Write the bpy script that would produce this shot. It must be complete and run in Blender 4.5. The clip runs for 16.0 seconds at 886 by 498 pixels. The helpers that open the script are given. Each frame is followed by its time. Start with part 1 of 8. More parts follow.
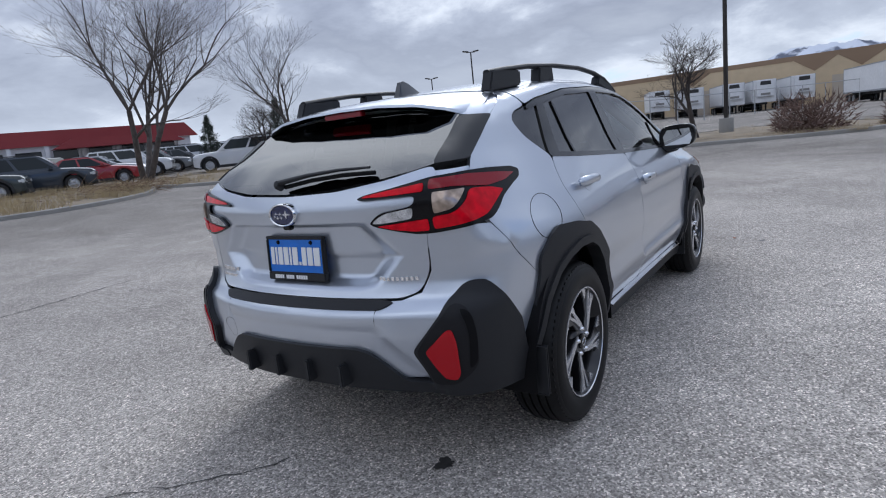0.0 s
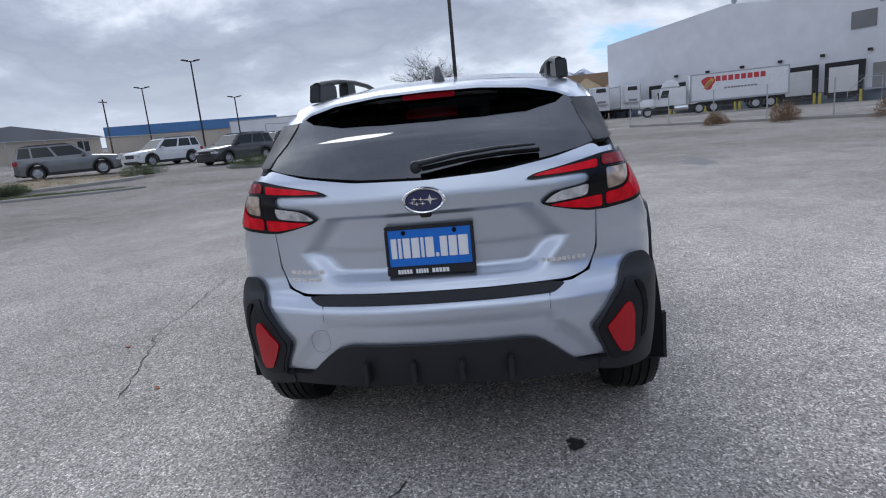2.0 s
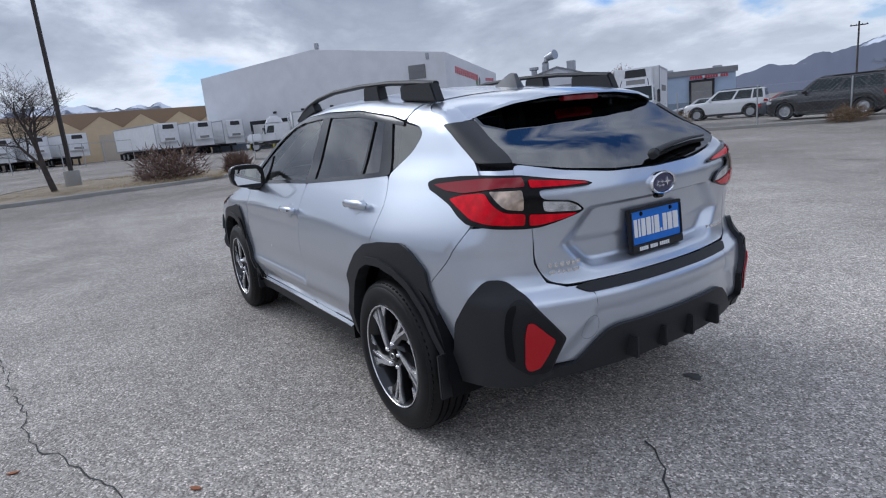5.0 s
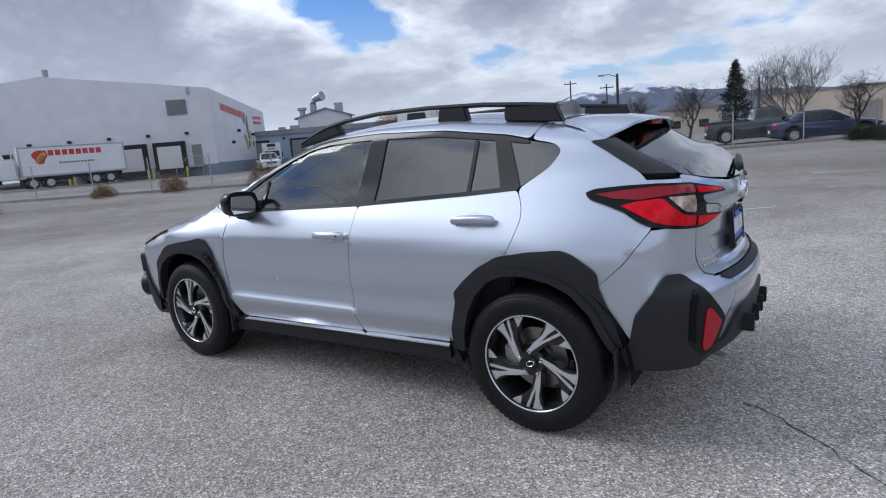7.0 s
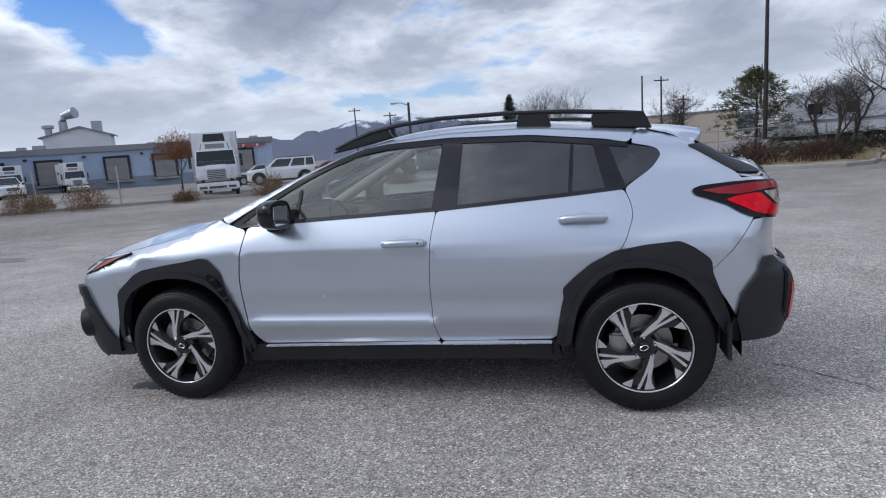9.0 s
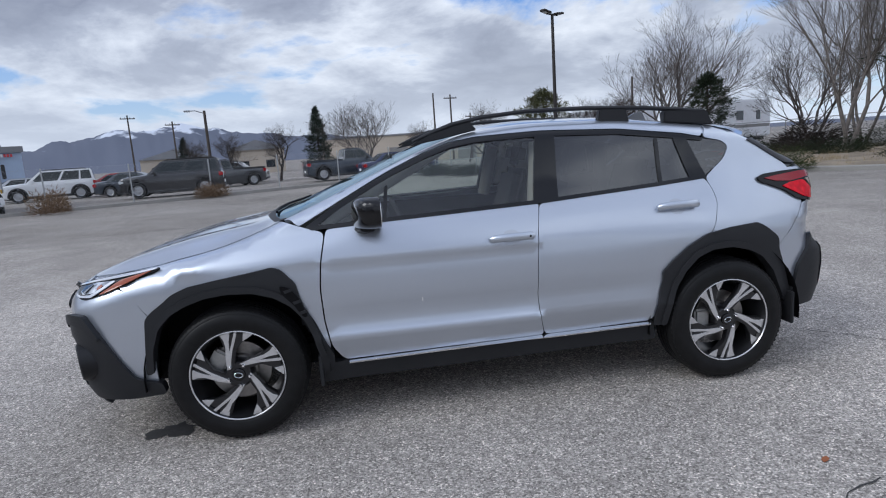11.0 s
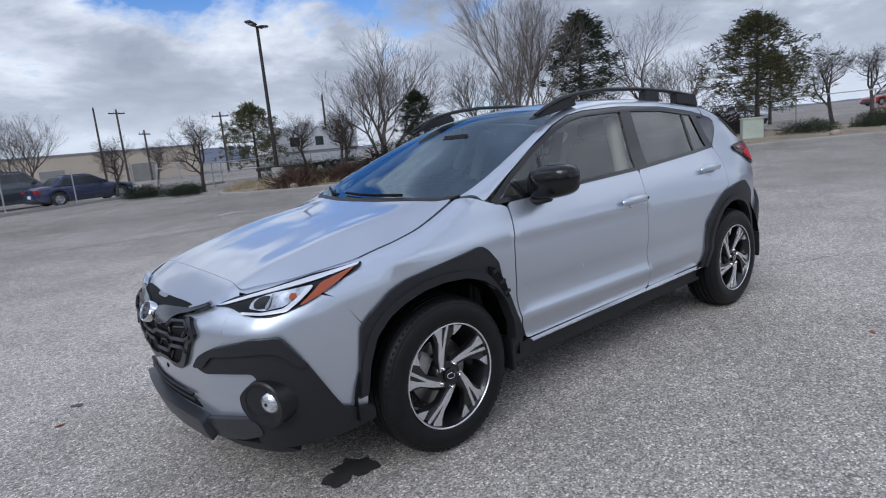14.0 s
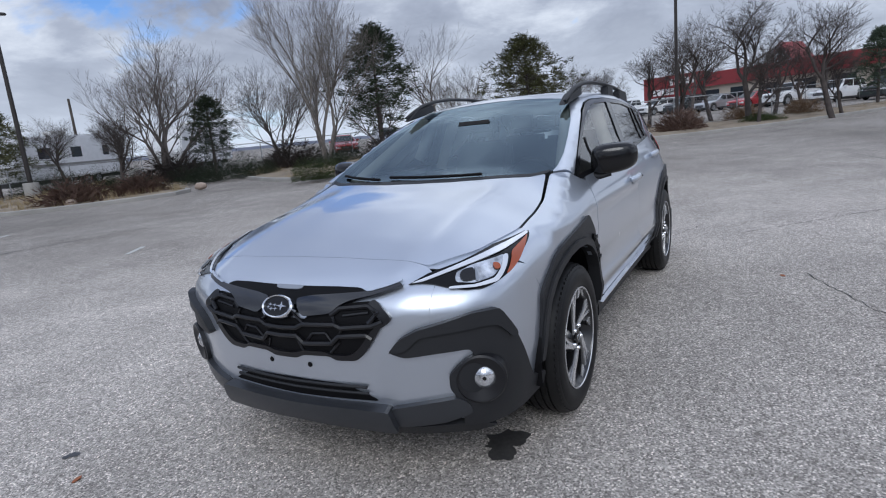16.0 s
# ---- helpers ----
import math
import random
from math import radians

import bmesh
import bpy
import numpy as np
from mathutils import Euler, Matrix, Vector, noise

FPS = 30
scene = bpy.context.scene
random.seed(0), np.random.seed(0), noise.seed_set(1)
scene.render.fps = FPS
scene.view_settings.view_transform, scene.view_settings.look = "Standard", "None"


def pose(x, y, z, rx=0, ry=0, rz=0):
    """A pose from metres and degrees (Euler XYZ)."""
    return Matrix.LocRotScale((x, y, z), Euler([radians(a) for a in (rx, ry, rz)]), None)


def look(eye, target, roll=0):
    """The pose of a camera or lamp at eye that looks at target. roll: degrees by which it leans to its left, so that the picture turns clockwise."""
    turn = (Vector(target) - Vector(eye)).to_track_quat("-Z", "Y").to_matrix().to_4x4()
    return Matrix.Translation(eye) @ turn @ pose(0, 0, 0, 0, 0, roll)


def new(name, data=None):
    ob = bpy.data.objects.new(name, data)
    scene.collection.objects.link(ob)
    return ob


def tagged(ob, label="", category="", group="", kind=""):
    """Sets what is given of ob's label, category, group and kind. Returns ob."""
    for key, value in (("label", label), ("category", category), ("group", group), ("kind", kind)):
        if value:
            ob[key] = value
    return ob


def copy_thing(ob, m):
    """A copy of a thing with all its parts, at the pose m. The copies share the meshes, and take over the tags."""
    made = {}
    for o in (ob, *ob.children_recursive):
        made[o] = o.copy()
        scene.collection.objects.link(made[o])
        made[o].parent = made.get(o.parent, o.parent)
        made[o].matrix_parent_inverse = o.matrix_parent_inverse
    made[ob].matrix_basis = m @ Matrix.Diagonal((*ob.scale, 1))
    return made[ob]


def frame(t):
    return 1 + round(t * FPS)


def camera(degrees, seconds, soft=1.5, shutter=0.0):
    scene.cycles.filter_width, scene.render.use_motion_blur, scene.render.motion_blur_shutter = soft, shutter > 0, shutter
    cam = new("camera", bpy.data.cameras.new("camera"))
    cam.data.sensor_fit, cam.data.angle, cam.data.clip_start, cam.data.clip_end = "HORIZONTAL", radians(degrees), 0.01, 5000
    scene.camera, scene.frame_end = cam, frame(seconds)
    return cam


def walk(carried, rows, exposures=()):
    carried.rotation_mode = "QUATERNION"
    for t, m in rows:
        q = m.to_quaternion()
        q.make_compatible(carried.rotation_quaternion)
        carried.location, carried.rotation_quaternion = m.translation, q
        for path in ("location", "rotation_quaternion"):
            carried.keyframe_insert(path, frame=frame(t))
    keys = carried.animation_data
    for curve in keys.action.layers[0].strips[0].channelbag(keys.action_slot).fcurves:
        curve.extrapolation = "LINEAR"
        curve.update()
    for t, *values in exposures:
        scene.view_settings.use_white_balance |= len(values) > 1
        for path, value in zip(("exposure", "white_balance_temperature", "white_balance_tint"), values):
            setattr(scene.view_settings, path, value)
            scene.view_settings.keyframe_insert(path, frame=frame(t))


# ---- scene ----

from mathutils.geometry import delaunay_2d_cdt

cam = camera(74.6, 16.0, soft=1.1)
PATH = [
    (0, (-3.629, -1.729, 1.267), (-1.995, -0.638, 0.897), -6.1),
    (0.5, (-3.807, -1.388, 1.277), (-2.061, -0.492, 0.893), -5.8),
    (1, (-3.878, -1.014, 1.272), (-2.041, -0.327, 0.884), -5.6),
    (1.5, (-4.017, -0.646, 1.281), (-2.115, -0.173, 0.884), -5.6),
    (2, (-4.052, -0.285, 1.279), (-2.108, -0.049, 0.872), -5.5),
    (2.5, (-4.041, 0.082, 1.294), (-2.083, 0.083, 0.883), -5.4),
    (3, (-4.053, 0.474, 1.305), (-2.11, 0.253, 0.889), -5.6),
    (3.5, (-3.951, 0.841, 1.302), (-2.044, 0.399, 0.888), -5.5),
    (4, (-3.869, 1.232, 1.318), (-2.026, 0.579, 0.896), -5.6),
    (6.5, (-2.81, 2.885, 1.38), (-1.528, 1.397, 1.005), -4.9),
    (7, (-2.502, 3.176, 1.391), (-1.377, 1.562, 1.032), -4.8),
    (7.5, (-2.127, 3.352, 1.385), (-1.166, 1.633, 1.04), -4.5),
    (8, (-1.772, 3.567, 1.399), (-0.975, 1.766, 1.049), -4.5),
    (8.5, (-1.417, 3.732, 1.396), (-0.794, 1.862, 1.057), -4.4),
    (9, (-1.024, 3.818, 1.401), (-0.574, 1.898, 1.069), -4.2),
    (9.5, (-0.607, 3.924, 1.409), (-0.322, 1.974, 1.068), -4.0),
    (12, (1.409, 3.556, 1.383), (0.805, 1.678, 1.055), -4.5),
    (12.5, (1.769, 3.393, 1.371), (1.004, 1.576, 1.032), -4.8),
    (13, (2.108, 3.189, 1.373), (1.181, 1.451, 1.029), -5.0),
    (13.5, (2.5, 3.004, 1.373), (1.427, 1.355, 1.015), -5.3),
    (14, (2.813, 2.774, 1.36), (1.594, 1.23, 0.997), -5.4),
    (14.5, (3.131, 2.539, 1.361), (1.778, 1.116, 0.983), -5.6),
    (15, (3.44, 2.287, 1.362), (1.959, 0.999, 0.979), -5.6),
    (15.5, (3.626, 1.952, 1.355), (2.026, 0.817, 0.968), -5.5),
    (16, (3.855, 1.63, 1.346), (2.151, 0.66, 0.95), -5.5),
]
walk(cam, [(t, look(eye, target, roll)) for t, eye, target, roll in PATH], [(0, .04, 5940, 9.2), (16, .04, 5940, 9.2)])

# ---------------------------------------------------------------- daylight under broken cloud
SUN_AZ, SUN_EL = radians(20), radians(38)  # towards +x and a little to +y


def lit(tree, kind, **inputs):
    n = tree.nodes.new(kind)
    for k, v in inputs.items():
        n.inputs[k.replace("_", " ")].default_value = v
    return n


def make_world():
    world = bpy.data.worlds.new("broken_cloud_sky")
    world.use_nodes = True
    scene.world = world
    t = world.node_tree
    t.nodes.clear()
    out, bg = t.nodes.new("ShaderNodeOutputWorld"), t.nodes.new("ShaderNodeBackground")
    sky = t.nodes.new("ShaderNodeTexSky")
    sky.sky_type, sky.sun_disc = "NISHITA", False
    sky.sun_elevation, sky.sun_rotation = SUN_EL, radians(90) - SUN_AZ
    sky.air_density, sky.dust_density, sky.ozone_density = 1.2, .6, 2.0
    dim = lit(t, "ShaderNodeMixRGB")
    dim.blend_type = "MULTIPLY"
    dim.inputs[0].default_value = 1
    dim.inputs[2].default_value = (.048, .078, .125, 1)
    t.links.new(sky.outputs[0], dim.inputs[1])
    geo = t.nodes.new("ShaderNodeTexCoord")
    sep = t.nodes.new("ShaderNodeSeparateXYZ")
    t.links.new(geo.outputs["Generated"], sep.inputs[0])
    up = lit(t, "ShaderNodeMath")
    up.operation = "ADD"
    up.inputs[1].default_value = .30
    lift = t.nodes.new("ShaderNodeMath")
    lift.operation = "MAXIMUM"
    lift.inputs[1].default_value = 0.0
    t.links.new(sep.outputs[2], lift.inputs[0])
    t.links.new(lift.outputs[0], up.inputs[0])
    flatv = t.nodes.new("ShaderNodeCombineXYZ")
    for k in (0, 1):
        d = t.nodes.new("ShaderNodeMath")
        d.operation = "DIVIDE"
        t.links.new(sep.outputs[k], d.inputs[0])
        t.links.new(up.outputs[0], d.inputs[1])
        t.links.new(d.outputs[0], flatv.inputs[k])

    def noise_of(scale, detail, rough, dist, seed):
        m = lit(t, "ShaderNodeMapping")
        m.inputs["Location"].default_value = seed
        n = t.nodes.new("ShaderNodeTexNoise")
        n.inputs["Scale"].default_value, n.inputs["Detail"].default_value = scale, detail
        n.inputs["Roughness"].default_value, n.inputs["Distortion"].default_value = rough, dist
        t.links.new(flatv.outputs[0], m.inputs[0])
        t.links.new(m.outputs[0], n.inputs[0])
        return n

    def ramp(src, stops):
        r = t.nodes.new("ShaderNodeValToRGB")
        while len(r.color_ramp.elements) < len(stops):
            r.color_ramp.elements.new(.5)
        for e, (p, c) in zip(r.color_ramp.elements, stops):
            e.position, e.color = p, (*c, 1)
        t.links.new(src, r.inputs[0])
        return r

    base = noise_of(.95, 9, .55, .25, SKY_SEED)
    # the cloud opens to the south, a little to the south-west, and closes to the north
    less = base
    for way, steps in (((.33, -.83, .44), (.88, .99, 0, .10)), ((-.667, -.715, .208), (.93, .997, 0, .085)), ((.30, .93, .20), (.45, .90, 0, -.10))):
        open_ = t.nodes.new("ShaderNodeVectorMath")
        open_.operation = "DOT_PRODUCT"
        open_.inputs[1].default_value = way
        t.links.new(geo.outputs["Generated"], open_.inputs[0])
        gap_ = t.nodes.new("ShaderNodeMapRange")
        for k, v in enumerate(steps):
            gap_.inputs[k + 1].default_value = v
        t.links.new(open_.outputs["Value"], gap_.inputs[0])
        minus = t.nodes.new("ShaderNodeMath")
        minus.operation = "SUBTRACT"
        t.links.new(less.outputs[0], minus.inputs[0])
        t.links.new(gap_.outputs[0], minus.inputs[1])
        less = minus
    cover = ramp(less.outputs[0], [(.355, (0, 0, 0)), (.40, (1, 1, 1))])
    # thin edges are bright, thick middles dark
    fine = noise_of(1.9, 10, .60, .3, (4.2, 1.3, 2.0))
    thick = t.nodes.new("ShaderNodeMath")
    thick.operation = "MULTIPLY_ADD"
    thick.inputs[1].default_value = .55
    t.links.new(fine.outputs[0], thick.inputs[0])
    t.links.new(base.outputs[0], thick.inputs[2])
    shade = ramp(thick.outputs[0], [(.64, (1.06, 1.07, 1.10)), (.70, (.78, .805, .87)), (.77, (.45, .48, .57)), (.86, (.29, .315, .40)), (.98, (.42, .445, .52))])
    # an overcast sky is brighter overhead than towards the horizon
    grade = t.nodes.new("ShaderNodeMapRange")
    for k, v in enumerate((0.0, .9, .70, 1.65)):
        grade.inputs[k + 1].default_value = v
    t.links.new(lift.outputs[0], grade.inputs[0])
    # cloud on the sun's side is brighter
    glow = t.nodes.new("ShaderNodeVectorMath")
    glow.operation = "DOT_PRODUCT"
    glow.inputs[1].default_value = (.08 * math.cos(SUN_AZ + .5), .08 * math.sin(SUN_AZ + .5), 0)
    t.links.new(geo.outputs["Generated"], glow.inputs[0])
    total = t.nodes.new("ShaderNodeMath")
    t.links.new(grade.outputs[0], total.inputs[0])
    t.links.new(glow.outputs["Value"], total.inputs[1])
    body_ = t.nodes.new("ShaderNodeVectorMath")
    body_.operation = "SCALE"
    t.links.new(shade.outputs[0], body_.inputs[0])
    t.links.new(total.outputs[0], body_.inputs["Scale"])
    shade = body_
    mix = t.nodes.new("ShaderNodeMixRGB")
    t.links.new(cover.outputs[0], mix.inputs[0])
    t.links.new(dim.outputs[0], mix.inputs[1])
    t.links.new(shade.outputs[0], mix.inputs[2])
    # pale haze towards the horizon
    low = ramp(lift.outputs[0], [(0, (.9, .9, .9)), (.09, (.42, .42, .42)), (.26, (0, 0, 0))])
    haze = t.nodes.new("ShaderNodeMixRGB")
    haze.inputs[2].default_value = (.76, .80, .87, 1)
    t.links.new(low.outputs[0], haze.inputs[0])
    t.links.new(mix.outputs[0], haze.inputs[1])
    t.links.new(haze.outputs[0], bg.inputs[0])
    bg.inputs[1].default_value = SKY_STRENGTH
    t.links.new(bg.outputs[0], out.inputs[0])


SKY_SEED, SKY_STRENGTH = (1.7, 3.1, 0.0), 1.0
make_world()
sun_data = bpy.data.lights.new("sun", "SUN")
sun_data.energy, sun_data.angle, sun_data.color = 1.05, radians(28), (1.0, .96, .90)
sun = new("sun", sun_data)
sun.matrix_basis = look((30 * math.cos(SUN_AZ), 30 * math.sin(SUN_AZ), 30 * math.tan(SUN_EL)), (0, 0, 0))


# ---------------------------------------------------------------- materials
def material(name, colour, rough=.6, metal=0.0, coat=0.0, spec=.5, noise=(), bump=(), vary=0.0, emit=None):
    """A surface: noise is rows of (scale, how much, detail), dark to light; bump rows of (scale, metres)."""
    m = bpy.data.materials.new(name)
    m.use_nodes = True
    t = m.node_tree
    p = t.nodes["Principled BSDF"]
    p.inputs["Roughness"].default_value, p.inputs["Metallic"].default_value = rough, metal
    p.inputs["Coat Weight"].default_value, p.inputs["Coat Roughness"].default_value = coat, .03
    p.inputs["Specular IOR Level"].default_value = spec
    co = t.nodes.new("ShaderNodeTexCoord")
    last = t.nodes.new("ShaderNodeRGB")
    last.outputs[0].default_value = (*colour, 1)
    src = last.outputs[0]
    for scale, much, detail in noise:
        n = t.nodes.new("ShaderNodeTexNoise")
        n.inputs["Scale"].default_value, n.inputs["Detail"].default_value = scale, detail
        t.links.new(co.outputs["Object"], n.inputs[0])
        r = t.nodes.new("ShaderNodeMapRange")
        r.inputs[1].default_value, r.inputs[2].default_value = .3, .7
        r.inputs[3].default_value, r.inputs[4].default_value = 1 - much, 1 + much
        t.links.new(n.outputs[0], r.inputs[0])
        x = t.nodes.new("ShaderNodeVectorMath")
        x.operation = "SCALE"
        t.links.new(src, x.inputs[0])
        t.links.new(r.outputs[0], x.inputs["Scale"])
        src = x.outputs[0]
    if vary:
        info = t.nodes.new("ShaderNodeObjectInfo")
        r = t.nodes.new("ShaderNodeMapRange")
        r.inputs[3].default_value, r.inputs[4].default_value = 1 - vary, 1 + vary
        t.links.new(info.outputs["Random"], r.inputs[0])
        x = t.nodes.new("ShaderNodeVectorMath")
        x.operation = "SCALE"
        t.links.new(src, x.inputs[0])
        t.links.new(r.outputs[0], x.inputs["Scale"])
        src = x.outputs[0]
    t.links.new(src, p.inputs["Base Color"])
    nrm = None
    for scale, deep in bump:
        n = t.nodes.new("ShaderNodeTexNoise")
        n.inputs["Scale"].default_value, n.inputs["Detail"].default_value = scale, 3
        t.links.new(co.outputs["Object"], n.inputs[0])
        b = t.nodes.new("ShaderNodeBump")
        b.inputs["Distance"].default_value, b.inputs["Strength"].default_value = deep, 1
        t.links.new(n.outputs[0], b.inputs["Height"])
        if nrm:
            t.links.new(nrm, b.inputs["Normal"])
        nrm = b.outputs[0]
    if nrm:
        t.links.new(nrm, p.inputs["Normal"])
    if emit:
        p.inputs["Emission Color"].default_value, p.inputs["Emission Strength"].default_value = (*emit[:3], 1), emit[3]
    return m


def glass(name, tint, gloss=1.0, rough=0.0, sheen=(1, 1, 1)):
    """Thin clear or tinted glass: what lies behind shows through its tint, and it mirrors by Fresnel."""
    m = bpy.data.materials.new(name)
    m.use_nodes = True
    t = m.node_tree
    t.nodes.clear()
    out, mix = t.nodes.new("ShaderNodeOutputMaterial"), t.nodes.new("ShaderNodeMixShader")
    clear, shine, fr = t.nodes.new("ShaderNodeBsdfTransparent"), t.nodes.new("ShaderNodeBsdfGlossy"), t.nodes.new("ShaderNodeFresnel")
    clear.inputs[0].default_value = (*tint, 1)
    shine.inputs["Roughness"].default_value = rough
    shine.inputs["Color"].default_value = (*sheen, 1)
    fr.inputs[0].default_value = 1.0 + .52 * gloss
    t.links.new(fr.outputs[0], mix.inputs[0])
    t.links.new(clear.outputs[0], mix.inputs[1])
    t.links.new(shine.outputs[0], mix.inputs[2])
    t.links.new(mix.outputs[0], out.inputs[0])
    return m


PAINT = material("ice_silver_metallic_paint", (.540, .582, .655), .32, .82, coat=1.0, noise=[(900, .05, 2)])
LIP = material("dark_grey_plastic", (.030, .032, .037), .38, spec=.45, bump=[(700, .0002)], noise=[(4, .12, 3)])
PAINT_GREY = material("grey_silver_plastic", (.26, .28, .32), .42, .35, coat=.2)
TRIM = material("grained_black_plastic", (.0200, .0208, .0235), .52, spec=.30, bump=[(700, .0003)], noise=[(3, .10, 3)])
GLOSS = material("gloss_black", (.006, .006, .007), .14, coat=.25, spec=.35)
LAMP_BLACK = material("lamp_housing_black", (.004, .004, .005), .2, spec=.25)
RUBBER = material("tyre_rubber", (.0075, .0075, .0080), .50, spec=.25, noise=[(25, .25, 4), (200, .15, 2)])
SEAL = material("black_seal", (.004, .004, .005), .6, spec=.15)
ALLOY = material("machined_alloy", (.68, .68, .69), .26, .72, noise=[(60, .06, 3)])
DARK_ALLOY = material("dark_painted_alloy", (.018, .018, .020), .28, .4, coat=.5)
STEEL = material("brake_steel", (.30, .29, .28), .38, 1.0, noise=[(40, .12, 3)])
CHROME = material("chrome", (.82, .83, .85), .08, 1.0)
RED_LENS = material("red_lamp_lens", (.66, .002, .014), .10, coat=.08, spec=.16, noise=[(26, .22, 2)])
RED_DARK = material("dark_red_lamp_lens", (.26, .003, .010), .08, coat=.35, spec=.3)
CLEAR_LENS = material("clear_lamp_lens", (.62, .64, .67), .16, .85, coat=.4, noise=[(22, .45, 2)])
LED_WHITE = material("white_lamp_strip", (.74, .76, .80), .16, .45, coat=.6)
AMBER = material("amber_lamp_lens", (.30, .055, .010), .12, coat=.5)
REFLECTOR = material("red_reflector", (.40, .002, .009), .25, coat=.2, spec=.3, bump=[(500, .0006)])
CABIN = material("black_cabin_trim", (.020, .020, .022), .7, noise=[(8, .2, 3)])
CLOTH = material("grey_seat_cloth", (.055, .055, .060), .85, noise=[(60, .25, 3)])
HEADLINER = material("pale_headliner", (.42, .41, .39), .9)
GLASS_FRONT = glass("green_tinted_glass", (.84, .90, .86), 1.5)
GLASS_SCREEN = glass("windscreen_glass", (.46, .56, .58), 2.4, sheen=(.62, .78, .90))
GLASS_DARK = glass("privacy_glass", (.07, .075, .08), 1.9)
PLATE_BLUE = material("blue_plate", (.012, .16, .62), .35, noise=[(60, .08, 3)])
WHITE = material("white_print", (.80, .80, .80), .5)

# ---------------------------------------------------------------- shaping tools
def smooth_map(e0, e1, v):
    s = np.clip((v - e0) / (e1 - e0), 0, 1)
    return s * s * (3 - 2 * s)


def curve(pts, soft=0.03):
    """A smoothed line through a few control points."""
    p = np.array(pts, float)
    g = np.linspace(p[0, 0] - 0.5, p[-1, 0] + 0.5, 1200)
    s0 = (p[1, 1] - p[0, 1]) / (p[1, 0] - p[0, 0])
    s1 = (p[-1, 1] - p[-2, 1]) / (p[-1, 0] - p[-2, 0])
    v = np.interp(g, p[:, 0], p[:, 1])
    v = np.where(g < p[0, 0], p[0, 1] + s0 * (g - p[0, 0]), v)
    v = np.where(g > p[-1, 0], p[-1, 1] + s1 * (g - p[-1, 0]), v)
    d = g[1] - g[0]
    n = max(1, int(3 * soft / d))
    k = np.exp(-0.5 * (np.arange(-n, n + 1) * d / soft) ** 2)
    v = np.convolve(np.pad(v, n, mode="edge"), k / k.sum(), mode="valid")
    return lambda q: np.interp(q, g, v)


def smax(a, b, r):
    h = np.clip(0.5 + 0.5 * (a - b) / r, 0, 1)
    return b * (1 - h) + a * h + r * h * (1 - h)


# The car's outer form: forward is +x, its left is +y, the ground is z = 0.
WIDE = curve([(.18, .80), (.35, .850), (.5, .868), (.65, .874), (.8, .872), (.92, .855), (1.02, .815), (1.12, .755), (1.25, .68)])
NOSE = curve([(.2, 2.18), (.3, 2.26), (.42, 2.28), (.59, 2.298), (.74, 2.30), (.82, 2.27), (.92, 2.19)])
NOSE_PLAN = curve([(-.2, .012), (0, 0), (.2, .012), (.47, .050), (.6, .105), (.75, .19), (.9, .36)], .05)
TAIL = curve([(.2, 2.065), (.34, 2.125), (.45, 2.165), (.6, 2.183), (.69, 2.17), (.72, 2.125), (.78, 2.10), (.95, 2.098), (1.06, 2.108), (1.13, 2.07), (1.2, 2.03)], .012)
TAIL_PLAN = curve([(-.2, .008), (0, 0), (.2, .008), (.36, .034), (.5, .07), (.65, .128), (.75, .19), (.85, .28)], .05)
HOOD = curve([(-2.5, 1.28), (.5, 1.25), (.82, 1.125), (1.15, 1.088), (1.58, 1.022), (1.93, .937), (2.175, .847), (2.345, .727)], .06)
ROOF = curve([(-2.1, 1.37), (-1.7, 1.435), (-1.3, 1.488), (-.8, 1.543), (-.3, 1.55), (.1, 1.517), (.5, 1.437), (1.2, 1.2)], .08)
REAR_GLASS = curve([(.9, -2.03), (1.09, -2.06), (1.135, -2.055), (1.15, -2.035), (1.40, -1.636), (1.6, -1.36)], .015)


def lower(x, y, z):
    a = np.abs(y)
    mid = smooth_map(-1.15, -.75, x) * smooth_map(1.05, .75, x)
    sill = mid * (.013 * smooth_map(.525, .485, z) - .034 * np.clip((.485 - z) / .12, 0, 1) - .013 * np.exp(-((z - .595) / .065) ** 2))
    haunch = .014 * np.exp(-((x + 1.35) / .45) ** 2 - ((z - .86) / .12) ** 2) + .012 * np.exp(-((x - 1.35) / .4) ** 2 - ((z - .86) / .1) ** 2)
    side = a - (WIDE(z) + sill + haunch - .10 * (np.maximum(x - 1.2, 0) / 1.1) ** 2 - .165 * np.maximum(-1.15 - x, 0) ** 2)
    nose = (x - NOSE(z) + NOSE_PLAN(a)) * .85
    edge = .50 - .9 * np.abs(z - .875)
    pocket = .048 * smooth_map(edge, edge - .11, a) * smooth_map(.755, .80, z) * smooth_map(1.008, .988, z)
    facet = .016 * smooth_map(-.012, .040, np.minimum(.645 - z, (.40 + (.645 - z) * .95 - a) * .72))
    tail = (-x - TAIL(z) + TAIL_PLAN(a) + pocket + facet) * .85
    ridge = .018 * np.exp(-((a - .50) / .12) ** 2) * smooth_map(.9, 1.4, x)
    top = z - HOOD(x) + .085 * (a / .8) ** 2.5 - ridge
    f = smax(smax(side, nose, .10), tail, .065)
    return smax(smax(f, top, .09), .20 - z, .05)


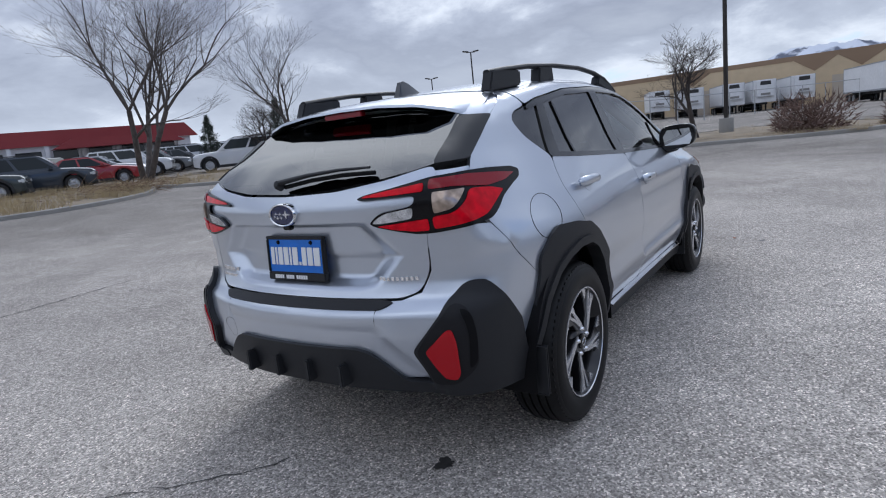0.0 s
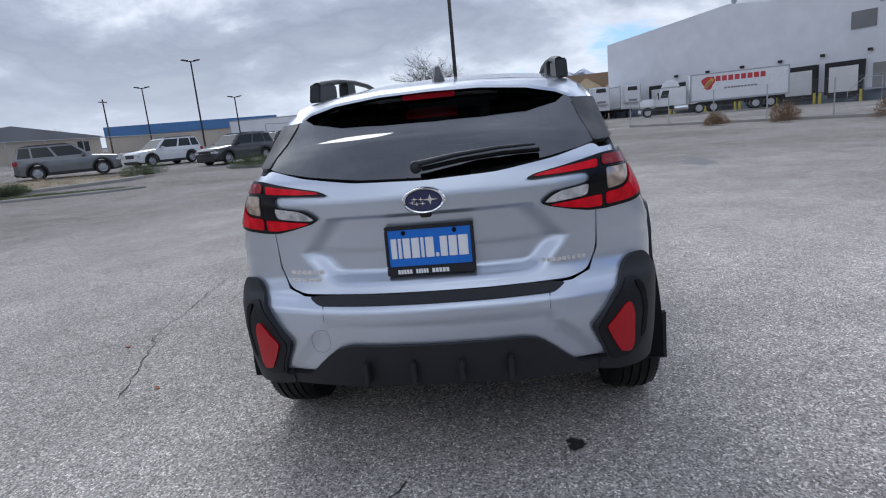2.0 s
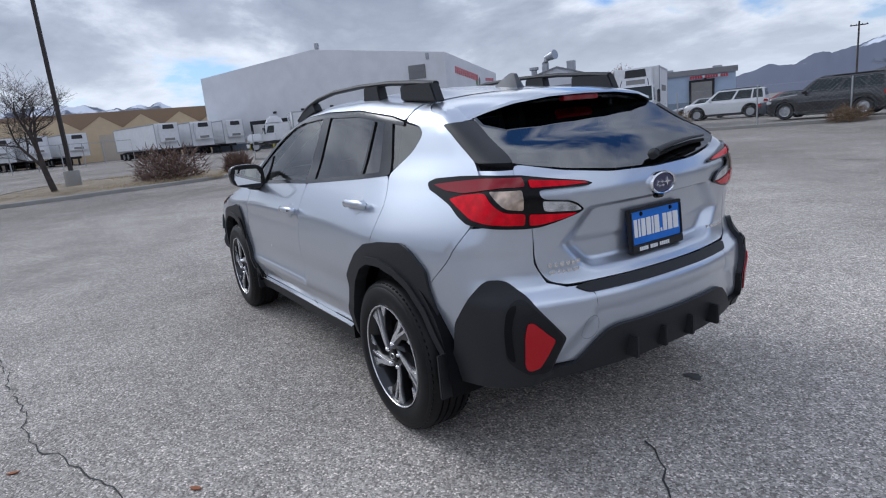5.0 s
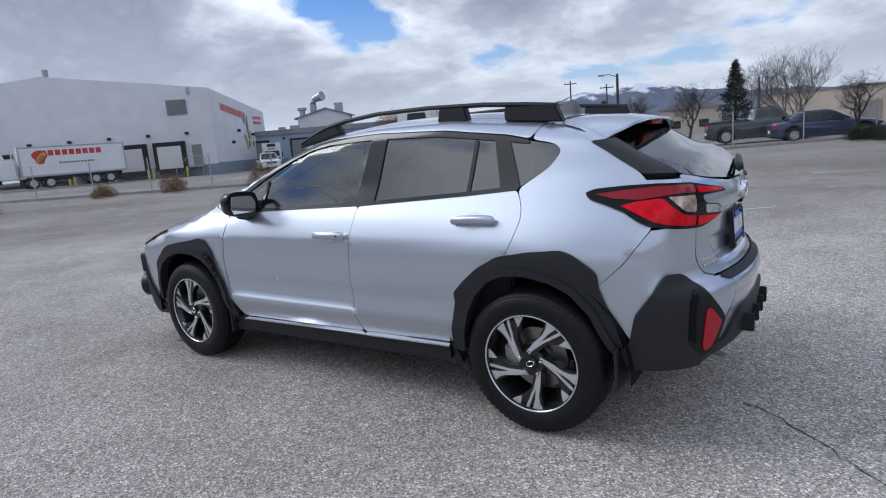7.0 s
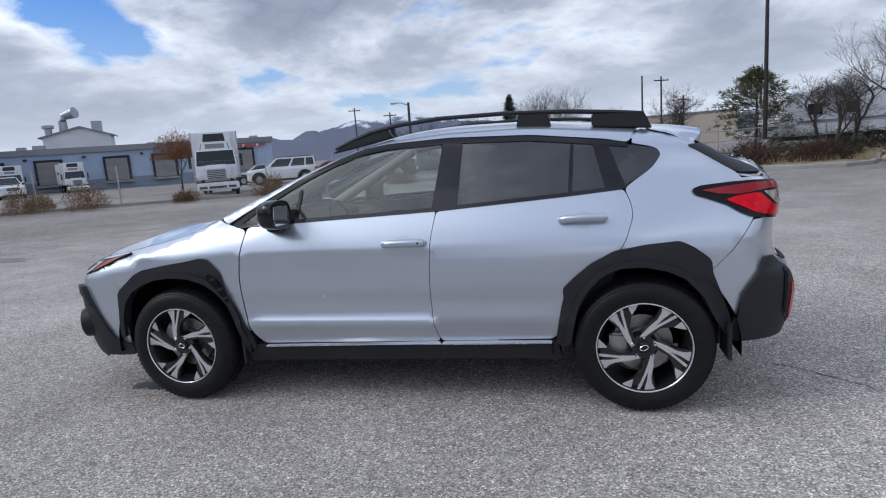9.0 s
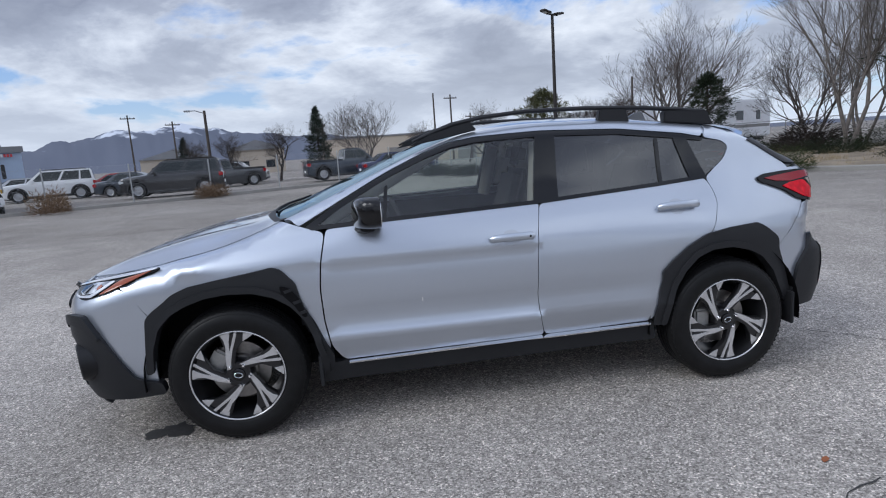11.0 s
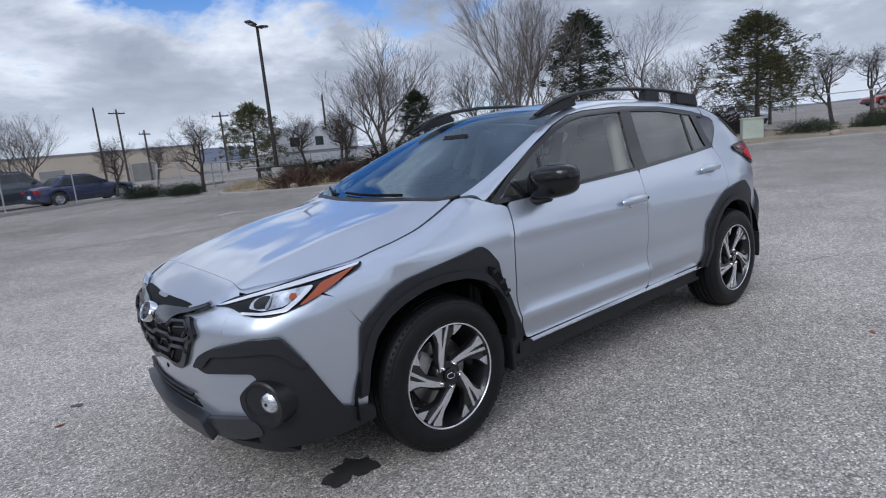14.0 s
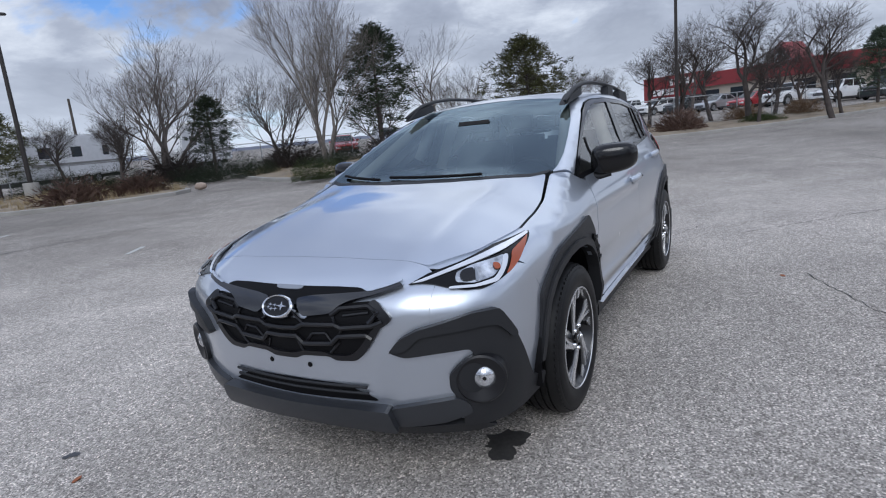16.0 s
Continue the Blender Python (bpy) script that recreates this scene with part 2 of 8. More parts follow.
def upper(x, y, z):
    a = np.abs(y)
    side = (a - (.80 - .36 * (z - 1.02) - .11 * np.maximum(-1.0 - x, 0) ** 2)) * .94
    screen = (x - (1.225 - (z - 1.06) * 2.46) + .10 * (a / .77) ** 2.2) * .375
    top = z - ROOF(x) + .045 * (a / .6) ** 2.4
    back = (REAR_GLASS(z) + .7 * TAIL_PLAN(a) - x) * .7
    f = smax(smax(side, screen, .03), top, .075)
    return smax(smax(f, back, .045), .9 - z, .01)


def body(x, y, z):
    return -smax(-lower(x, y, z), -upper(x, y, z), .05)


def body_normal(p):
    e = 2e-3
    x, y, z = p.T
    n = np.stack([body(x + e, y, z) - body(x - e, y, z), body(x, y + e, z) - body(x, y - e, z), body(x, y, z + e) - body(x, y, z - e)], 1)
    return n / np.maximum(np.linalg.norm(n, axis=1, keepdims=True), 1e-9)


def cast(eyes, ways, far=5.0, steps=170):
    """The first points of the car's outer form on rays."""
    lo, hi = np.full(len(eyes), far), np.full(len(eyes), far)
    done, prev = np.zeros(len(eyes), bool), 0.0
    for s in np.linspace(0, far, steps):
        hit = (body(*(eyes + ways * s).T) < 0) & ~done
        hi[hit], lo[hit] = s, prev
        done |= hit
        prev = s
    for _ in range(18):
        m = (lo + hi) / 2
        inside = body(*(eyes + ways * m[:, None]).T) < 0
        hi, lo = np.where(inside, m, hi), np.where(inside, lo, m)
    return eyes + ways * hi[:, None]


R2 = math.sqrt(.5)
VIEWS = {  # outward direction, and the two axes of the drawing
    "L": ((0, 1, 0), (1, 0, 0), (0, 0, 1)), "R": ((-1, 0, 0), (0, 1, 0), (0, 0, 1)), "F": ((1, 0, 0), (0, 1, 0), (0, 0, 1)),
    "T": ((0, 0, 1), (1, 0, 0), (0, 1, 0)), "RL": ((-R2, R2, 0), (R2, R2, 0), (0, 0, 1)), "FL": ((R2, R2, 0), (-R2, R2, 0), (0, 0, 1)),
    "TL": ((0, .6, .8), (1, 0, 0), (0, .8, -.6)), "TF": ((.5, 0, .866), (.866, 0, -.5), (0, 1, 0)), "TR": ((-.6, 0, .8), (.8, 0, .6), (0, 1, 0)),
}


def onto(view, uv):
    """Points of the car's outer form under the points of a drawing."""
    o, u, v = (np.array(q, float) for q in VIEWS[view])
    uv = np.atleast_2d(np.array(uv, float))
    return cast(uv[:, :1] * u + uv[:, 1:] * v + 3 * o, np.repeat(-o[None], len(uv), 0))


def flat(view, p):
    _, u, v = (np.array(q, float) for q in VIEWS[view])
    return np.stack([p @ u, p @ v], 1)


def outline(view, verts, step=.015, rounds=3):
    """A closed drawing from corners (a, b), or (view, a, b) for corners drawn in another view."""
    pts = []
    for n, p in enumerate(verts):
        q = verts[(n + 1) % len(verts)]
        if len(p) == 3 and len(q) == 3 and p[0] == q[0] and p[0] != view:
            k = max(2, int(math.dist(p[1:], q[1:]) / .04) + 1)
            line = np.linspace(p[1:], q[1:], k, endpoint=False)
            pts += flat(view, onto(p[0], line)).tolist()
        else:
            pts.append(tuple(flat(view, onto(p[0], [p[1:]]))[0]) if len(p) == 3 else p)
    pts = np.array(pts, float)
    seg = np.linalg.norm(np.roll(pts, -1, 0) - pts, axis=1)
    out = []
    for p, q, s in zip(pts, np.roll(pts, -1, 0), seg):
        out += np.linspace(p, q, max(1, round(s / step)), endpoint=False).tolist()
    out = np.array(out)
    for _ in range(rounds):
        out = .5 * out + .25 * (np.roll(out, 1, 0) + np.roll(out, -1, 0))
    return out


def inset(line, gap):
    d = np.roll(line, -1, 0) - np.roll(line, 1, 0)
    n = np.stack([-d[:, 1], d[:, 0]], 1) / np.maximum(np.linalg.norm(d, axis=1, keepdims=True), 1e-9)
    area = np.sum(line[:, 0] * np.roll(line[:, 1], -1) - np.roll(line[:, 0], -1) * line[:, 1])
    return line + n * gap * (1 if area > 0 else -1)


def inside(line, pts):
    x, y = pts.T
    hit = np.zeros(len(pts), bool)
    for (ax, ay), (bx, by) in zip(line, np.roll(line, -1, 0)):
        cross = (ay > y) != (by > y)
        hit ^= cross & (x < (bx - ax) * (y - ay) / ((by - ay) if by != ay else 1e-12) + ax)
    return hit


def sheet(line, cell):
    """The drawing's inside as vertices and triangles; the first vertices are its rim."""
    lo, hi = line.min(0), line.max(0)
    gx, gy = np.meshgrid(np.arange(lo[0] + cell * .37, hi[0], cell), np.arange(lo[1] + cell * .41, hi[1], cell))
    grid = np.stack([gx.ravel(), gy.ravel()], 1)
    grid = grid[inside(line, grid)] if len(grid) else grid
    if len(grid):
        gaps = np.min(np.linalg.norm(grid[:, None] - line[None], axis=2), axis=1)
        grid = grid[gaps > cell * .45]
    n = len(line)
    all2 = [Vector(p) for p in line.tolist() + grid.tolist()]
    edges = [(i, (i + 1) % n) for i in range(n)]
    vs, _, fs, origin, _, _ = delaunay_2d_cdt(all2, edges, [], 1, 1e-6)
    return np.array([tuple(v) for v in vs]), [tuple(f) for f in fs], n


def skin(name, view, verts, material, parent, lift=0.0, depth=.02, gap=.0016, cell=.045, rounds=3, label="", mirror=False, flatten=0, step=.015, offset=None):
    """A pressed panel of the car: a drawing laid on its outer form, raised by lift, with its rim turned in by depth."""
    line = inset(outline(view, verts, step, rounds), gap)
    uv, tris, _ = sheet(line, cell)
    pos = onto(view, uv)
    nor = body_normal(pos)
    out = np.array(VIEWS[view][0], float)
    if flatten:
        flatn = np.linalg.svd(pos - pos.mean(0), full_matrices=False)[2][2]
        flatn = flatn * np.sign(flatn @ out)
        nor = nor * (1 - flatten) + flatn * flatten
        nor = nor / np.linalg.norm(nor, axis=1, keepdims=True)
    rise = lift if offset is None else lift + offset(uv)[:, None]
    pos = pos + nor * rise
    n = len(pos)
    count = {}
    good = []
    for a, b, c in (t for f in tris for t in [(f[0], f[i], f[i + 1]) for i in range(1, len(f) - 1)]):
        if np.dot(np.cross(pos[b] - pos[a], pos[c] - pos[a]), out) < 0:
            b, c = c, b
        good.append((a, b, c))
        for e in ((a, b), (b, c), (c, a)):
            count[e] = count.get(e, 0) + 1
    rim = [e for e in count if (e[1], e[0]) not in count]
    used = sorted({i for e in rim for i in e})
    back = {i: n + k for k, i in enumerate(used)}
    allpos = np.concatenate([pos, pos[used] - nor[used] * depth]) if depth else pos
    faces = good + ([(b, a, back[a], back[b]) for a, b in rim] if depth else [])
    if mirror:
        allpos = allpos * (1, -1, 1)
        nor = nor * (1, -1, 1)
        faces = [tuple(reversed(f)) for f in faces]
    me = bpy.data.meshes.new(name)
    me.from_pydata([tuple(p) for p in allpos], [], faces)
    me.materials.append(material)
    me.polygons.foreach_set("use_smooth", [True] * len(me.polygons))
    loops = []
    for f in me.polygons:
        for i in f.vertices:
            loops.append(tuple(nor[i]) if f.index < len(good) and offset is None else tuple(f.normal))
    if offset is None:
        me.normals_split_custom_set(loops)
    ob = new(name, me)
    ob.parent = parent
    if label:
        tagged(ob, label)
    return ob


def both(name, *args, **kw):
    return skin(name, *args, **kw), skin(name, *args, mirror=True, **kw)


def part(name, bm, material, parent=None, label="", smooth=True, m=None):
    """One mesh object out of a bmesh, under a thing or a part."""
    if m is not None:
        bm.transform(m)
    me = bpy.data.meshes.new(name)
    bm.normal_update()
    bm.to_mesh(me)
    bm.free()
    me.materials.append(material)
    if smooth:
        me.polygons.foreach_set("use_smooth", [True] * len(me.polygons))
        me.set_sharp_from_angle(angle=radians(38))
    ob = new(name, me)
    ob.parent = parent
    if label:
        tagged(ob, label)
    return ob


def box(bm, lo, hi, bevel=0.0, m=None, taper=None):
    """A box between two corners; taper: the top's size against the bottom's."""
    g = bmesh.ops.create_cube(bm, size=1)["verts"]
    lo, hi = Vector(lo), Vector(hi)
    for v in g:
        k = taper if taper and v.co.z > 0 else (1, 1)
        v.co = Vector(((lo.x + hi.x) / 2 + v.co.x * (hi.x - lo.x) * k[0], (lo.y + hi.y) / 2 + v.co.y * (hi.y - lo.y) * k[1], (lo.z + hi.z) / 2 + v.co.z * (hi.z - lo.z)))
    if m is not None:
        bmesh.ops.transform(bm, matrix=m, verts=g)
    if bevel:
        es = {e for v in g for e in v.link_edges}
        bmesh.ops.bevel(bm, geom=list(es), offset=bevel, segments=2, affect="EDGES", clamp_overlap=True)
    return bm


def boxed(lo, hi, bevel=0.0, m=None, taper=None):
    return box(bmesh.new(), lo, hi, bevel, m, taper)


def lathe(profile, seg=48, axis="y", close=False):
    """A turned form: profile of (radius, along)."""
    bm = bmesh.new()
    rings = []
    for r, a in profile:
        ring = []
        for k in range(seg):
            t = 2 * math.pi * k / seg
            c, s = r * math.cos(t), r * math.sin(t)
            ring.append(bm.verts.new((c, a, s) if axis == "y" else ((a, c, s) if axis == "x" else (c, s, a))))
        rings.append(ring)
    pairs = list(zip(rings, rings[1:])) + ([(rings[-1], rings[0])] if close else [])
    for p, q in pairs:
        for k in range(seg):
            bm.faces.new((p[k], p[(k + 1) % seg], q[(k + 1) % seg], q[k]))
    bmesh.ops.remove_doubles(bm, verts=bm.verts, dist=1e-5)
    bmesh.ops.recalc_face_normals(bm, faces=bm.faces)
    return bm


def tube(bm, pts, radius, seg=8, flatten=1.0):
    """A round bar along points; radius: one number or one a point."""
    pts = [Vector(p) for p in pts]
    rad = radius if isinstance(radius, (list, tuple)) else [radius] * len(pts)
    rings = []
    for n, p in enumerate(pts):
        d = (pts[min(n + 1, len(pts) - 1)] - pts[max(n - 1, 0)]).normalized()
        a = d.orthogonal().normalized() if abs(d.z) > .95 else d.cross(Vector((0, 0, 1))).normalized()
        b = d.cross(a)
        rings.append([bm.verts.new(p + rad[n] * (math.cos(t) * a + flatten * math.sin(t) * b)) for t in (2 * math.pi * k / seg for k in range(seg))])
    for p, q in zip(rings, rings[1:]):
        for k in range(seg):
            bm.faces.new((p[k], q[k], q[(k + 1) % seg], p[(k + 1) % seg]))
    for ring in (rings[0], rings[-1]):
        bm.faces.new(ring)
    return bm


def plate(pts2, lo, hi, bevel=0.0, axis="y"):
    """A drawing in two axes made thick along the third."""
    bm = bmesh.new()
    put = {"y": lambda a, b, t: (a, t, b), "x": lambda a, b, t: (t, a, b), "z": lambda a, b, t: (a, b, t)}[axis]
    low = [bm.verts.new(put(a, b, lo)) for a, b in pts2]
    high = [bm.verts.new(put(a, b, hi)) for a, b in pts2]
    n = len(low)
    bm.faces.new(low), bm.faces.new(list(reversed(high)))
    for k in range(n):
        bm.faces.new((low[(k + 1) % n], low[k], high[k], high[(k + 1) % n]))
    bmesh.ops.recalc_face_normals(bm, faces=bm.faces)
    if bevel:
        bmesh.ops.bevel(bm, geom=list(bm.edges), offset=bevel, segments=2, affect="EDGES", clamp_overlap=True)
    return bm


def empty(name, m=None, label="", category="", group=""):
    ob = new(name)
    if m is not None:
        ob.matrix_basis = m
    return tagged(ob, label, category, group)

# ---------------------------------------------------------------- ground
def asphalt():
    m = bpy.data.materials.new("worn_chip_asphalt")
    m.use_nodes = True
    t = m.node_tree
    p = t.nodes["Principled BSDF"]
    p.inputs["Roughness"].default_value, p.inputs["Specular IOR Level"].default_value = .95, .03
    co = t.nodes.new("ShaderNodeTexCoord")

    def noise_(scale, detail, lo, hi, a, b):
        n = t.nodes.new("ShaderNodeTexNoise")
        n.inputs["Scale"].default_value, n.inputs["Detail"].default_value = scale, detail
        t.links.new(co.outputs["Object"], n.inputs[0])
        r = t.nodes.new("ShaderNodeMapRange")
        for k, v in enumerate((lo, hi, a, b)):
            r.inputs[k + 1].default_value = v
        t.links.new(n.outputs[0], r.inputs[0])
        return r.outputs[0]

    def times(a, b):
        x = t.nodes.new("ShaderNodeMath")
        x.operation = "MULTIPLY"
        t.links.new(a, x.inputs[0])
        t.links.new(b, x.inputs[1])
        return x.outputs[0]

    stones = []
    for scale in (125, 260):
        v = t.nodes.new("ShaderNodeTexVoronoi")
        v.inputs["Scale"].default_value = scale
        t.links.new(co.outputs["Object"], v.inputs["Vector"])
        s = t.nodes.new("ShaderNodeSeparateColor")
        t.links.new(v.outputs["Color"], s.inputs[0])
        stones.append((v, s))
    r1 = t.nodes.new("ShaderNodeValToRGB")
    for e, (pos, c) in zip((r1.color_ramp.elements[0], r1.color_ramp.elements[1], r1.color_ramp.elements.new(.45), r1.color_ramp.elements.new(.85)), ((0, .42), (1, 1.88), (.45, .86), (.85, 1.20))):
        e.position, e.color = pos, (c / 2, c / 2, c / 2, 1)
    t.links.new(stones[0][1].outputs[0], r1.inputs[0])
    r2 = t.nodes.new("ShaderNodeMapRange")
    r2.inputs[3].default_value, r2.inputs[4].default_value = 1.5, 2.5
    t.links.new(stones[1][1].outputs[1], r2.inputs[0])
    k = times(r1.outputs[0], r2.outputs[0])
    k = times(k, noise_(.16, 5, .32, .68, .80, 1.18))
    k = times(k, noise_(1.3, 5, .3, .7, .90, 1.10))
    k = times(k, noise_(14, 4, .3, .7, .88, 1.12))
    # Base colour painted darker with distance from the car, toning down the far lot
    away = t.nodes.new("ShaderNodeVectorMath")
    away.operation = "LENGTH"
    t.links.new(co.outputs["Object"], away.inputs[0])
    far_tone = t.nodes.new("ShaderNodeMapRange")
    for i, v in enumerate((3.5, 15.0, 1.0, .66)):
        far_tone.inputs[i + 1].default_value = v
    t.links.new(away.outputs["Value"], far_tone.inputs[0])
    k = times(k, far_tone.outputs[0])
    col = t.nodes.new("ShaderNodeMixRGB")
    col.blend_type = "MULTIPLY"
    col.inputs[0].default_value = 1
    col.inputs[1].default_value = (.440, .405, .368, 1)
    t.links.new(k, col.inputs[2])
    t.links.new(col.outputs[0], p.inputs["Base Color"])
    b = t.nodes.new("ShaderNodeBump")
    b.inputs["Distance"].default_value, b.inputs["Strength"].default_value = .004, .7
    t.links.new(stones[0][0].outputs["Distance"], b.inputs["Height"])
    b.invert = True
    t.links.new(b.outputs[0], p.inputs["Normal"])
    return m


ASPHALT = asphalt()
CRACK = material("dark_crack", (.045, .044, .043), .9)
OIL = material("damp_oil_stain", (.045, .043, .042), .45, noise=[(40, .3, 4)])
CONCRETE = material("weathered_concrete", (.29, .28, .26), .85, noise=[(1.2, .15, 4), (40, .12, 3)], bump=[(120, .002)])
SOIL = material("dry_soil", (.24, .195, .14), .95, noise=[(1.5, .25, 5), (30, .2, 3)], bump=[(20, .02)])
DRY_GRASS = material("dead_grass", (.42, .33, .19), .9, noise=[(2, .2, 3)], vary=.1)
LINE_WHITE = material("worn_white_line", (.46, .46, .44), .8, noise=[(25, .25, 4)])


def ground_z(x, y):
    """The lot is level round the car; farther out, slopes fitted to the camera's view rise gently, most to the north
    and the west, and fall to the south.
    """
    r = min(math.hypot(x, y), 150.0)
    west = float(smooth_map(.15, .9, -(.87 * x + .5 * y) / max(r, .1)))
    return .03 * max(0.0, min(y, 150.0) - 9) * float(smooth_map(9, 16, y)) + .0125 * min(0.0, max(y, -150.0) + 8) + max(0.0, r - 6) * (.0068 + .0085 * west)


def mesh_from(name, verts, faces, mat, parent=None, smooth=False, label=""):
    me = bpy.data.meshes.new(name)
    me.from_pydata(verts, [], faces)
    me.materials.append(mat)
    if smooth:
        me.polygons.foreach_set("use_smooth", [True] * len(me.polygons))
    ob = new(name, me)
    ob.parent = parent
    if label:
        tagged(ob, label)
    return ob


rows_ = [-2500, -900, -300, -150, -110, -90, -75, -60, -52, -45, -40] + [-36 + 1.5 * k for k in range(49)] + [40, 45, 52, 60, 75, 90, 110, 150, 300, 900, 2500]
verts_ = [(x, y, ground_z(x, y)) for x in rows_ for y in rows_]
n_ = len(rows_)
faces_ = [(i * n_ + j, (i + 1) * n_ + j, (i + 1) * n_ + j + 1, i * n_ + j + 1) for i in range(n_ - 1) for j in range(n_ - 1)]
tagged(mesh_from("ground", verts_, faces_, ASPHALT, smooth=True), "worn light grey chip asphalt parking lot, coloured darker away from the car", "ground", kind="structure")


def on_ground(x, y, dz=0.0, rz=0.0):
    return pose(x, y, ground_z(x, y) + dz, 0, 0, rz)


def crack(pts, width=.008, seed=0):
    rng = random.Random(seed)
    line = []
    for (ax, ay), (bx, by) in zip(pts, pts[1:]):
        n = max(2, int(math.hypot(bx - ax, by - ay) / .06))
        for k in range(n):
            f = k / n
            line.append((ax + (bx - ax) * f + rng.gauss(0, .012), ay + (by - ay) * f + rng.gauss(0, .012)))
    vs, fs = [], []
    for k, (x, y) in enumerate(line):
        w = width * rng.uniform(.3, 1.2)
        q, p = line[min(k + 1, len(line) - 1)], line[max(k - 1, 0)]
        d = math.hypot(q[0] - p[0], q[1] - p[1]) or 1
        nx, ny = -(q[1] - p[1]) / d, (q[0] - p[0]) / d
        z = ground_z(x, y) + .004
        vs += [(x + nx * w, y + ny * w, z), (x - nx * w, y - ny * w, z)]
        if k:
            fs.append((2 * k - 2, 2 * k - 1, 2 * k + 1, 2 * k))
    tagged(mesh_from("asphalt_crack", vs, fs, CRACK), "thin dark crack in the asphalt", "crack", "cracks in the lot", "structure")


crack([(-2.15, .15), (-2.45, .42), (-2.75, .75), (-3.4, 1.0)], .004, 1)
crack([(-2.9, 1.4), (-4.4, 2.9), (-7.5, 5.6)], .006, 2)
crack([(-1.3, 1.9), (-.2, 2.35), (1.5, 2.6)], .004, 3)
crack([(9, -6), (12, -2), (13, 3), (12.4, 8)], .02, 5)
crack([(-12, 3), (-6, 4.5), (0, 5.2)], .010, 6)
crack([(-3.2, -9), (3, -10.5), (9, -9.5)], .02, 7)


def blot(name, x, y, r, mat, label, category, seed, stretch=(1, 1)):
    rng = random.Random(seed)
    vs = [(x, y, ground_z(x, y) + .004)]
    n = 40
    ph = [rng.uniform(0, 6.3) for _ in range(4)]
    for k in range(n):
        a = 2 * math.pi * k / n
        rr = r * (1 + .25 * math.sin(2 * a + ph[0]) + .18 * math.sin(3 * a + ph[1]) + .12 * math.sin(7 * a + ph[2]) + .08 * math.sin(13 * a + ph[3]) + rng.uniform(-.08, .08))
        px, py = x + rr * math.cos(a) * stretch[0], y + rr * math.sin(a) * stretch[1]
        vs.append((px, py, ground_z(px, py) + .004))
    tagged(mesh_from(name, vs, [(0, 1 + k, 1 + (k + 1) % n) for k in range(n)], mat), label, category, kind="structure")


blot("oil_stain", 1.766, .66, .10, OIL, "dark damp stain on the asphalt", "stain", 4, (1.0, .95))
blot("tar_spot", -1.914, -.481, .035, OIL, "small dark tar spot on the asphalt", "stain", 8, (1, 1.2))
blot("tar_spot", 2.55, -1.25, .03, OIL, "small dark tar spot on the asphalt", "stain", 9)
blot("tyre_mark", 9.5, -4.5, .5, material("tyre_polished_asphalt", (.17, .168, .166), .7, noise=[(60, .3, 3)]), "darker worn patch on the asphalt", "stain", 10, (2.4, .5))
for x, y, a in ((-1.45, -6.75, 35), (-2.2, -12.5, 35)):
    tagged(part("painted_mark", boxed((-.30, -.04, .001), (.30, .04, .006)), LINE_WHITE, m=on_ground(x, y, 0, a), smooth=False), "worn white painted mark on asphalt", "road marking", kind="structure")
LEAF = material("dead_leaf", (.30, .10, .04), .8)
for x, y, a in ((2.665, -1.0, 20), (-.5, 2.4, 70), (2.9, 3.6, 10), (-1.2, 1.75, 40)):
    bm = plate([(-.028, 0), (-.01, .014), (.014, .011), (.03, 0), (.012, -.012), (-.012, -.012)], .004, .007, axis="z")
    tagged(part("dead_leaf", bm, LEAF, m=on_ground(x, y, 0, a) @ Matrix.Rotation(radians(8), 4, "X"), smooth=False), "curled brown dead leaf on the asphalt", "leaf", "leaves on the lot")


# ---------------------------------------------------------------- kerbed planting islands
def island(name, pts, label, fill=SOIL, high=.13, wide=.16):
    """A planting bed inside a raised concrete kerb, along the given ring."""
    ring = []
    for (ax, ay), (bx, by) in zip(pts, pts[1:] + pts[:1]):
        n = max(1, int(math.hypot(bx - ax, by - ay) / 1.2))
        ring += [(ax + (bx - ax) * k / n, ay + (by - ay) * k / n) for k in range(n)]
    ring = np.array(ring)
    for _ in range(3):
        ring = .5 * ring + .25 * (np.roll(ring, 1, 0) + np.roll(ring, -1, 0))
    inner = inset(ring, wide)
    n = len(ring)
    vs, fs = [], []
    for (x, y), (u, v) in zip(ring, inner):
        g = ground_z(x, y)
        h = ground_z(u, v)
        vs += [(x, y, g - .02), (x, y, g + high - .02), (x + (u - x) * .15, y + (v - y) * .15, g + high), (u, v, h + high), (u, v, h + high - .06)]
    for k in range(n):
        a, b = 5 * k, 5 * ((k + 1) % n)
        fs += [(a + i, b + i, b + i + 1, a + i + 1) for i in range(4)]
    me = mesh_from(name, vs, fs, CONCRETE, smooth=False)
    tagged(me, label, "kerb", kind="structure")
    uv, tris, _ = sheet(inner, 1.6)
    rng = random.Random(len(name) + n)
    top = [(x, y, ground_z(x, y) + high - .03 + (0 if k < n else rng.uniform(0, .10))) for k, (x, y) in enumerate(uv)]
    bed = mesh_from("planting_bed", top, tris, fill, smooth=True)
    tagged(bed, "dry bare soil bed with dead grass", "planting bed", kind="structure")
    return inner


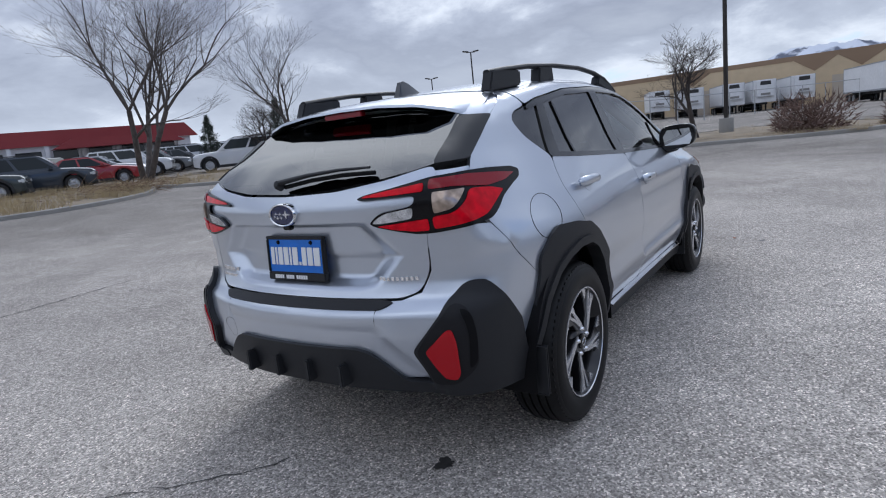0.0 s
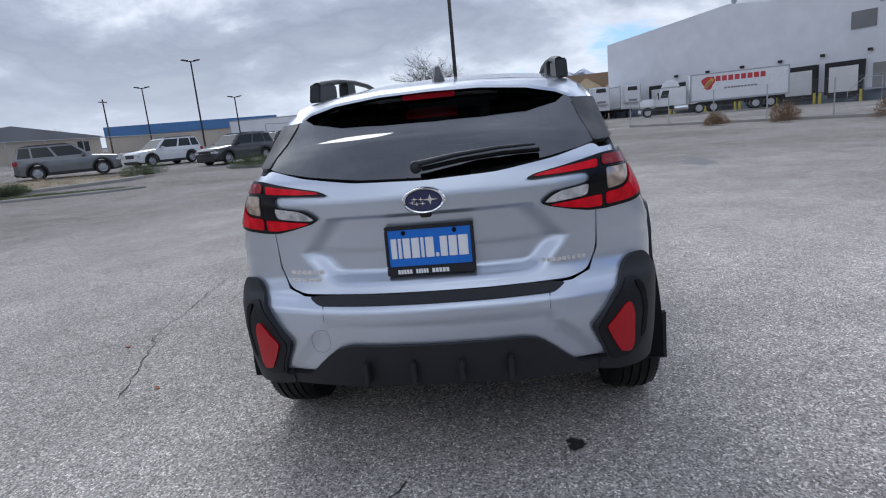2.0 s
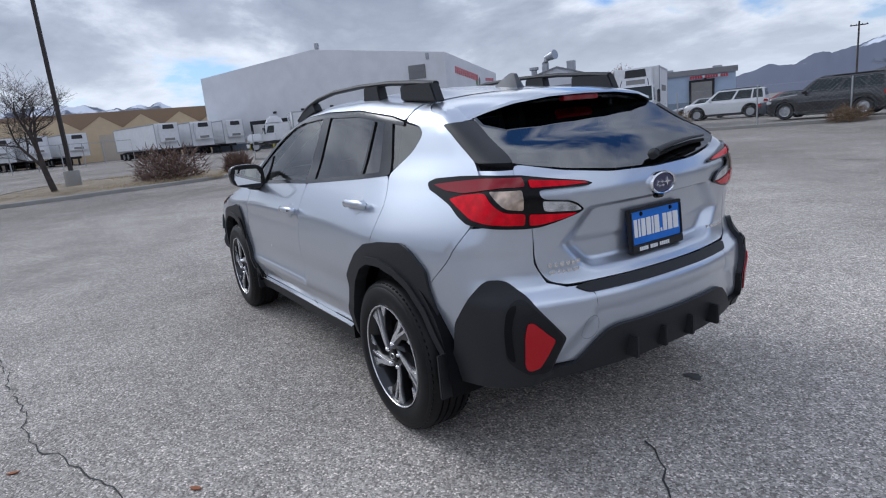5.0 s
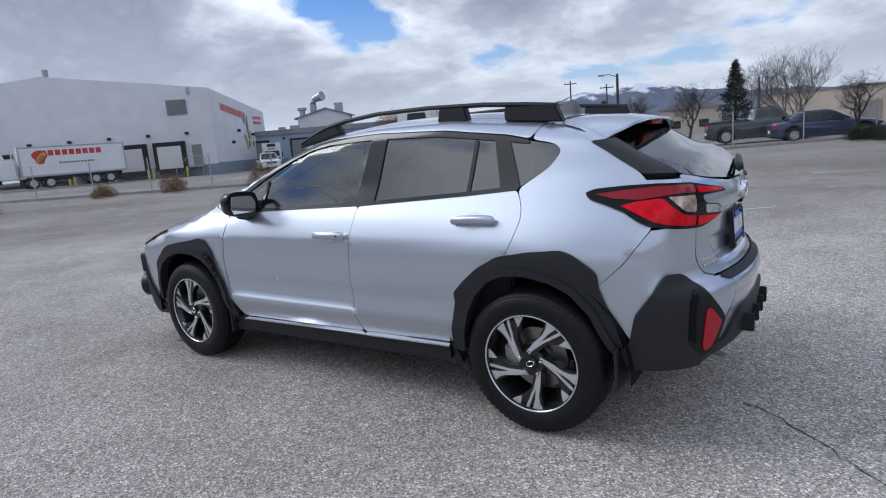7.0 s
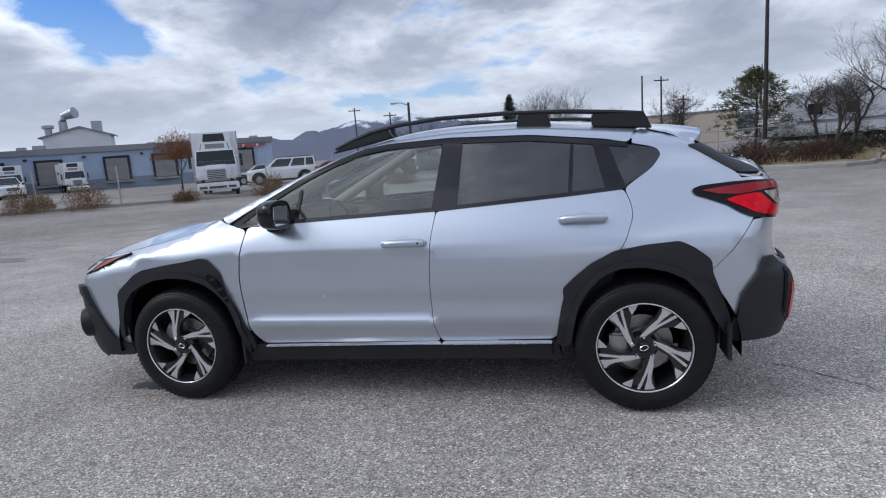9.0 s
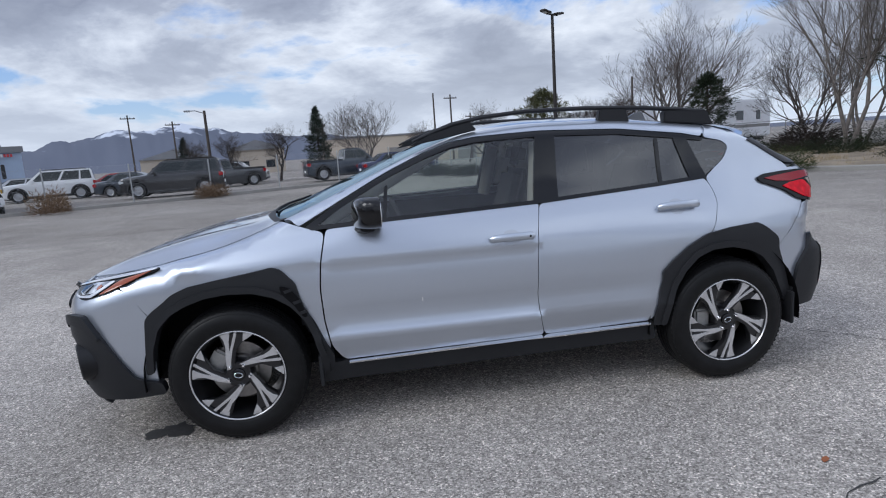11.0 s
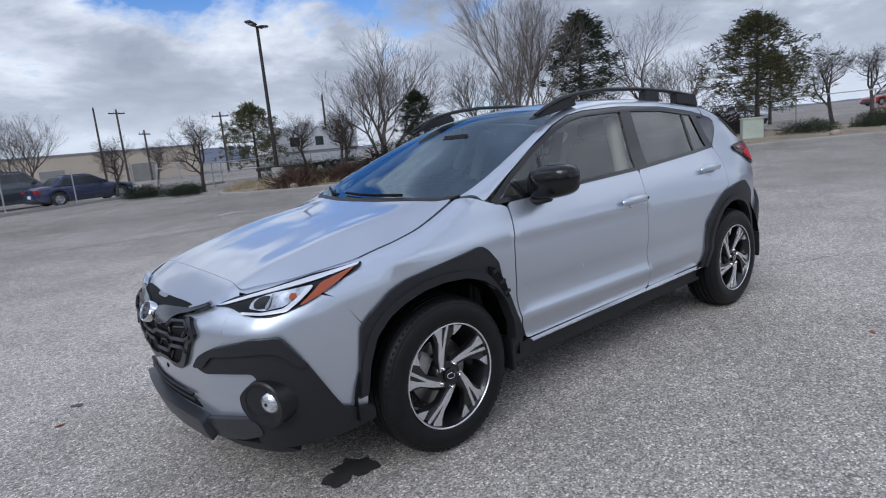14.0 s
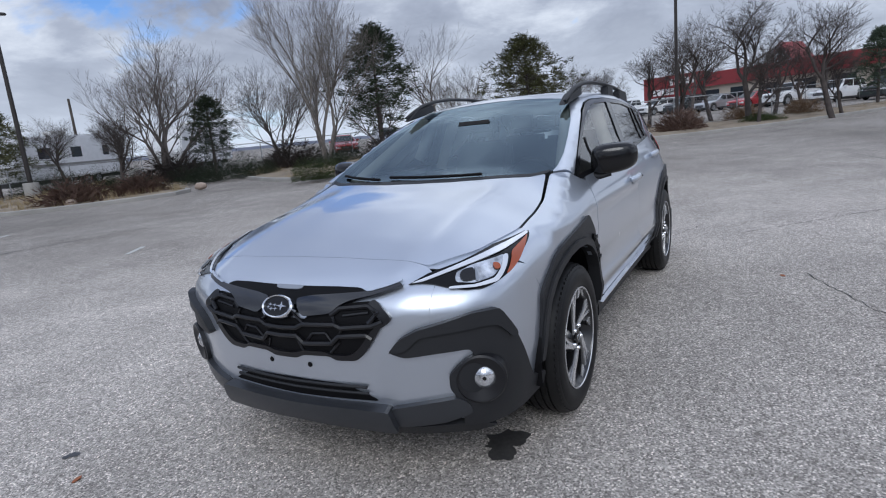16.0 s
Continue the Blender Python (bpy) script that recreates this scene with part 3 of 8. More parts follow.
def tufts(name, spots, label, mat, high, blades, seed, spread=.12, category="grass"):
    rng = random.Random(seed)
    vs, fs = [], []
    for x, y in spots:
        z = ground_z(x, y) + .08
        for _ in range(blades):
            a, r = rng.uniform(0, 6.3), abs(rng.gauss(0, spread))
            bx, by = x + r * math.cos(a), y + r * math.sin(a)
            h = high * rng.uniform(.5, 1.2)
            ta, tr = rng.uniform(0, 6.3), h * rng.uniform(.1, .6)
            w = rng.uniform(.004, .009) * (1 + high)
            k = len(vs)
            vs += [(bx - w, by, z), (bx + w, by + w * .5, z), (bx + tr * math.cos(ta), by + tr * math.sin(ta), z + h)]
            fs.append((k, k + 1, k + 2))
    return tagged(mesh_from(name, vs, fs, mat), label, category, kind="stuff")


def spots_in(ring, count, seed):
    rng = random.Random(seed)
    lo, hi = ring.min(0), ring.max(0)
    out = []
    while len(out) < count:
        p = np.array([[rng.uniform(lo[0], hi[0]), rng.uniform(lo[1], hi[1])]])
        if inside(ring, p)[0]:
            out.append(tuple(p[0]))
    return out


east = island("kerb_east", [(19.31, -3.56), (18.9, -0.96), (18.59, 2.06), (17.18, 5.27), (18.57, 6.28), (23.48, 4.68), (28.49, 3.29), (29.5, .5), (27.01, -3.44), (22.01, -4.56)], "pale concrete kerb of a planting island")
north_east = island("kerb_north_east", [(23.52, 13.74), (26.97, 7.71), (28.17, 7.91), (28.44, 11.64), (25.11, 15.16)], "pale concrete kerb of a planting island")
north = island("kerb_north", [(9.93, 20.23), (12.51, 17.66), (20.5, 15.04), (22.09, 16.15), (19.35, 24.12), (14.91, 27.05), (10.91, 25.04)], "pale concrete kerb of a planting island")
strip_n = island("kerb_verge", [(9.54, 17.73), (12.9, 14.69), (16.32, 12.01), (16.82, 12.41), (13.69, 15.5), (10.34, 18.54)], "low concrete kerb with green weeds", high=.08)
north_west = island("kerb_north_west", [(1.44, 17.01), (5.44, 16.92), (8.54, 18.23), (12.31, 25.54), (9.9, 28.03), (1.92, 24.01)], "pale concrete kerb of a planting island")
south = island("kerb_south", [(-4.16, -20.57), (-4.65, -18.56), (-6.34, -16.85), (-9.02, -14.52), (-10.03, -15.31), (-10.66, -18.41), (-14.2, -23.88), (-20.26, -29.83), (-15.28, -32.87), (-8.22, -26.93)], "pale concrete kerb of a planting island")
west = island("kerb_west", [(-11.21, -13.1), (-11.29, -10.3), (-12.67, -8.39), (-15.26, -7.67), (-19.24, -4.45), (-22, 0.15), (-24.6, 2.5), (-30.5, 6.4), (-40, 12), (-43, 9), (-31.99, 1.72), (-28.05, -5.78), (-26.12, -13.78), (-22.19, -21.81), (-16.19, -21.86)], "pale concrete kerb of a long planting strip")
tufts("dead_grass_east", [(18.9 + .9 * f + random.random() * 1.2, -3 + 8.0 * f) for f in np.linspace(0, 1, 110)] + spots_in(east, 160, 1), "tufts of pale dead grass on the island", DRY_GRASS, .20, 26, 11)
tufts("dead_grass_north", spots_in(north, 120, 2) + spots_in(north_west, 260, 3), "tufts of pale dead grass and twigs", DRY_GRASS, .30, 30, 12, .25)
GREEN_WEED = material("low_green_weeds", (.10, .13, .045), .9, noise=[(4, .3, 3)])
tufts("green_weeds", spots_in(strip_n, 120, 4), "low green weeds along the kerb", GREEN_WEED, .06, 40, 13, .25)
tufts("dead_grass_south", spots_in(south, 260, 5), "tufts of pale dead grass on the island", DRY_GRASS, .28, 26, 14, .2)
tufts("dead_grass_west", spots_in(west, 330, 6), "tufts of pale dead grass along the strip", DRY_GRASS, .22, 24, 15, .25)
# the low kerb under the chain-link fence
FENCE = [(34.01, -8.14), (26.48, -13.04), (18.44, -18.06), (10.4, -22.85), (1.81, -27.61), (-3.73, -30.57), (-9.27, -33.53)]
vs, fs = [], []
for k, (x, y) in enumerate(FENCE):
    q, p = FENCE[min(k + 1, len(FENCE) - 1)], FENCE[max(k - 1, 0)]
    d = math.hypot(q[0] - p[0], q[1] - p[1])
    nx, ny = -(q[1] - p[1]) / d, (q[0] - p[0]) / d
    z = ground_z(x, y)
    vs += [(x - nx * .12, y - ny * .12, z - .02), (x - nx * .11, y - ny * .11, z + .13), (x + nx * .10, y + ny * .10, z + .13), (x + nx * .12, y + ny * .12, z - .02)]
    if k:
        fs += [(4 * k - 4 + i, 4 * k - 3 + i, 4 * k + 1 + i, 4 * k + i) for i in range(3)]
tagged(mesh_from("kerb_fence", vs, fs, CONCRETE), "low concrete kerb under the chain-link fence", "kerb", kind="structure")

# ---------------------------------------------------------------- the car
CAR = empty("silver_crossover", label="ice silver compact crossover with black plastic cladding and roof rails", category="car")


def arc(cx, cz, r, a0, a1, n=14):
    return [(cx + r * math.cos(radians(a0 + (a1 - a0) * k / n)), cz + r * math.sin(radians(a0 + (a1 - a0) * k / n))) for k in range(n + 1)]


FIN_GREY = material("dark_grey_pillar_trim", (.030, .031, .034), .42, spec=.3, bump=[(700, .0002)])
RECESS_SHADE = material("recess_plastic_shaded", (.010, .010, .012), .5, spec=.25)
GRILLE_BAR = material("satin_black_grille", (.009, .009, .011), .28, spec=.40)
WING_BLACK = material("gloss_dark_wing", (.016, .017, .021), .20, coat=.5, spec=.45)
FOG_BOWL = material("dark_fog_lamp_bowl", (.011, .011, .013), .36, spec=.35)
SIGNAL_LENS = material("pale_amber_lens", (.46, .36, .29), .16, .55, coat=.3, noise=[(30, .4, 2)])
FW, RW, AXLE = 1.335, -1.335, .347
BELT = [(.92, 1.046), (.48, 1.062), (-.32, 1.088), (-.98, 1.128), (-1.27, 1.15)]
DLO_TOP = [(-1.30, 1.368), (-1.18, 1.396), (-.80, 1.445), (-.36, 1.463), (0, 1.454), (.15, 1.433), (.30, 1.386), (.48, 1.310), (.57, 1.267), (.763, 1.165)]
DOOR_A = [(.84, 1.03), (.872, .88), (.885, .75), (.88, .58), (.855, .44), (.80, .355)]
DOOR_B = [(-.29, 1.085), (-.262, .94), (-.25, .79), (-.243, .61), (-.252, .48), (-.28, .372)]
DOOR_C = [(-1.262, 1.15), (-1.292, 1.08), (-1.30, 1.02), (-1.262, .91), (-1.21, .82), (-1.08, .72), (-.97, .57), (-.93, .43), (-.88, .385)]
HOOD_SIDE = [(2.075, .545), (1.905, .668), (1.667, .748), (1.483, .748), (1.34, .735), (1.07, .672)]


def side_panels():
    for left in (True, False):
        kw = dict(mirror=not left)
        # front wing
        wing = [("T", 1.05, .695)] + [("T", x, y + .004) for x, y in reversed(HOOD_SIDE[1:])] + [("L", 1.845, .832), (1.815, .817), (1.725, .689)] + arc(FW, AXLE, .445, 40, 172)[0:] + [(.90, .40)]
        wing += [(x + .004, z) for x, z in reversed(DOOR_A[:-1])] + [(.93, 1.055)]
        skin("front_wing", "L", wing, PAINT, CAR, **kw)
        fd = skin("front_door", "L", DOOR_A[::1] + list(reversed(DOOR_B)) + [(-.29, 1.085), (.48, 1.06), (.84, 1.044)], PAINT, CAR, **kw)
        rd = skin("rear_door", "L", DOOR_B + list(reversed(DOOR_C)) + [(-.98, 1.126)], PAINT, CAR, **kw)
        quarter = DOOR_C[:6] + arc(RW, AXLE, .445, 60, 140) + [(-1.655, .66), (-1.645, .72), (-1.76, .83), (-1.86, .965), (-1.90, 1.08), (-1.84, 1.15), (-1.80, 1.20), (-1.58, 1.345), (-1.44, 1.41), ("T", -1.36, .50)]
        quarter += [(-1.30, 1.372), (-1.42, 1.345), (-1.455, 1.312), (-1.405, 1.245)]
        skin("rear_quarter_panel", "L", quarter, PAINT, CAR, **kw)
        # roof side with the windscreen pillar
        frame_ = [("L", .975, 1.062), ("L", .768, 1.171)] + [("L", x, z + .006) for x, z in reversed(DLO_TOP[:-1])] + [("T", -1.36, .50), ("T", -.8, .50), ("T", -.2, .50), ("T", .09, .50), ("T", .25, .562), ("T", .45, .626), ("T", .67, .669), ("T", .86, .700), ("T", .99, .706), ("T", 1.06, .69)]
        skin("roof_side", "TL", frame_, PAINT, CAR, gap=.0015, **kw)
        # black frame round the side glass, as strips
        def strip(name, verts, **k2):
            return skin(name, "L", verts, GLOSS, CAR, lift=.003, depth=.02, gap=.0, rounds=1, **kw, **k2)
        strip("window_top_moulding", [(-1.30, 1.352)] + [(x, z - .026) for x, z in DLO_TOP[1:]] + [(.895, 1.052), (.945, 1.056), (.766, 1.166)] + [(x, z) for x, z in reversed(DLO_TOP[:-1])] )
        strip("window_sill_moulding", [(x, z - .004) for x, z in BELT] + [(x, z + .016) for x, z in reversed(BELT)])
        strip("middle_pillar_trim", [(-.262, 1.085), (-.40, 1.09), (-.435, 1.447), (-.325, 1.447)])
        strip("quarter_pillar_trim", [(-1.175, 1.14), (-1.275, 1.15), (-1.195, 1.375), (-1.115, 1.382)])
        strip("window_bar", [(-.985, 1.128), (-1.005, 1.128), (-1.025, 1.39), (-1.005, 1.392)])
        def pane(name, verts, mat):
            ob = skin(name, "L", verts, mat, CAR, lift=-.004, depth=0, gap=0, rounds=1, cell=.05, flatten=.8, **kw)
            ob.visible_shadow = False
            return ob
        pane("front_door_glass", [(.91, 1.05), (-.29, 1.085), (-.335, 1.447), (0, 1.442), (.15, 1.421), (.30, 1.374), (.48, 1.298), (.57, 1.255), (.75, 1.155)], GLASS_FRONT)
        pane("rear_door_glass", [(-.38, 1.09), (-1.20, 1.14), (-1.13, 1.385), (-.80, 1.433), (-.42, 1.447)], GLASS_DARK)
        pane("quarter_glass", [(-1.25, 1.15), (-1.40, 1.243), (-1.452, 1.31), (-1.42, 1.342), (-1.30, 1.366), (-1.17, 1.385)], GLASS_DARK)
        strip("front_glass_bar", [(.545, 1.06), (.525, 1.06), (.50, 1.245), (.52, 1.235)])
        # plastic cladding
        farch = [(1.778, .39), (1.757, .56), (1.742, .68), (1.71, .714), (1.64, .763), (1.60, .795), (1.522, .826), (1.396, .846), (1.253, .866), (1.112, .886), (1.072, .873), (1.005, .795), (.993, .735), (.975, .67), (.93, .587), (.89, .485), (.851, .40), (.855, .33), (.93, .30)]
        farch += [(.92, .40), (.941, .503), (.979, .605), (1.037, .681), (1.116, .736), (1.214, .769), (1.336, .777), (1.443, .766), (1.538, .735), (1.616, .694), (1.682, .628), (1.72, .525), (1.738, .40)]
        skin("front_arch_cladding", "L", farch, TRIM, CAR, lift=.014, depth=.05, gap=0, rounds=1, cell=.03, **kw)
        rarch = [(-.90, .36), (-.908, .436), (-.935, .574), (-.948, .62), (-.943, .665), (-1.002, .724), (-1.088, .795), (-1.201, .854), (-1.339, .877), (-1.503, .888), (-1.557, .867), (-1.638, .805), (-1.655, .784), (-1.66, .726), (-1.694, .637), (-1.737, .518), (-1.752, .46), (-1.73, .40)]
        rarch += [(-1.70, .44), (-1.656, .52), (-1.614, .611), (-1.531, .702), (-1.449, .745), (-1.339, .772), (-1.228, .768), (-1.144, .733), (-1.072, .661), (-1.022, .571), (-.991, .465), (-.975, .36)]
        skin("rear_arch_cladding", "L", rarch, TRIM, CAR, lift=.014, depth=.05, gap=0, rounds=1, cell=.03, **kw)
        for name, ring, cx in (("front_arch_lip", farch[19:], FW), ("rear_arch_lip", rarch[18:], RW)):
            outer = []
            for x, z in ring:
                d = math.hypot(x - cx, z - AXLE)
                outer.append((x + (x - cx) * .034 / d, z + (z - AXLE) * .034 / d))
            skin(name, "L", ring + outer[::-1], TRIM, CAR, lift=.024, depth=.02, gap=0, rounds=1, cell=.03, **kw)
        vent = skin("arch_vent", "L", [(1.085, .795), (1.035, .775), (.985, .705), (.958, .625), (.978, .618), (1.022, .690), (1.075, .750)], SEAL, CAR, lift=.0255, depth=.008, gap=0, rounds=1, cell=.02, **kw)
        sill = [(.90, .345), (.80, .352), (.2, .362), (-.45, .374), (-.90, .388), (-.93, .27), (.93, .24)]
        skin("side_sill", "L", sill, TRIM, CAR, lift=.004, depth=.05, gap=0, rounds=1, **kw)
        skin("sill_bright_edge", "L", [(.78, .352), (-.88, .384), (-.88, .377), (.78, .345)], CHROME, CAR, lift=.026, depth=.03, gap=0, rounds=0, **kw)
        for x, z in ((1.042, .765), (1.002, .705), (.975, .652)):
            skin("vent_slat", "L", [(x + .022, z + .002), (x - .014, z + .012), (x - .018, z - .002), (x + .018, z - .012)], TRIM, vent, lift=.030, depth=.006, gap=0, rounds=0, cell=.02, **kw)


def end_panels():
    m2 = lambda pts: pts + [(p[0], -p[1], p[2]) if len(p) == 3 and p[0] not in ("T",) else ((p[0], p[1], -p[2]) if len(p) == 3 else (-p[0], p[1])) for p in reversed(pts)]  # noqa: E731
    # bonnet
    hood = [("T", 2.06, .38)] + [("T", x, y) for x, y in HOOD_SIDE] + [("T", 1.15, .45), ("T", 1.20, .2)]
    skin("bonnet", "TF", m2([("T", 2.065, .0)] + hood + [("T", 1.205, 0.0)]), PAINT, CAR, cell=.05)
    # front bumper: middle and two corners
    mid = [("T", 2.065, .001), ("T", 2.06, .38), ("T", 2.075, .545), ("F", .60, .832), ("F", .60, .3), ("F", .001, .3)]
    skin("front_bumper", "F", m2(mid), PAINT, CAR, gap=0, depth=.01, cell=.04, rounds=0)
    for left in (True, False):
        kw = dict(mirror=not left)
        skin("front_bumper_corner", "FL", [("F", .60, .832), ("F", .60, .3), ("L", 1.733, .3), ("L", 1.725, .685), ("L", 1.81, .817), ("L", 1.905, .852)], PAINT, CAR, gap=.0, depth=.01, cell=.04, rounds=0, **kw)
        head = [("F", .505, .816), ("F", .559, .846), ("F", .640, .868), ("L", 1.837, .899), ("L", 1.654, .922), ("L", 1.667, .910), ("L", 1.731, .886), ("L", 1.809, .860), ("L", 1.884, .830), ("L", 1.955, .808), ("L", 2.007, .793), ("L", 2.051, .784), ("F", .695, .788), ("F", .636, .801), ("F", .587, .815), ("F", .544, .819)]
        lamp = skin("headlamp", "FL", head, LAMP_BLACK, CAR, lift=.004, depth=.02, gap=.001, cell=.03, rounds=1, **kw)
        kz = dict(depth=.003, gap=0, cell=.02, rounds=1, step=.01, **kw)
        skin("daytime_lamp", "FL", [("F", .518, .819), ("F", .650, .861), ("L", 1.852, .890), ("L", 1.666, .918), ("L", 1.680, .910), ("L", 1.860, .879), ("F", .668, .853), ("F", .557, .822)], LED_WHITE, lamp, lift=.008, label="thin white daytime lamp strip", **kz)
        skin("projector_lens", "FL", [("F", .651, .838), ("F", .687, .853), ("L", 1.880, .868), ("L", 1.946, .835), ("L", 1.996, .814), ("L", 2.059, .804), ("F", .662, .812)], CLEAR_LENS, lamp, lift=.007, label="bright projector reflector", **kz)
        skin("projector_ring", "FL", [("F", .664, .828), ("F", .671, .842), ("F", .698, .845), ("L", 2.020, .838), ("L", 2.028, .822), ("L", 2.050, .812), ("F", .688, .810)], GLOSS, lamp, lift=.011, label="dark projector lens", **kz)
        skin("lamp_divider", "FL", [("F", .694, .853), ("L", 2.000, .851), ("L", 2.043, .808), ("L", 2.055, .806)], PAINT_GREY, lamp, lift=.0125, **kz)
        skin("lamp_rim", "FL", [("F", .648, .794), ("L", 2.070, .790), ("L", 1.997, .796), ("L", 1.940, .826), ("L", 1.871, .865), ("L", 1.890, .866), ("L", 1.954, .830), ("L", 2.000, .807), ("L", 2.064, .798), ("F", .650, .800)], LED_WHITE, lamp, lift=.012, label="thin white lower lamp rim", **kz)
        skin("signal_bulb", "FL", [("L", 1.953, .851), ("L", 1.936, .846), ("L", 1.953, .829), ("L", 1.976, .829)], AMBER, lamp, lift=.0125, label="small amber bulb", **kz)
        skin("turn_signal", "FL", [("L", 1.845, .871), ("L", 1.733, .897), ("L", 1.692, .907), ("L", 1.775, .873), ("L", 1.868, .837), ("L", 1.942, .812), ("L", 1.950, .813)], AMBER, lamp, lift=.010, label="amber turn signal", **kz)
        clad = [("F", .453, .592), ("F", .498, .643), ("F", .555, .674), ("L", 2.116, .718), ("L", 2.038, .718), ("L", 1.962, .599), ("L", 1.881, .452), ("L", 1.837, .382), ("L", 1.783, .361), ("L", 1.71, .349), ("L", 1.70, .285), ("L", 1.853, .270), ("L", 2.049, .270), ("F", .655, .272), ("F", .665, .335), ("F", .668, .372), ("F", .655, .400), ("F", .637, .442), ("F", .640, .490), ("F", .679, .534), ("L", 2.111, .555), ("L", 2.123, .588), ("F", .60, .580), ("F", .507, .570)]
        skin("front_bumper_cladding", "FL", clad, TRIM, CAR, lift=.018, depth=.04, gap=0, cell=.03, rounds=1, **kw)
        fold = [("F", .453, .592), ("F", .498, .643), ("F", .555, .674), ("L", 2.116, .718), ("L", 2.038, .718), ("L", 1.962, .599), ("L", 1.99, .592), ("L", 2.045, .656), ("L", 2.092, .668), ("F", .563, .648), ("F", .515, .600)]
        skin("cladding_fold", "FL", fold, TRIM, CAR, lift=.030, depth=.016, gap=0, cell=.03, rounds=1, **kw)
        skin("lower_lip_corner", "FL", [("F", .425, .366), ("F", .55, .388), ("F", .660, .402), ("F", .69, .375), ("F", .695, .335), ("F", .60, .305), ("F", .43, .288)], LIP, CAR, lift=.024, depth=.03, gap=0, cell=.03, rounds=1, **kw)
        # inner panels behind the shut lines
        skin("lamp_shelf", "T", [(2.095, .50), (1.905, .63), (1.65, .705), (1.65, .765), (1.905, .70), (2.055, .60)], PAINT, CAR, lift=-.007, depth=.004, gap=0, rounds=1, **kw)
        skin("roof_corner_panel", "TL", [("T", -1.30, .40), ("T", -1.66, .40), ("L", -1.62, 1.33), ("L", -1.50, 1.36), ("L", -1.30, 1.40)], PAINT, CAR, lift=-.007, depth=.004, gap=0, rounds=1, **kw)
        skin("lamp_corner_panel", "RL", [("R", .575, 1.168), ("R", .52, 1.02), ("R", .52, .90), ("R", .68, .90), ("R", .69, 1.168)], PAINT, CAR, lift=-.007, depth=.004, gap=0, rounds=1, **kw)
        # fog lamp in its round surround
        c = onto("FL", flat("FL", np.array([[2.08, .722, .468]])))[0]
        nrm = body_normal(c[None])[0]
        if not left:
            c, nrm = c * (1, -1, 1), nrm * (1, -1, 1)
        turn = Vector((0, 1, 0)).rotation_difference((Vector(nrm) + Vector((.8, 0, 0))).normalized()).to_matrix().to_4x4()
        place = Matrix.Translation(c) @ turn
        ring = part("fog_lamp_surround", lathe([(.0, .012), (.030, .013), (.050, .018), (.080, .034), (.087, .036), (.094, .030), (.101, -.04)], 36), FOG_BOWL, CAR, m=place)
        part("fog_lamp", lathe([(.0, .046), (.018, .044), (.034, .036), (.042, .027), (.043, .0)], 28), CLEAR_LENS, ring, "round clear fog lamp", m=place @ Matrix.Translation((-.012 if left else .012, -.010, 0)))
        part("fog_lamp_bulb", lathe([(.0, .050), (.007, .049), (.011, .043), (.011, .03)], 16), GLOSS, ring, m=place @ Matrix.Translation((-.012 if left else .012, -.013, .004)))
    # grille
    half = [(.400, .771), (.470, .717), (.458, .697), (.425, .682), (.414, .662), (.376, .612), (.347, .580), (.315, .559), (.231, .556), (.209, .571), (.091, .568), (.054, .553), (0, .553)]
    gr = [("F", .001, .742), ("F", .102, .745)] + [("F", max(y, .001), z) for y, z in half]
    grille = skin("radiator_grille", "F", m2(gr), SEAL, CAR, lift=.004, depth=.01, gap=0, rounds=1, cell=.05)
    rails = ([(0, .668), (.077, .671), (.109, .687), (.251, .691), (.278, .679), (.404, .690), (.449, .707)],
             [(0, .636), (.073, .639), (.105, .610), (.230, .617), (.264, .646), (.377, .655), (.401, .640)],
             [(.236, .725), (.269, .748), (.387, .759), (.431, .738), (.394, .700)])
    ties = ([(.109, .687), (.065, .718)], [(.251, .691), (.236, .725)], [(.105, .610), (.145, .650)], [(.145, .650), (.205, .654)], [(.230, .617), (.205, .654)],
            [(.264, .646), (.278, .679)], [(.209, .571), (.262, .622)], [(.091, .568), (.074, .616)], [(.285, .722), (.330, .728)], [(.330, .728), (.390, .735)])
    for s in (1, -1):
        for lines, deep, thick in ((rails, .013, .0095), (ties, .006, .0055)):
            for line in lines:
                fine = np.concatenate([np.linspace(p, q, 4, endpoint=False) for p, q in zip(line, line[1:])] + [[line[-1]]])
                p3 = onto("F", fine * (s, 1))
                part("grille_bar", tube(bmesh.new(), p3 + (deep, 0, 0), thick, 6), GRILLE_BAR, grille)
    outer = [(y * 1.02, .66 + (z - .66) * 1.05) for y, z in half]
    inner = [(y * .945, .66 + (z - .66) * .86) for y, z in half]
    full = lambda h: h + [(-y, z) for y, z in reversed(h[:-1])]  # noqa: E731
    skin("grille_frame_lower", "F", full(outer) + list(reversed(full(inner))), GRILLE_BAR, grille, lift=.016, depth=.02, gap=0, rounds=1, cell=.02)
    for s in (1, -1):
        wing = [(.069, .765), (.145, .776), (.268, .784), (.367, .791), (.448, .807), (.489, .820), (.502, .813), (.472, .802), (.395, .781), (.314, .766), (.269, .750), (.236, .725), (.114, .712), (.090, .731)]
        blade = skin("grille_wing", "F", [(y * s, z) for y, z in wing], WING_BLACK, CAR, lift=.022, depth=.02, gap=0, rounds=1, cell=.03, label="gloss dark wing beside the badge")
        strip_ = [(.371, .7945), (.466, .8165), (.497, .828), (.492, .8195), (.449, .8065), (.382, .7905)]
        skin("wing_strip", "F", [(y * s, z) for y, z in strip_], PAINT, blade, lift=.025, depth=.02, gap=0, rounds=1, cell=.03, step=.01, label="thin silver strip")
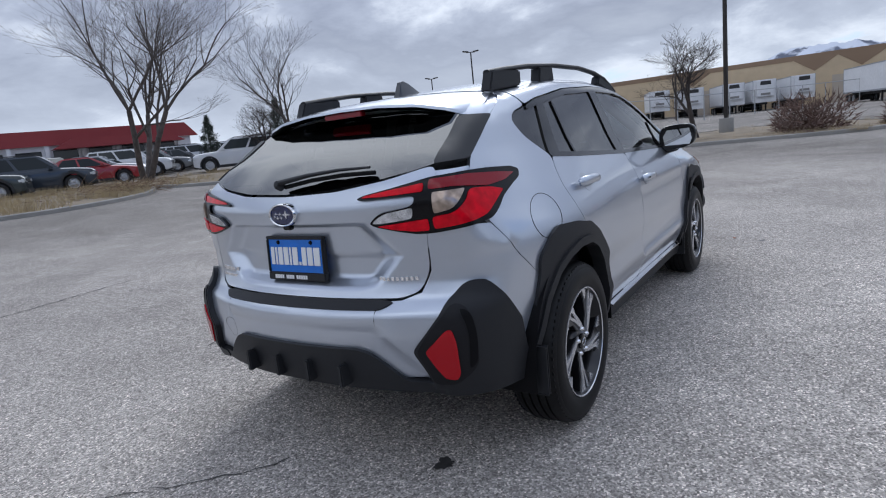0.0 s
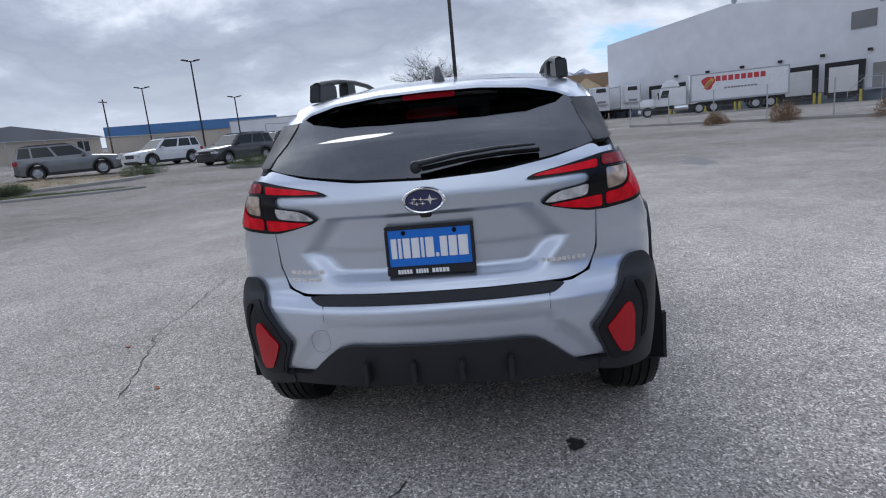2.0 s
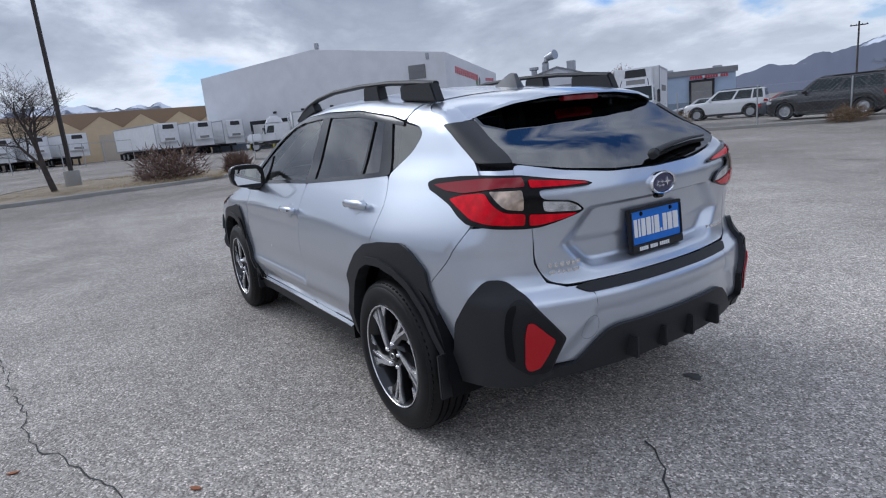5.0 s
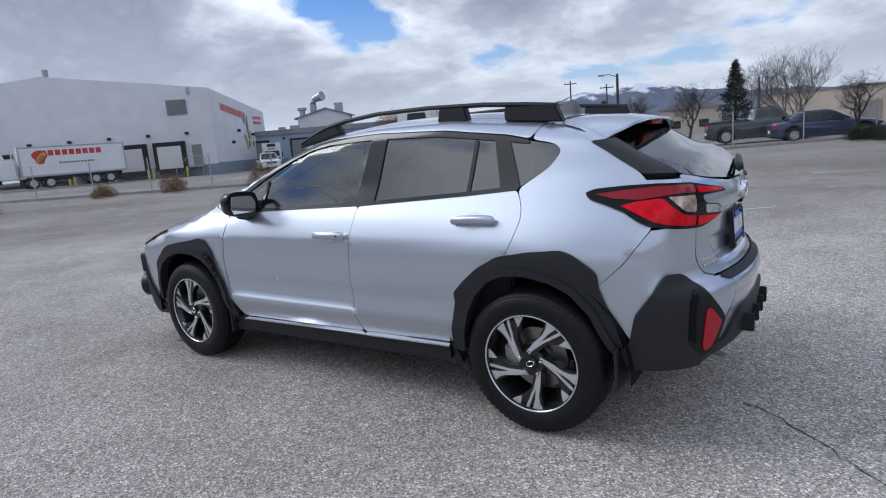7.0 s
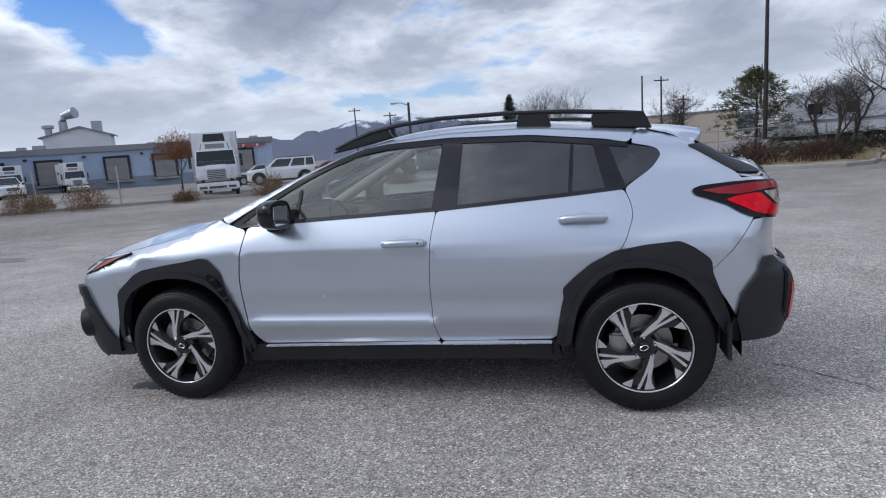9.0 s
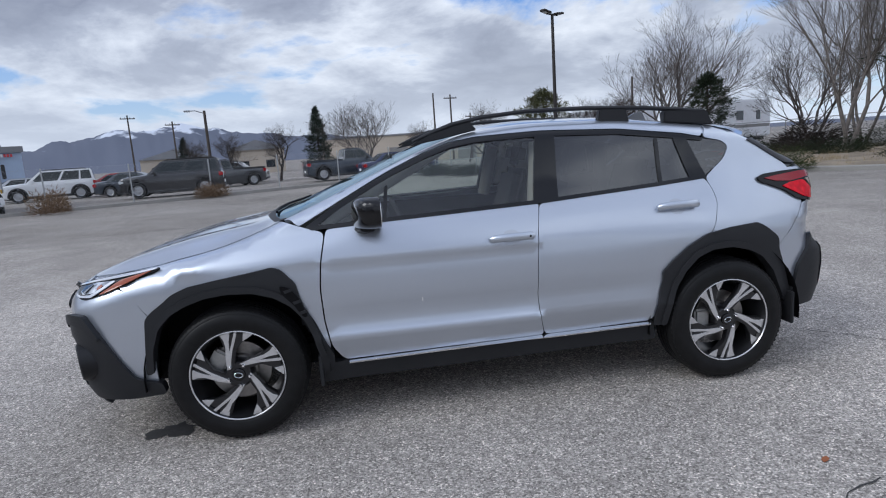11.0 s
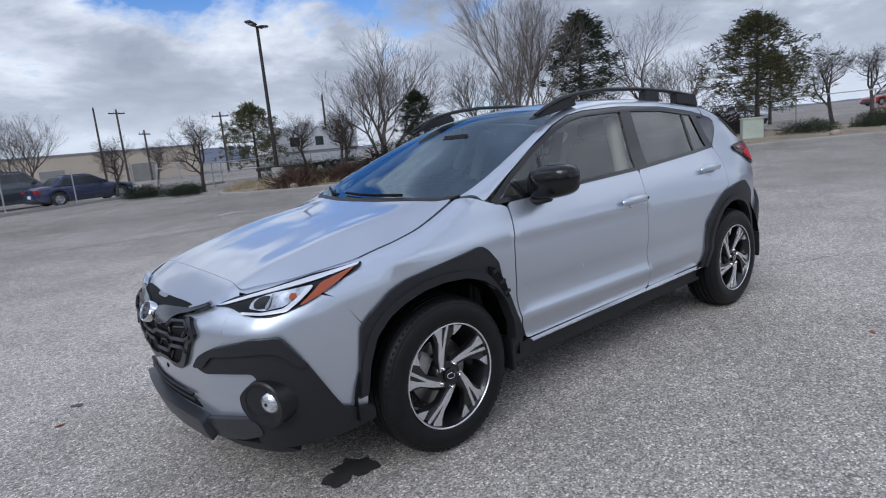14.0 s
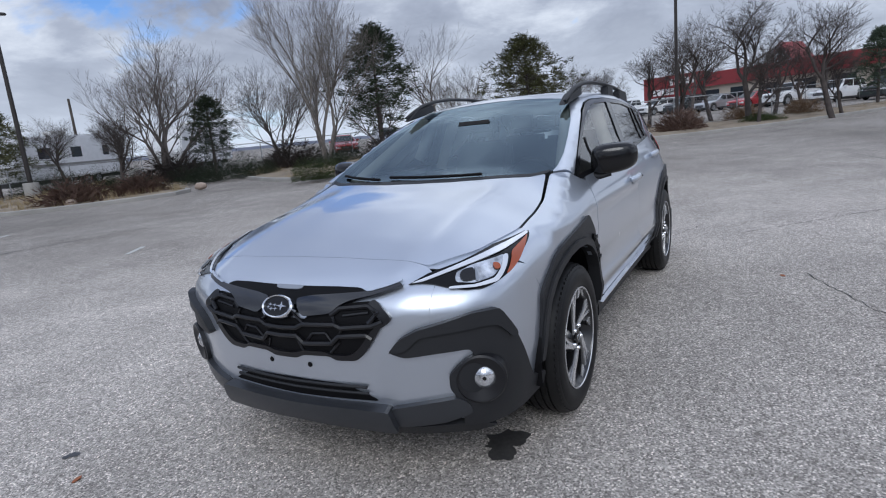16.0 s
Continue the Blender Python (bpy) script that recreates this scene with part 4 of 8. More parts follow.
    skin("upper_air_inlet", "F", m2([("F", .001, .806), ("F", .15, .807), ("F", .229, .808), ("F", .329, .806), ("F", .368, .794), ("F", .338, .788), ("F", .20, .770), ("F", .10, .750), ("F", .001, .745)]), SEAL, CAR, lift=.008, depth=.008, gap=0, rounds=1)
    skin("inlet_tab", "F", m2([("F", .001, .8065), ("F", .074, .8065), ("F", .066, .795), ("F", .001, .794)]), PAINT_GREY, CAR, lift=.011, depth=.008, gap=0, rounds=1, label="silver tab over the badge")
    lowgr = skin("lower_air_inlet", "F", m2([("F", .001, .452), ("F", .24, .446), ("F", .338, .405), ("F", .378, .384), ("F", .001, .380)]), SEAL, CAR, lift=.004, depth=.005, gap=0, rounds=1)
    for z in (.415, .441):
        part("inlet_bar", tube(bmesh.new(), onto("F", np.linspace((-.34, z), (.34, z), 16)) + (.008, 0, 0), .006, 6), TRIM, lowgr)
    skin("lower_lip", "F", m2([("F", .001, .372), ("F", .30, .372), ("F", .425, .368), ("F", .44, .285), ("F", .001, .3)]), LIP, CAR, lift=.050, depth=.055, gap=0, rounds=1)
    skin("chin_spoiler", "F", m2([("F", .001, .295), ("F", .45, .275), ("F", .70, .285), ("F", .74, .235), ("F", .001, .225)]), TRIM, CAR, lift=.012, depth=.03, gap=0, rounds=1)
    for y in (-.1, .1):
        part("park_sensor", lathe([(.0, .004), (.010, .003), (.011, -.004)], 16, "x"), SEAL, CAR, m=Matrix.Translation(onto("F", [(y, .516)])[0]))
    # windscreen
    ws = [("T", 1.18, .0), ("T", 1.17, .2), ("T", 1.13, .45), ("T", 1.10, .62), ("T", 1.05, .69), ("T", .99, .712), ("T", .86, .707), ("T", .67, .676), ("T", .45, .632), ("T", .25, .568), ("T", .10, .49), ("T", .06, .30), ("T", .045, .0)]
    glass_ = skin("windscreen", "TF", m2(ws), GLASS_SCREEN, CAR, lift=-.002, depth=0, gap=0, rounds=1, cell=.08)
    glass_.visible_shadow = False
    cowl = [("T", 1.215, 0), ("T", 1.205, .2), ("T", 1.155, .45), ("T", 1.115, .60), ("T", 1.065, .68), ("T", 1.03, .69), ("T", 1.08, .61), ("T", 1.12, .45), ("T", 1.16, .2), ("T", 1.17, 0)]
    skin("windscreen_cowl", "T", m2(cowl), TRIM, CAR, lift=.002, depth=.03, gap=0, rounds=1)
    # roof
    roof = [("T", .055, .0), ("T", .07, .30), ("T", .10, .497), ("T", -.2, .497), ("T", -.8, .497), ("T", -1.36, .497), ("T", -1.42, .0)]
    skin("roof", "T", m2(roof), PAINT, CAR, gap=.0015, cell=.06)
    # tailgate
    gate = [("R", .001, 1.112), ("R", .25, 1.12), ("R", .45, 1.148), ("R", .60, 1.185), ("R", .625, 1.14), ("R", .59, 1.06), ("R", .583, .95), ("R", .578, .82), ("R", .545, .748), ("R", .48, .728), ("R", .001, .728)]
    skin("tailgate", "R", m2(gate), PAINT, CAR, cell=.0125)
    rg = [("R", .001, 1.119), ("R", .219, 1.126), ("R", .414, 1.148), ("R", .538, 1.170), ("R", .600, 1.186), ("R", .592, 1.25), ("R", .572, 1.325), ("R", .54, 1.36), ("R", .30, 1.395), ("R", .001, 1.402)]
    g2 = skin("rear_window", "TR", m2(rg), GLASS_DARK, CAR, lift=.001, depth=0, gap=0, rounds=1, cell=.05, flatten=.85)
    g2.visible_shadow = False
    for left in (True, False):
        kw = dict(mirror=not left)
        # dark fin beside the rear glass
        skin("rear_pillar_fin", "RL", [("L", -1.574, 1.343), ("L", -1.64, 1.303), ("L", -1.70, 1.262), ("L", -1.76, 1.223), ("L", -1.812, 1.190), ("R", .592, 1.182), ("R", .580, 1.224), ("R", .558, 1.305), ("R", .548, 1.346)], FIN_GREY, CAR, lift=.006, depth=.02, gap=.001, cell=.03, rounds=1, label="dark grey fin beside the rear window", **kw)
        corner = [("R", .585, .985), ("R", .582, .82), ("R", .55, .745), ("R", .485, .722), ("R", .40, .718), ("R", .40, .44), ("R", .60, .44), ("L", -1.84, .43), ("L", -1.79, .48), ("L", -1.645, .72), ("L", -1.762, .83), ("L", -1.862, .965)]
        skin("rear_bumper_corner", "RL", corner, PAINT, CAR, gap=0, depth=.01, cell=.025, rounds=0, **kw)
        tl = [("L", -1.580, 1.122), ("L", -1.624, 1.137), ("L", -1.76, 1.146), ("L", -1.874, 1.148), ("R", .606, 1.139), ("R", .482, 1.116), ("R", .375, 1.097), ("R", .345, 1.085), ("R", .365, 1.079), ("R", .451, 1.082), ("R", .544, 1.085), ("R", .560, 1.081), ("R", .555, 1.058), ("R", .531, 1.050), ("R", .438, 1.037), ("R", .414, 1.024), ("R", .387, .999), ("R", .417, .986), ("R", .498, .966), ("R", .555, .955), ("R", .610, .955), ("L", -1.960, .963), ("L", -1.892, .973), ("L", -1.851, .979), ("L", -1.800, 1.004), ("L", -1.747, 1.040), ("L", -1.66, 1.075), ("L", -1.60, 1.095)]
        lamp = skin("tail_lamp", "RL", tl, LAMP_BLACK, CAR, lift=.012, depth=.03, gap=0, cell=.03, rounds=1, step=.01, label="red and clear tail lamp with gloss black housing", **kw)
        kz = dict(lift=.0165, depth=.005, gap=0, cell=.02, rounds=1, step=.008, **kw)
        skin("upper_lens", "RL", [("R", .588, 1.123), ("R", .465, 1.107), ("R", .382, 1.094), ("R", .366, 1.087), ("R", .450, 1.088), ("R", .587, 1.096)], RED_LENS, lamp, **kz)
        skin("side_lens", "RL", [("L", -1.625, 1.113), ("L", -1.724, 1.124), ("L", -1.881, 1.136), ("R", .604, 1.131), ("R", .604, 1.102), ("L", -1.953, 1.103), ("L", -1.870, 1.092), ("L", -1.80, 1.084), ("L", -1.70, 1.092)], RED_DARK, lamp, **kz)
        skin("outer_lens", "RL", [("L", -1.735, 1.062), ("L", -1.789, 1.076), ("L", -1.874, 1.085), ("L", -1.901, 1.084), ("L", -1.924, 1.058), ("L", -1.959, 1.026), ("L", -1.971, 1.019), ("R", .621, 1.014), ("R", .612, 1.008), ("R", .614, .970), ("L", -1.962, .977), ("L", -1.916, .984), ("L", -1.870, .995), ("L", -1.820, 1.020)], RED_LENS, lamp, **kz)
        skin("lower_lens", "RL", [("R", .598, 1.008), ("R", .500, .998), ("R", .418, .991), ("R", .479, .976), ("R", .554, .966), ("R", .598, .967)], RED_LENS, lamp, **kz)
        skin("reversing_lens", "RL", [("R", .553, 1.049), ("R", .457, 1.036), ("R", .424, 1.021), ("R", .401, 1.002), ("R", .430, 1.000), ("R", .533, 1.010), ("R", .548, 1.016)], CLEAR_LENS, lamp, label="clear reversing lamp", **kz)
        skin("signal_lens", "RL", [("L", -1.914, 1.091), ("R", .616, 1.092), ("R", .619, 1.024), ("L", -1.968, 1.034), ("L", -1.948, 1.056)], SIGNAL_LENS, lamp, label="clear turn signal lens", **kz)
        clad = [("L", -1.775, .49), ("L", -1.80, .61), ("L", -1.862, .695), ("L", -1.896, .755), ("L", -1.912, .777), ("L", -1.945, .775), ("L", -1.966, .755), ("R", .656, .724), ("R", .642, .694), ("R", .591, .621), ("R", .537, .557), ("R", .594, .432), ("R", .56, .428), ("R", .56, .385), ("L", -1.99, .378), ("L", -1.765, .365), ("L", -1.735, .45)]
        skin("rear_bumper_cladding", "RL", clad, TRIM, CAR, lift=.022, depth=.04, gap=0, cell=.03, rounds=1, **kw)
        # recess and slot are raised sheets, their dark colour standing in for shade
        recess = [("L", -1.996, .690), ("L", -2.009, .701), ("R", .650, .686), ("R", .585, .605), ("R", .550, .556), ("R", .597, .436), ("R", .655, .429), ("L", -1.998, .469), ("L", -1.985, .501)]
        skin("reflector_recess", "RL", recess, RECESS_SHADE, CAR, lift=.0255, depth=.01, gap=0, cell=.03, rounds=1, **kw)
        skin("recess_slot", "RL", [("L", -1.994, .680), ("L", -2.012, .690), ("L", -2.005, .480), ("L", -1.988, .505)], SEAL, CAR, lift=.0275, depth=.006, gap=0, cell=.03, rounds=1, **kw)
        skin("red_reflector", "RL", [("L", -2.037, .627), ("R", .653, .628), ("R", .580, .559), ("R", .606, .500), ("R", .630, .457), ("L", -2.023, .449), ("L", -2.020, .471)], REFLECTOR, CAR, lift=.031, depth=.008, gap=0, cell=.03, rounds=1, step=.01, **kw)
    skin("rear_bumper", "R", m2([("R", .001, .722), ("R", .40, .718), ("R", .40, .44), ("R", .001, .44)]), PAINT, CAR, gap=0, depth=0, cell=.02, rounds=0)
    skin("bumper_step_pad", "R", m2([("R", .001, .724), ("R", .40, .724), ("R", .462, .717), ("R", .418, .695), ("R", .001, .695)]), TRIM, CAR, lift=.006, depth=.012, gap=0, rounds=1)
    lowr = m2([("R", .001, .552), ("R", .307, .553), ("R", .358, .540), ("R", .409, .502), ("R", .486, .432), ("R", .596, .428), ("R", .596, .385), ("R", .001, .395)])
    diff = skin("lower_bumper_trim", "R", lowr, TRIM, CAR, lift=.016, depth=.03, gap=0, rounds=1)
    for y in (-.255, -.085, .085, .255):
        part("diffuser_fin", boxed((-2.19, y - .010, .41), (-2.11, y + .010, .495), .004), TRIM, diff)
    # tow eye cover on the left
    line = onto("R", outline("R", [(.461, .588), (.434, .610), (.399, .611), (.388, .582), (.392, .535), (.428, .512), (.463, .523)], rounds=2))
    part("tow_eye_cover_line", tube(bmesh.new(), np.concatenate([line, line[:1]]) + (.0004, 0, 0), .0013, 5), PAINT_GREY, CAR)


side_panels()
end_panels()


def letters(parent, name, mat, count, origin, along, up, out, height, widths, space, thick=.003):
    """A word as plain blocks, one a character."""
    along, up, out = Vector(along).normalized(), Vector(up).normalized(), Vector(out).normalized()
    at = Vector(origin)
    for n in range(count):
        w = widths[n % len(widths)]
        bm = bmesh.new()
        box(bm, (0, 0, 0), (w, thick, height))
        m = Matrix((along, out, up)).transposed().to_4x4()
        m.translation = at
        part(name, bm, mat, parent, m=m, smooth=False)
        at = at + along * (w + space)


def polar(rows):
    """Points of a drawing from (radius, degrees off the upward line)."""
    return [(r * math.sin(radians(d)), r * math.cos(radians(d))) for r, d in rows]


def wheel(name, m, right):
    """A wheel whose outer face looks to +y of m."""
    hub = empty(name, m)
    hub.parent = CAR
    tread = [(.228, -.100), (.25, -.110), (.285, -.114), (.315, -.108), (.334, -.094), (.344, -.076)]
    for k, y in enumerate((-.052, -.018, .018, .052)):
        tread += [(.349, y - .012), (.349, y - .005), (.341, y - .004), (.341, y + .004), (.349, y + .005)]
    tread += [(.344, .076), (.334, .094), (.322, .103), (.319, .103), (.312, .109), (.285, .114), (.262, .1125), (.258, .1105), (.248, .110), (.240, .105), (.234, .098)]
    tyre = part("tyre", lathe(tread, 72), RUBBER, hub)
    bm = bmesh.new()
    for k in range(72):
        a = 2 * math.pi * k / 72
        for s in (-1, 1):
            box(bm, (-.0065, s * .088 - .014, .322), (.0065, s * .088 + .008, .3365), m=Matrix.Rotation(a, 4, "Y") @ Matrix.Rotation(radians(6) * s, 4, "Z"))
    tagged(part("shoulder_tread", bm, RUBBER, tyre, smooth=False), kind="stuff")
    rim = part("rim", lathe([(.234, .098), (.2335, .105), (.2285, .105), (.2265, .098), (.218, .085), (.20, .02), (.195, -.09), (.232, -.10)], 72), DARK_ALLOY, hub)
    part("rim_edge", lathe([(.2365, .102), (.2355, .1085), (.2315, .1095), (.2285, .1055)], 72), ALLOY, rim, "machined rim edge")
    part("brake_disc", lathe([(.0, .030), (.085, .030), (.09, .010), (.150, .010), (.150, -.012), (.0, -.012)], 48), STEEL, hub, "grey steel brake disc")
    bm = boxed((.075, -.03, -.055), (.165, .045, .055), .012, m=Matrix.Rotation(radians(-20), 4, "Y"))
    part("brake_caliper", bm, material_caliper, hub, "bare cast brake caliper")
    for k in range(5):
        turn = Matrix.Rotation(2 * math.pi * k / 5 + .3, 4, "Y") @ (Matrix.Scale(-1, 4, (1, 0, 0)) if right else Matrix.Identity(4))
        part("spoke", plate(polar([(.056, 64), (.150, 16), (.232, 14), (.232, -31), (.172, -17), (.125, -4), (.056, 8)]), .050, .086, .003), DARK_ALLOY, rim, m=turn)
        for pts in ([(.058, 57), (.105, 25), (.161, 11.5), (.195, 10.6), (.2345, 13), (.2355, -1.5), (.180, 3.5), (.129, 8), (.180, -1.5), (.2355, -6.5), (.2355, -10.5), (.129, 1.8), (.090, 11), (.057, 30)], [(.2355, -17), (.2345, -31), (.205, -26), (.178, -18)]):
            part("spoke_face", plate(polar(pts), .086, .0945, .0012), ALLOY, rim, "machined spoke face", m=turn)
        nut = Matrix.Rotation(2 * math.pi * k / 5 + .3 + .628, 4, "Y") @ Matrix.Translation((0, .082, .055))
        part("wheel_nut", lathe([(.0, .022), (.006, .021), (.0105, .014), (.011, -.01)], 12), CHROME, hub, m=nut)
    part("hub_face", lathe([(.0, .086), (.06, .084), (.072, .07), (.075, .03)], 40), DARK_ALLOY, rim)
    cap = part("hub_cap", lathe([(.0, .100), (.022, .0995), (.032, .095), (.034, .080)], 32), GLOSS, hub)
    part("cap_badge", lathe([(.0185, .1005), (.0205, .1015), (.0225, .1000)], 32), CHROME, cap, m=Matrix.Scale(.62, 4, (0, 0, 1)))
    return hub


material_caliper = material("cast_caliper", (.42, .42, .41), .45, .8, noise=[(30, .15, 3)])


def running_gear():
    for x in (FW, RW):
        for s in (1, -1):
            wheel("front_wheel" if x > 0 else "rear_wheel", pose(x, s * .775, .3505, 0, 0, 0 if s > 0 else 180) @ pose(0, 0, 0, 0, -12 if x > 0 else 19, 0), s < 0)
            # arch liner
            bm = bmesh.new()
            prev = None
            for k in range(25):
                a = math.pi * (k / 24) * 1.06 - .03 * math.pi
                r = .458
                ring = [bm.verts.new((x + r * math.cos(a), s * y, AXLE + r * math.sin(a))) for y in (.855, .5)]
                if prev:
                    bm.faces.new((prev[0], prev[1], ring[1], ring[0]))
                prev = ring
            box(bm, (x - .43, s * .5 - .01, .25), (x + .43, s * .5 + .01, .80))
            part("arch_liner", bm, SEAL, CAR)
            if x < 0:
                part("mud_flap", boxed((-1.745, s * .68, .285), (-1.727, s * .875, .47), .004), TRIM, CAR)
            else:
                part("mud_flap", boxed((.915, s * .72, .235), (.935, s * .86, .40), .004), TRIM, CAR)
    part("underbody", boxed((-1.62, -.60, .27), (2.10, .60, .42), .03), SEAL, CAR)
    part("exhaust_box", boxed((-1.90, -.35, .33), (-1.66, .35, .43), .04), STEEL, CAR, "dull steel exhaust silencer")


def mirrors():
    for s in (1, -1):
        bm = bmesh.new()
        bmesh.ops.create_uvsphere(bm, u_segments=32, v_segments=18, radius=1)
        for v in bm.verts:
            c = v.co
            p = lambda a, e: math.copysign(abs(a) ** e, a)  # noqa: E731
            x, y, z = p(c.x, .62), p(c.y, .60), p(c.z, .62)
            x = max(x, -.5)
            taper = 1 - .10 * y
            v.co = Vector((.60 + .088 * x - .030 * y * (x > 0), s * (.905 + .118 * y), 1.118 + .082 * z * taper + .012 * y))
        shell = part("door_mirror", bm, GLOSS, CAR, "gloss black door mirror")
        part("mirror_glass", plate([(s * .825, 1.062), (s * .985, 1.064), (s * 1.0, 1.105), (s * .985, 1.172), (s * .84, 1.165), (s * .815, 1.12)], .552, .556, .002, "x"), material_mirror, shell, "silvered mirror glass")
        foot = bmesh.new()
        tube(foot, [(.66, s * .775, 1.035), (.64, s * .83, 1.025), (.62, s * .88, 1.04)], [.045, .040, .045], 12, .45)
        part("mirror_foot", foot, TRIM, shell)


material_mirror = material("mirror_silver", (.9, .9, .9), .02, 1.0)


def handles():
    for s in (1, -1):
        for x0, z0 in ((-.115, .922), (-1.055, 1.008)):
            c = onto("L", [(x0, z0)])[0]
            n = body_normal(c[None])[0]
            # flat disc of darker paint in place of the shaded cup behind the grip
            cup = skin("handle_cup", "L", [(x0 + .05 * math.cos(a) * 1.0, z0 + .042 * math.sin(a) + .002) for a in np.linspace(0, 2 * math.pi, 14, endpoint=False)], PAINT_SHADE, CAR, lift=.0012, depth=.002, gap=0, cell=.02, rounds=0, mirror=s < 0)
            bm = bmesh.new()
            pts = [c + n * .012 + np.array([d, 0, -.012 * d]) for d in (.115, .108, .08, .03, -.03, -.08, -.108, -.115)]
            lift = [0, .006, .018, .024, .024, .020, .010, .002]
            pts = [p + n * l for p, l in zip(pts, lift)]
            tube(bm, [(p[0], p[1] * s, p[2]) for p in pts], [.012, .016, .0165, .0165, .017, .018, .017, .012], 12, 1.22)
            grip = part("door_handle", bm, PAINT, CAR)
            if x0 > -.5:
                part("key_cylinder", lathe([(.0, .003), (.005, .003), (.006, 0)], 12), SEAL, grip, m=Matrix.Translation(Vector((pts[5][0] - .01, s * (pts[5][1] + .0165), pts[5][2]))) @ Matrix.Rotation(0 if s > 0 else math.pi, 4, "Z"))


PAINT_SHADE = material("silver_paint_cup_shade", (.50, .53, .585), .38, .75, coat=1.0)


def roof_gear():
    for s in (1, -1):
        bm = bmesh.new()
        line = [(.34, 1.455), (.24, 1.493), (.12, 1.532), (-.05, 1.562), (-.30, 1.580), (-.65, 1.578), (-1.0, 1.560), (-1.25, 1.535), (-1.385, 1.518)]
        ys = [.565, .56, .557, .555, .553, .551, .549, .545, .542]
        tube(bm, [(x, s * y, z) for (x, z), y in zip(line, ys)], [.010, .016, .018, .017, .0165, .0165, .017, .018, .018], 10, .75)
        rail = part("roof_rail", bm, TRIM, CAR, "black plastic roof rail")
        for pts in ([(-1.12, 1.47), (-1.12, 1.535), (-1.385, 1.525), (-1.425, 1.44)], [(-.72, 1.49), (-.735, 1.565), (-.89, 1.56), (-.91, 1.485)], [(.36, 1.43), (.24, 1.495), (.02, 1.545), (-.02, 1.495), (.20, 1.455)]):
            part("rail_foot", plate(pts, s * .525, s * .575, .006), TRIM, rail)
    # aerial fin
    bm = bmesh.new()
    rows = [(-1.08, 1.498, .004), (-1.15, 1.525, .018), (-1.21, 1.552, .018), (-1.245, 1.562, .016), (-1.27, 1.556, .017), (-1.30, 1.485, .03)]
    rings = []
    for x, z, w in rows:
        rings.append([bm.verts.new(p) for p in ((x, .034 if x < -1.1 else .006, 1.475), (x, w * .55, z), (x, -w * .55, z), (x, -.034 if x < -1.1 else -.006, 1.475))])
    for p, q in zip(rings, rings[1:]):
        for k in range(3):
            bm.faces.new((p[k], q[k], q[k + 1], p[k + 1]))
    bm.faces.new(rings[-1]), bm.faces.new(list(reversed(rings[0])))
    bmesh.ops.recalc_face_normals(bm, faces=bm.faces)
    part("aerial_fin", bm, PAINT_GREY_FIN, CAR)
    # tail spoiler, carried on from the roof
    half = [(0, -1.42, -1.715, 0, 1.432, 1.412), (.2, -1.42, -1.71, .20, 1.428, 1.408), (.38, -1.412, -1.695, .38, 1.412, 1.390), (.50, -1.40, -1.665, .495, 1.387, 1.364), (.570, -1.42, -1.615, .560, 1.360, 1.340), (.598, -1.50, -1.578, .598, 1.350, 1.334)]
    prof = [(-a, b, c, -d_, e, f) for a, b, c, d_, e, f in reversed(half[1:])] + half
    bm = bmesh.new()
    top_rows = []
    for yr, xr, xe, ye, zt, zb in prof:
        root = onto("TL", flat("TL", np.array([[xr, abs(yr), 0]]) + onto("L", [(xr, 1.345)]) * (0, 0, 1)))[0] if abs(yr) > .6 else onto("T", [(xr, abs(yr))])[0]
        zr = float(root[2]) + .001
        rowv = []
        for k in range(9):
            f = k / 8
            rowv.append(bm.verts.new((xr + (xe - xr) * f, yr + (ye - yr) * f, zr + (zt - zr) * f + .008 * math.sin(math.pi * f))))
        rowv.append(bm.verts.new((xe - .003, ye, (zt + zb) / 2)))
        rowv.append(bm.verts.new((xe + .02, ye * .985, zb)))
        rowv.append(bm.verts.new((max(xe + .08, -1.62), yr * .93, zb + .012)))
        top_rows.append(rowv)
    for p, q in zip(top_rows, top_rows[1:]):
        for k in range(len(p) - 1):
            f = bm.faces.new((p[k], p[k + 1], q[k + 1], q[k]))
            f.material_index = 1 if k >= 9 else 0
    bmesh.ops.recalc_face_normals(bm, faces=bm.faces)
    ob = part("tail_spoiler", bm, PAINT, CAR)
    ob.data.materials.append(GLOSS)
    part("high_brake_lamp", boxed((-1.703, -.105, 1.396), (-1.672, .105, 1.418), .003), RED_DARK, CAR, "dark red high brake lamp")


PAINT_GREY_FIN = material("dark_grey_fin", (.075, .078, .085), .4, .3, coat=.4)


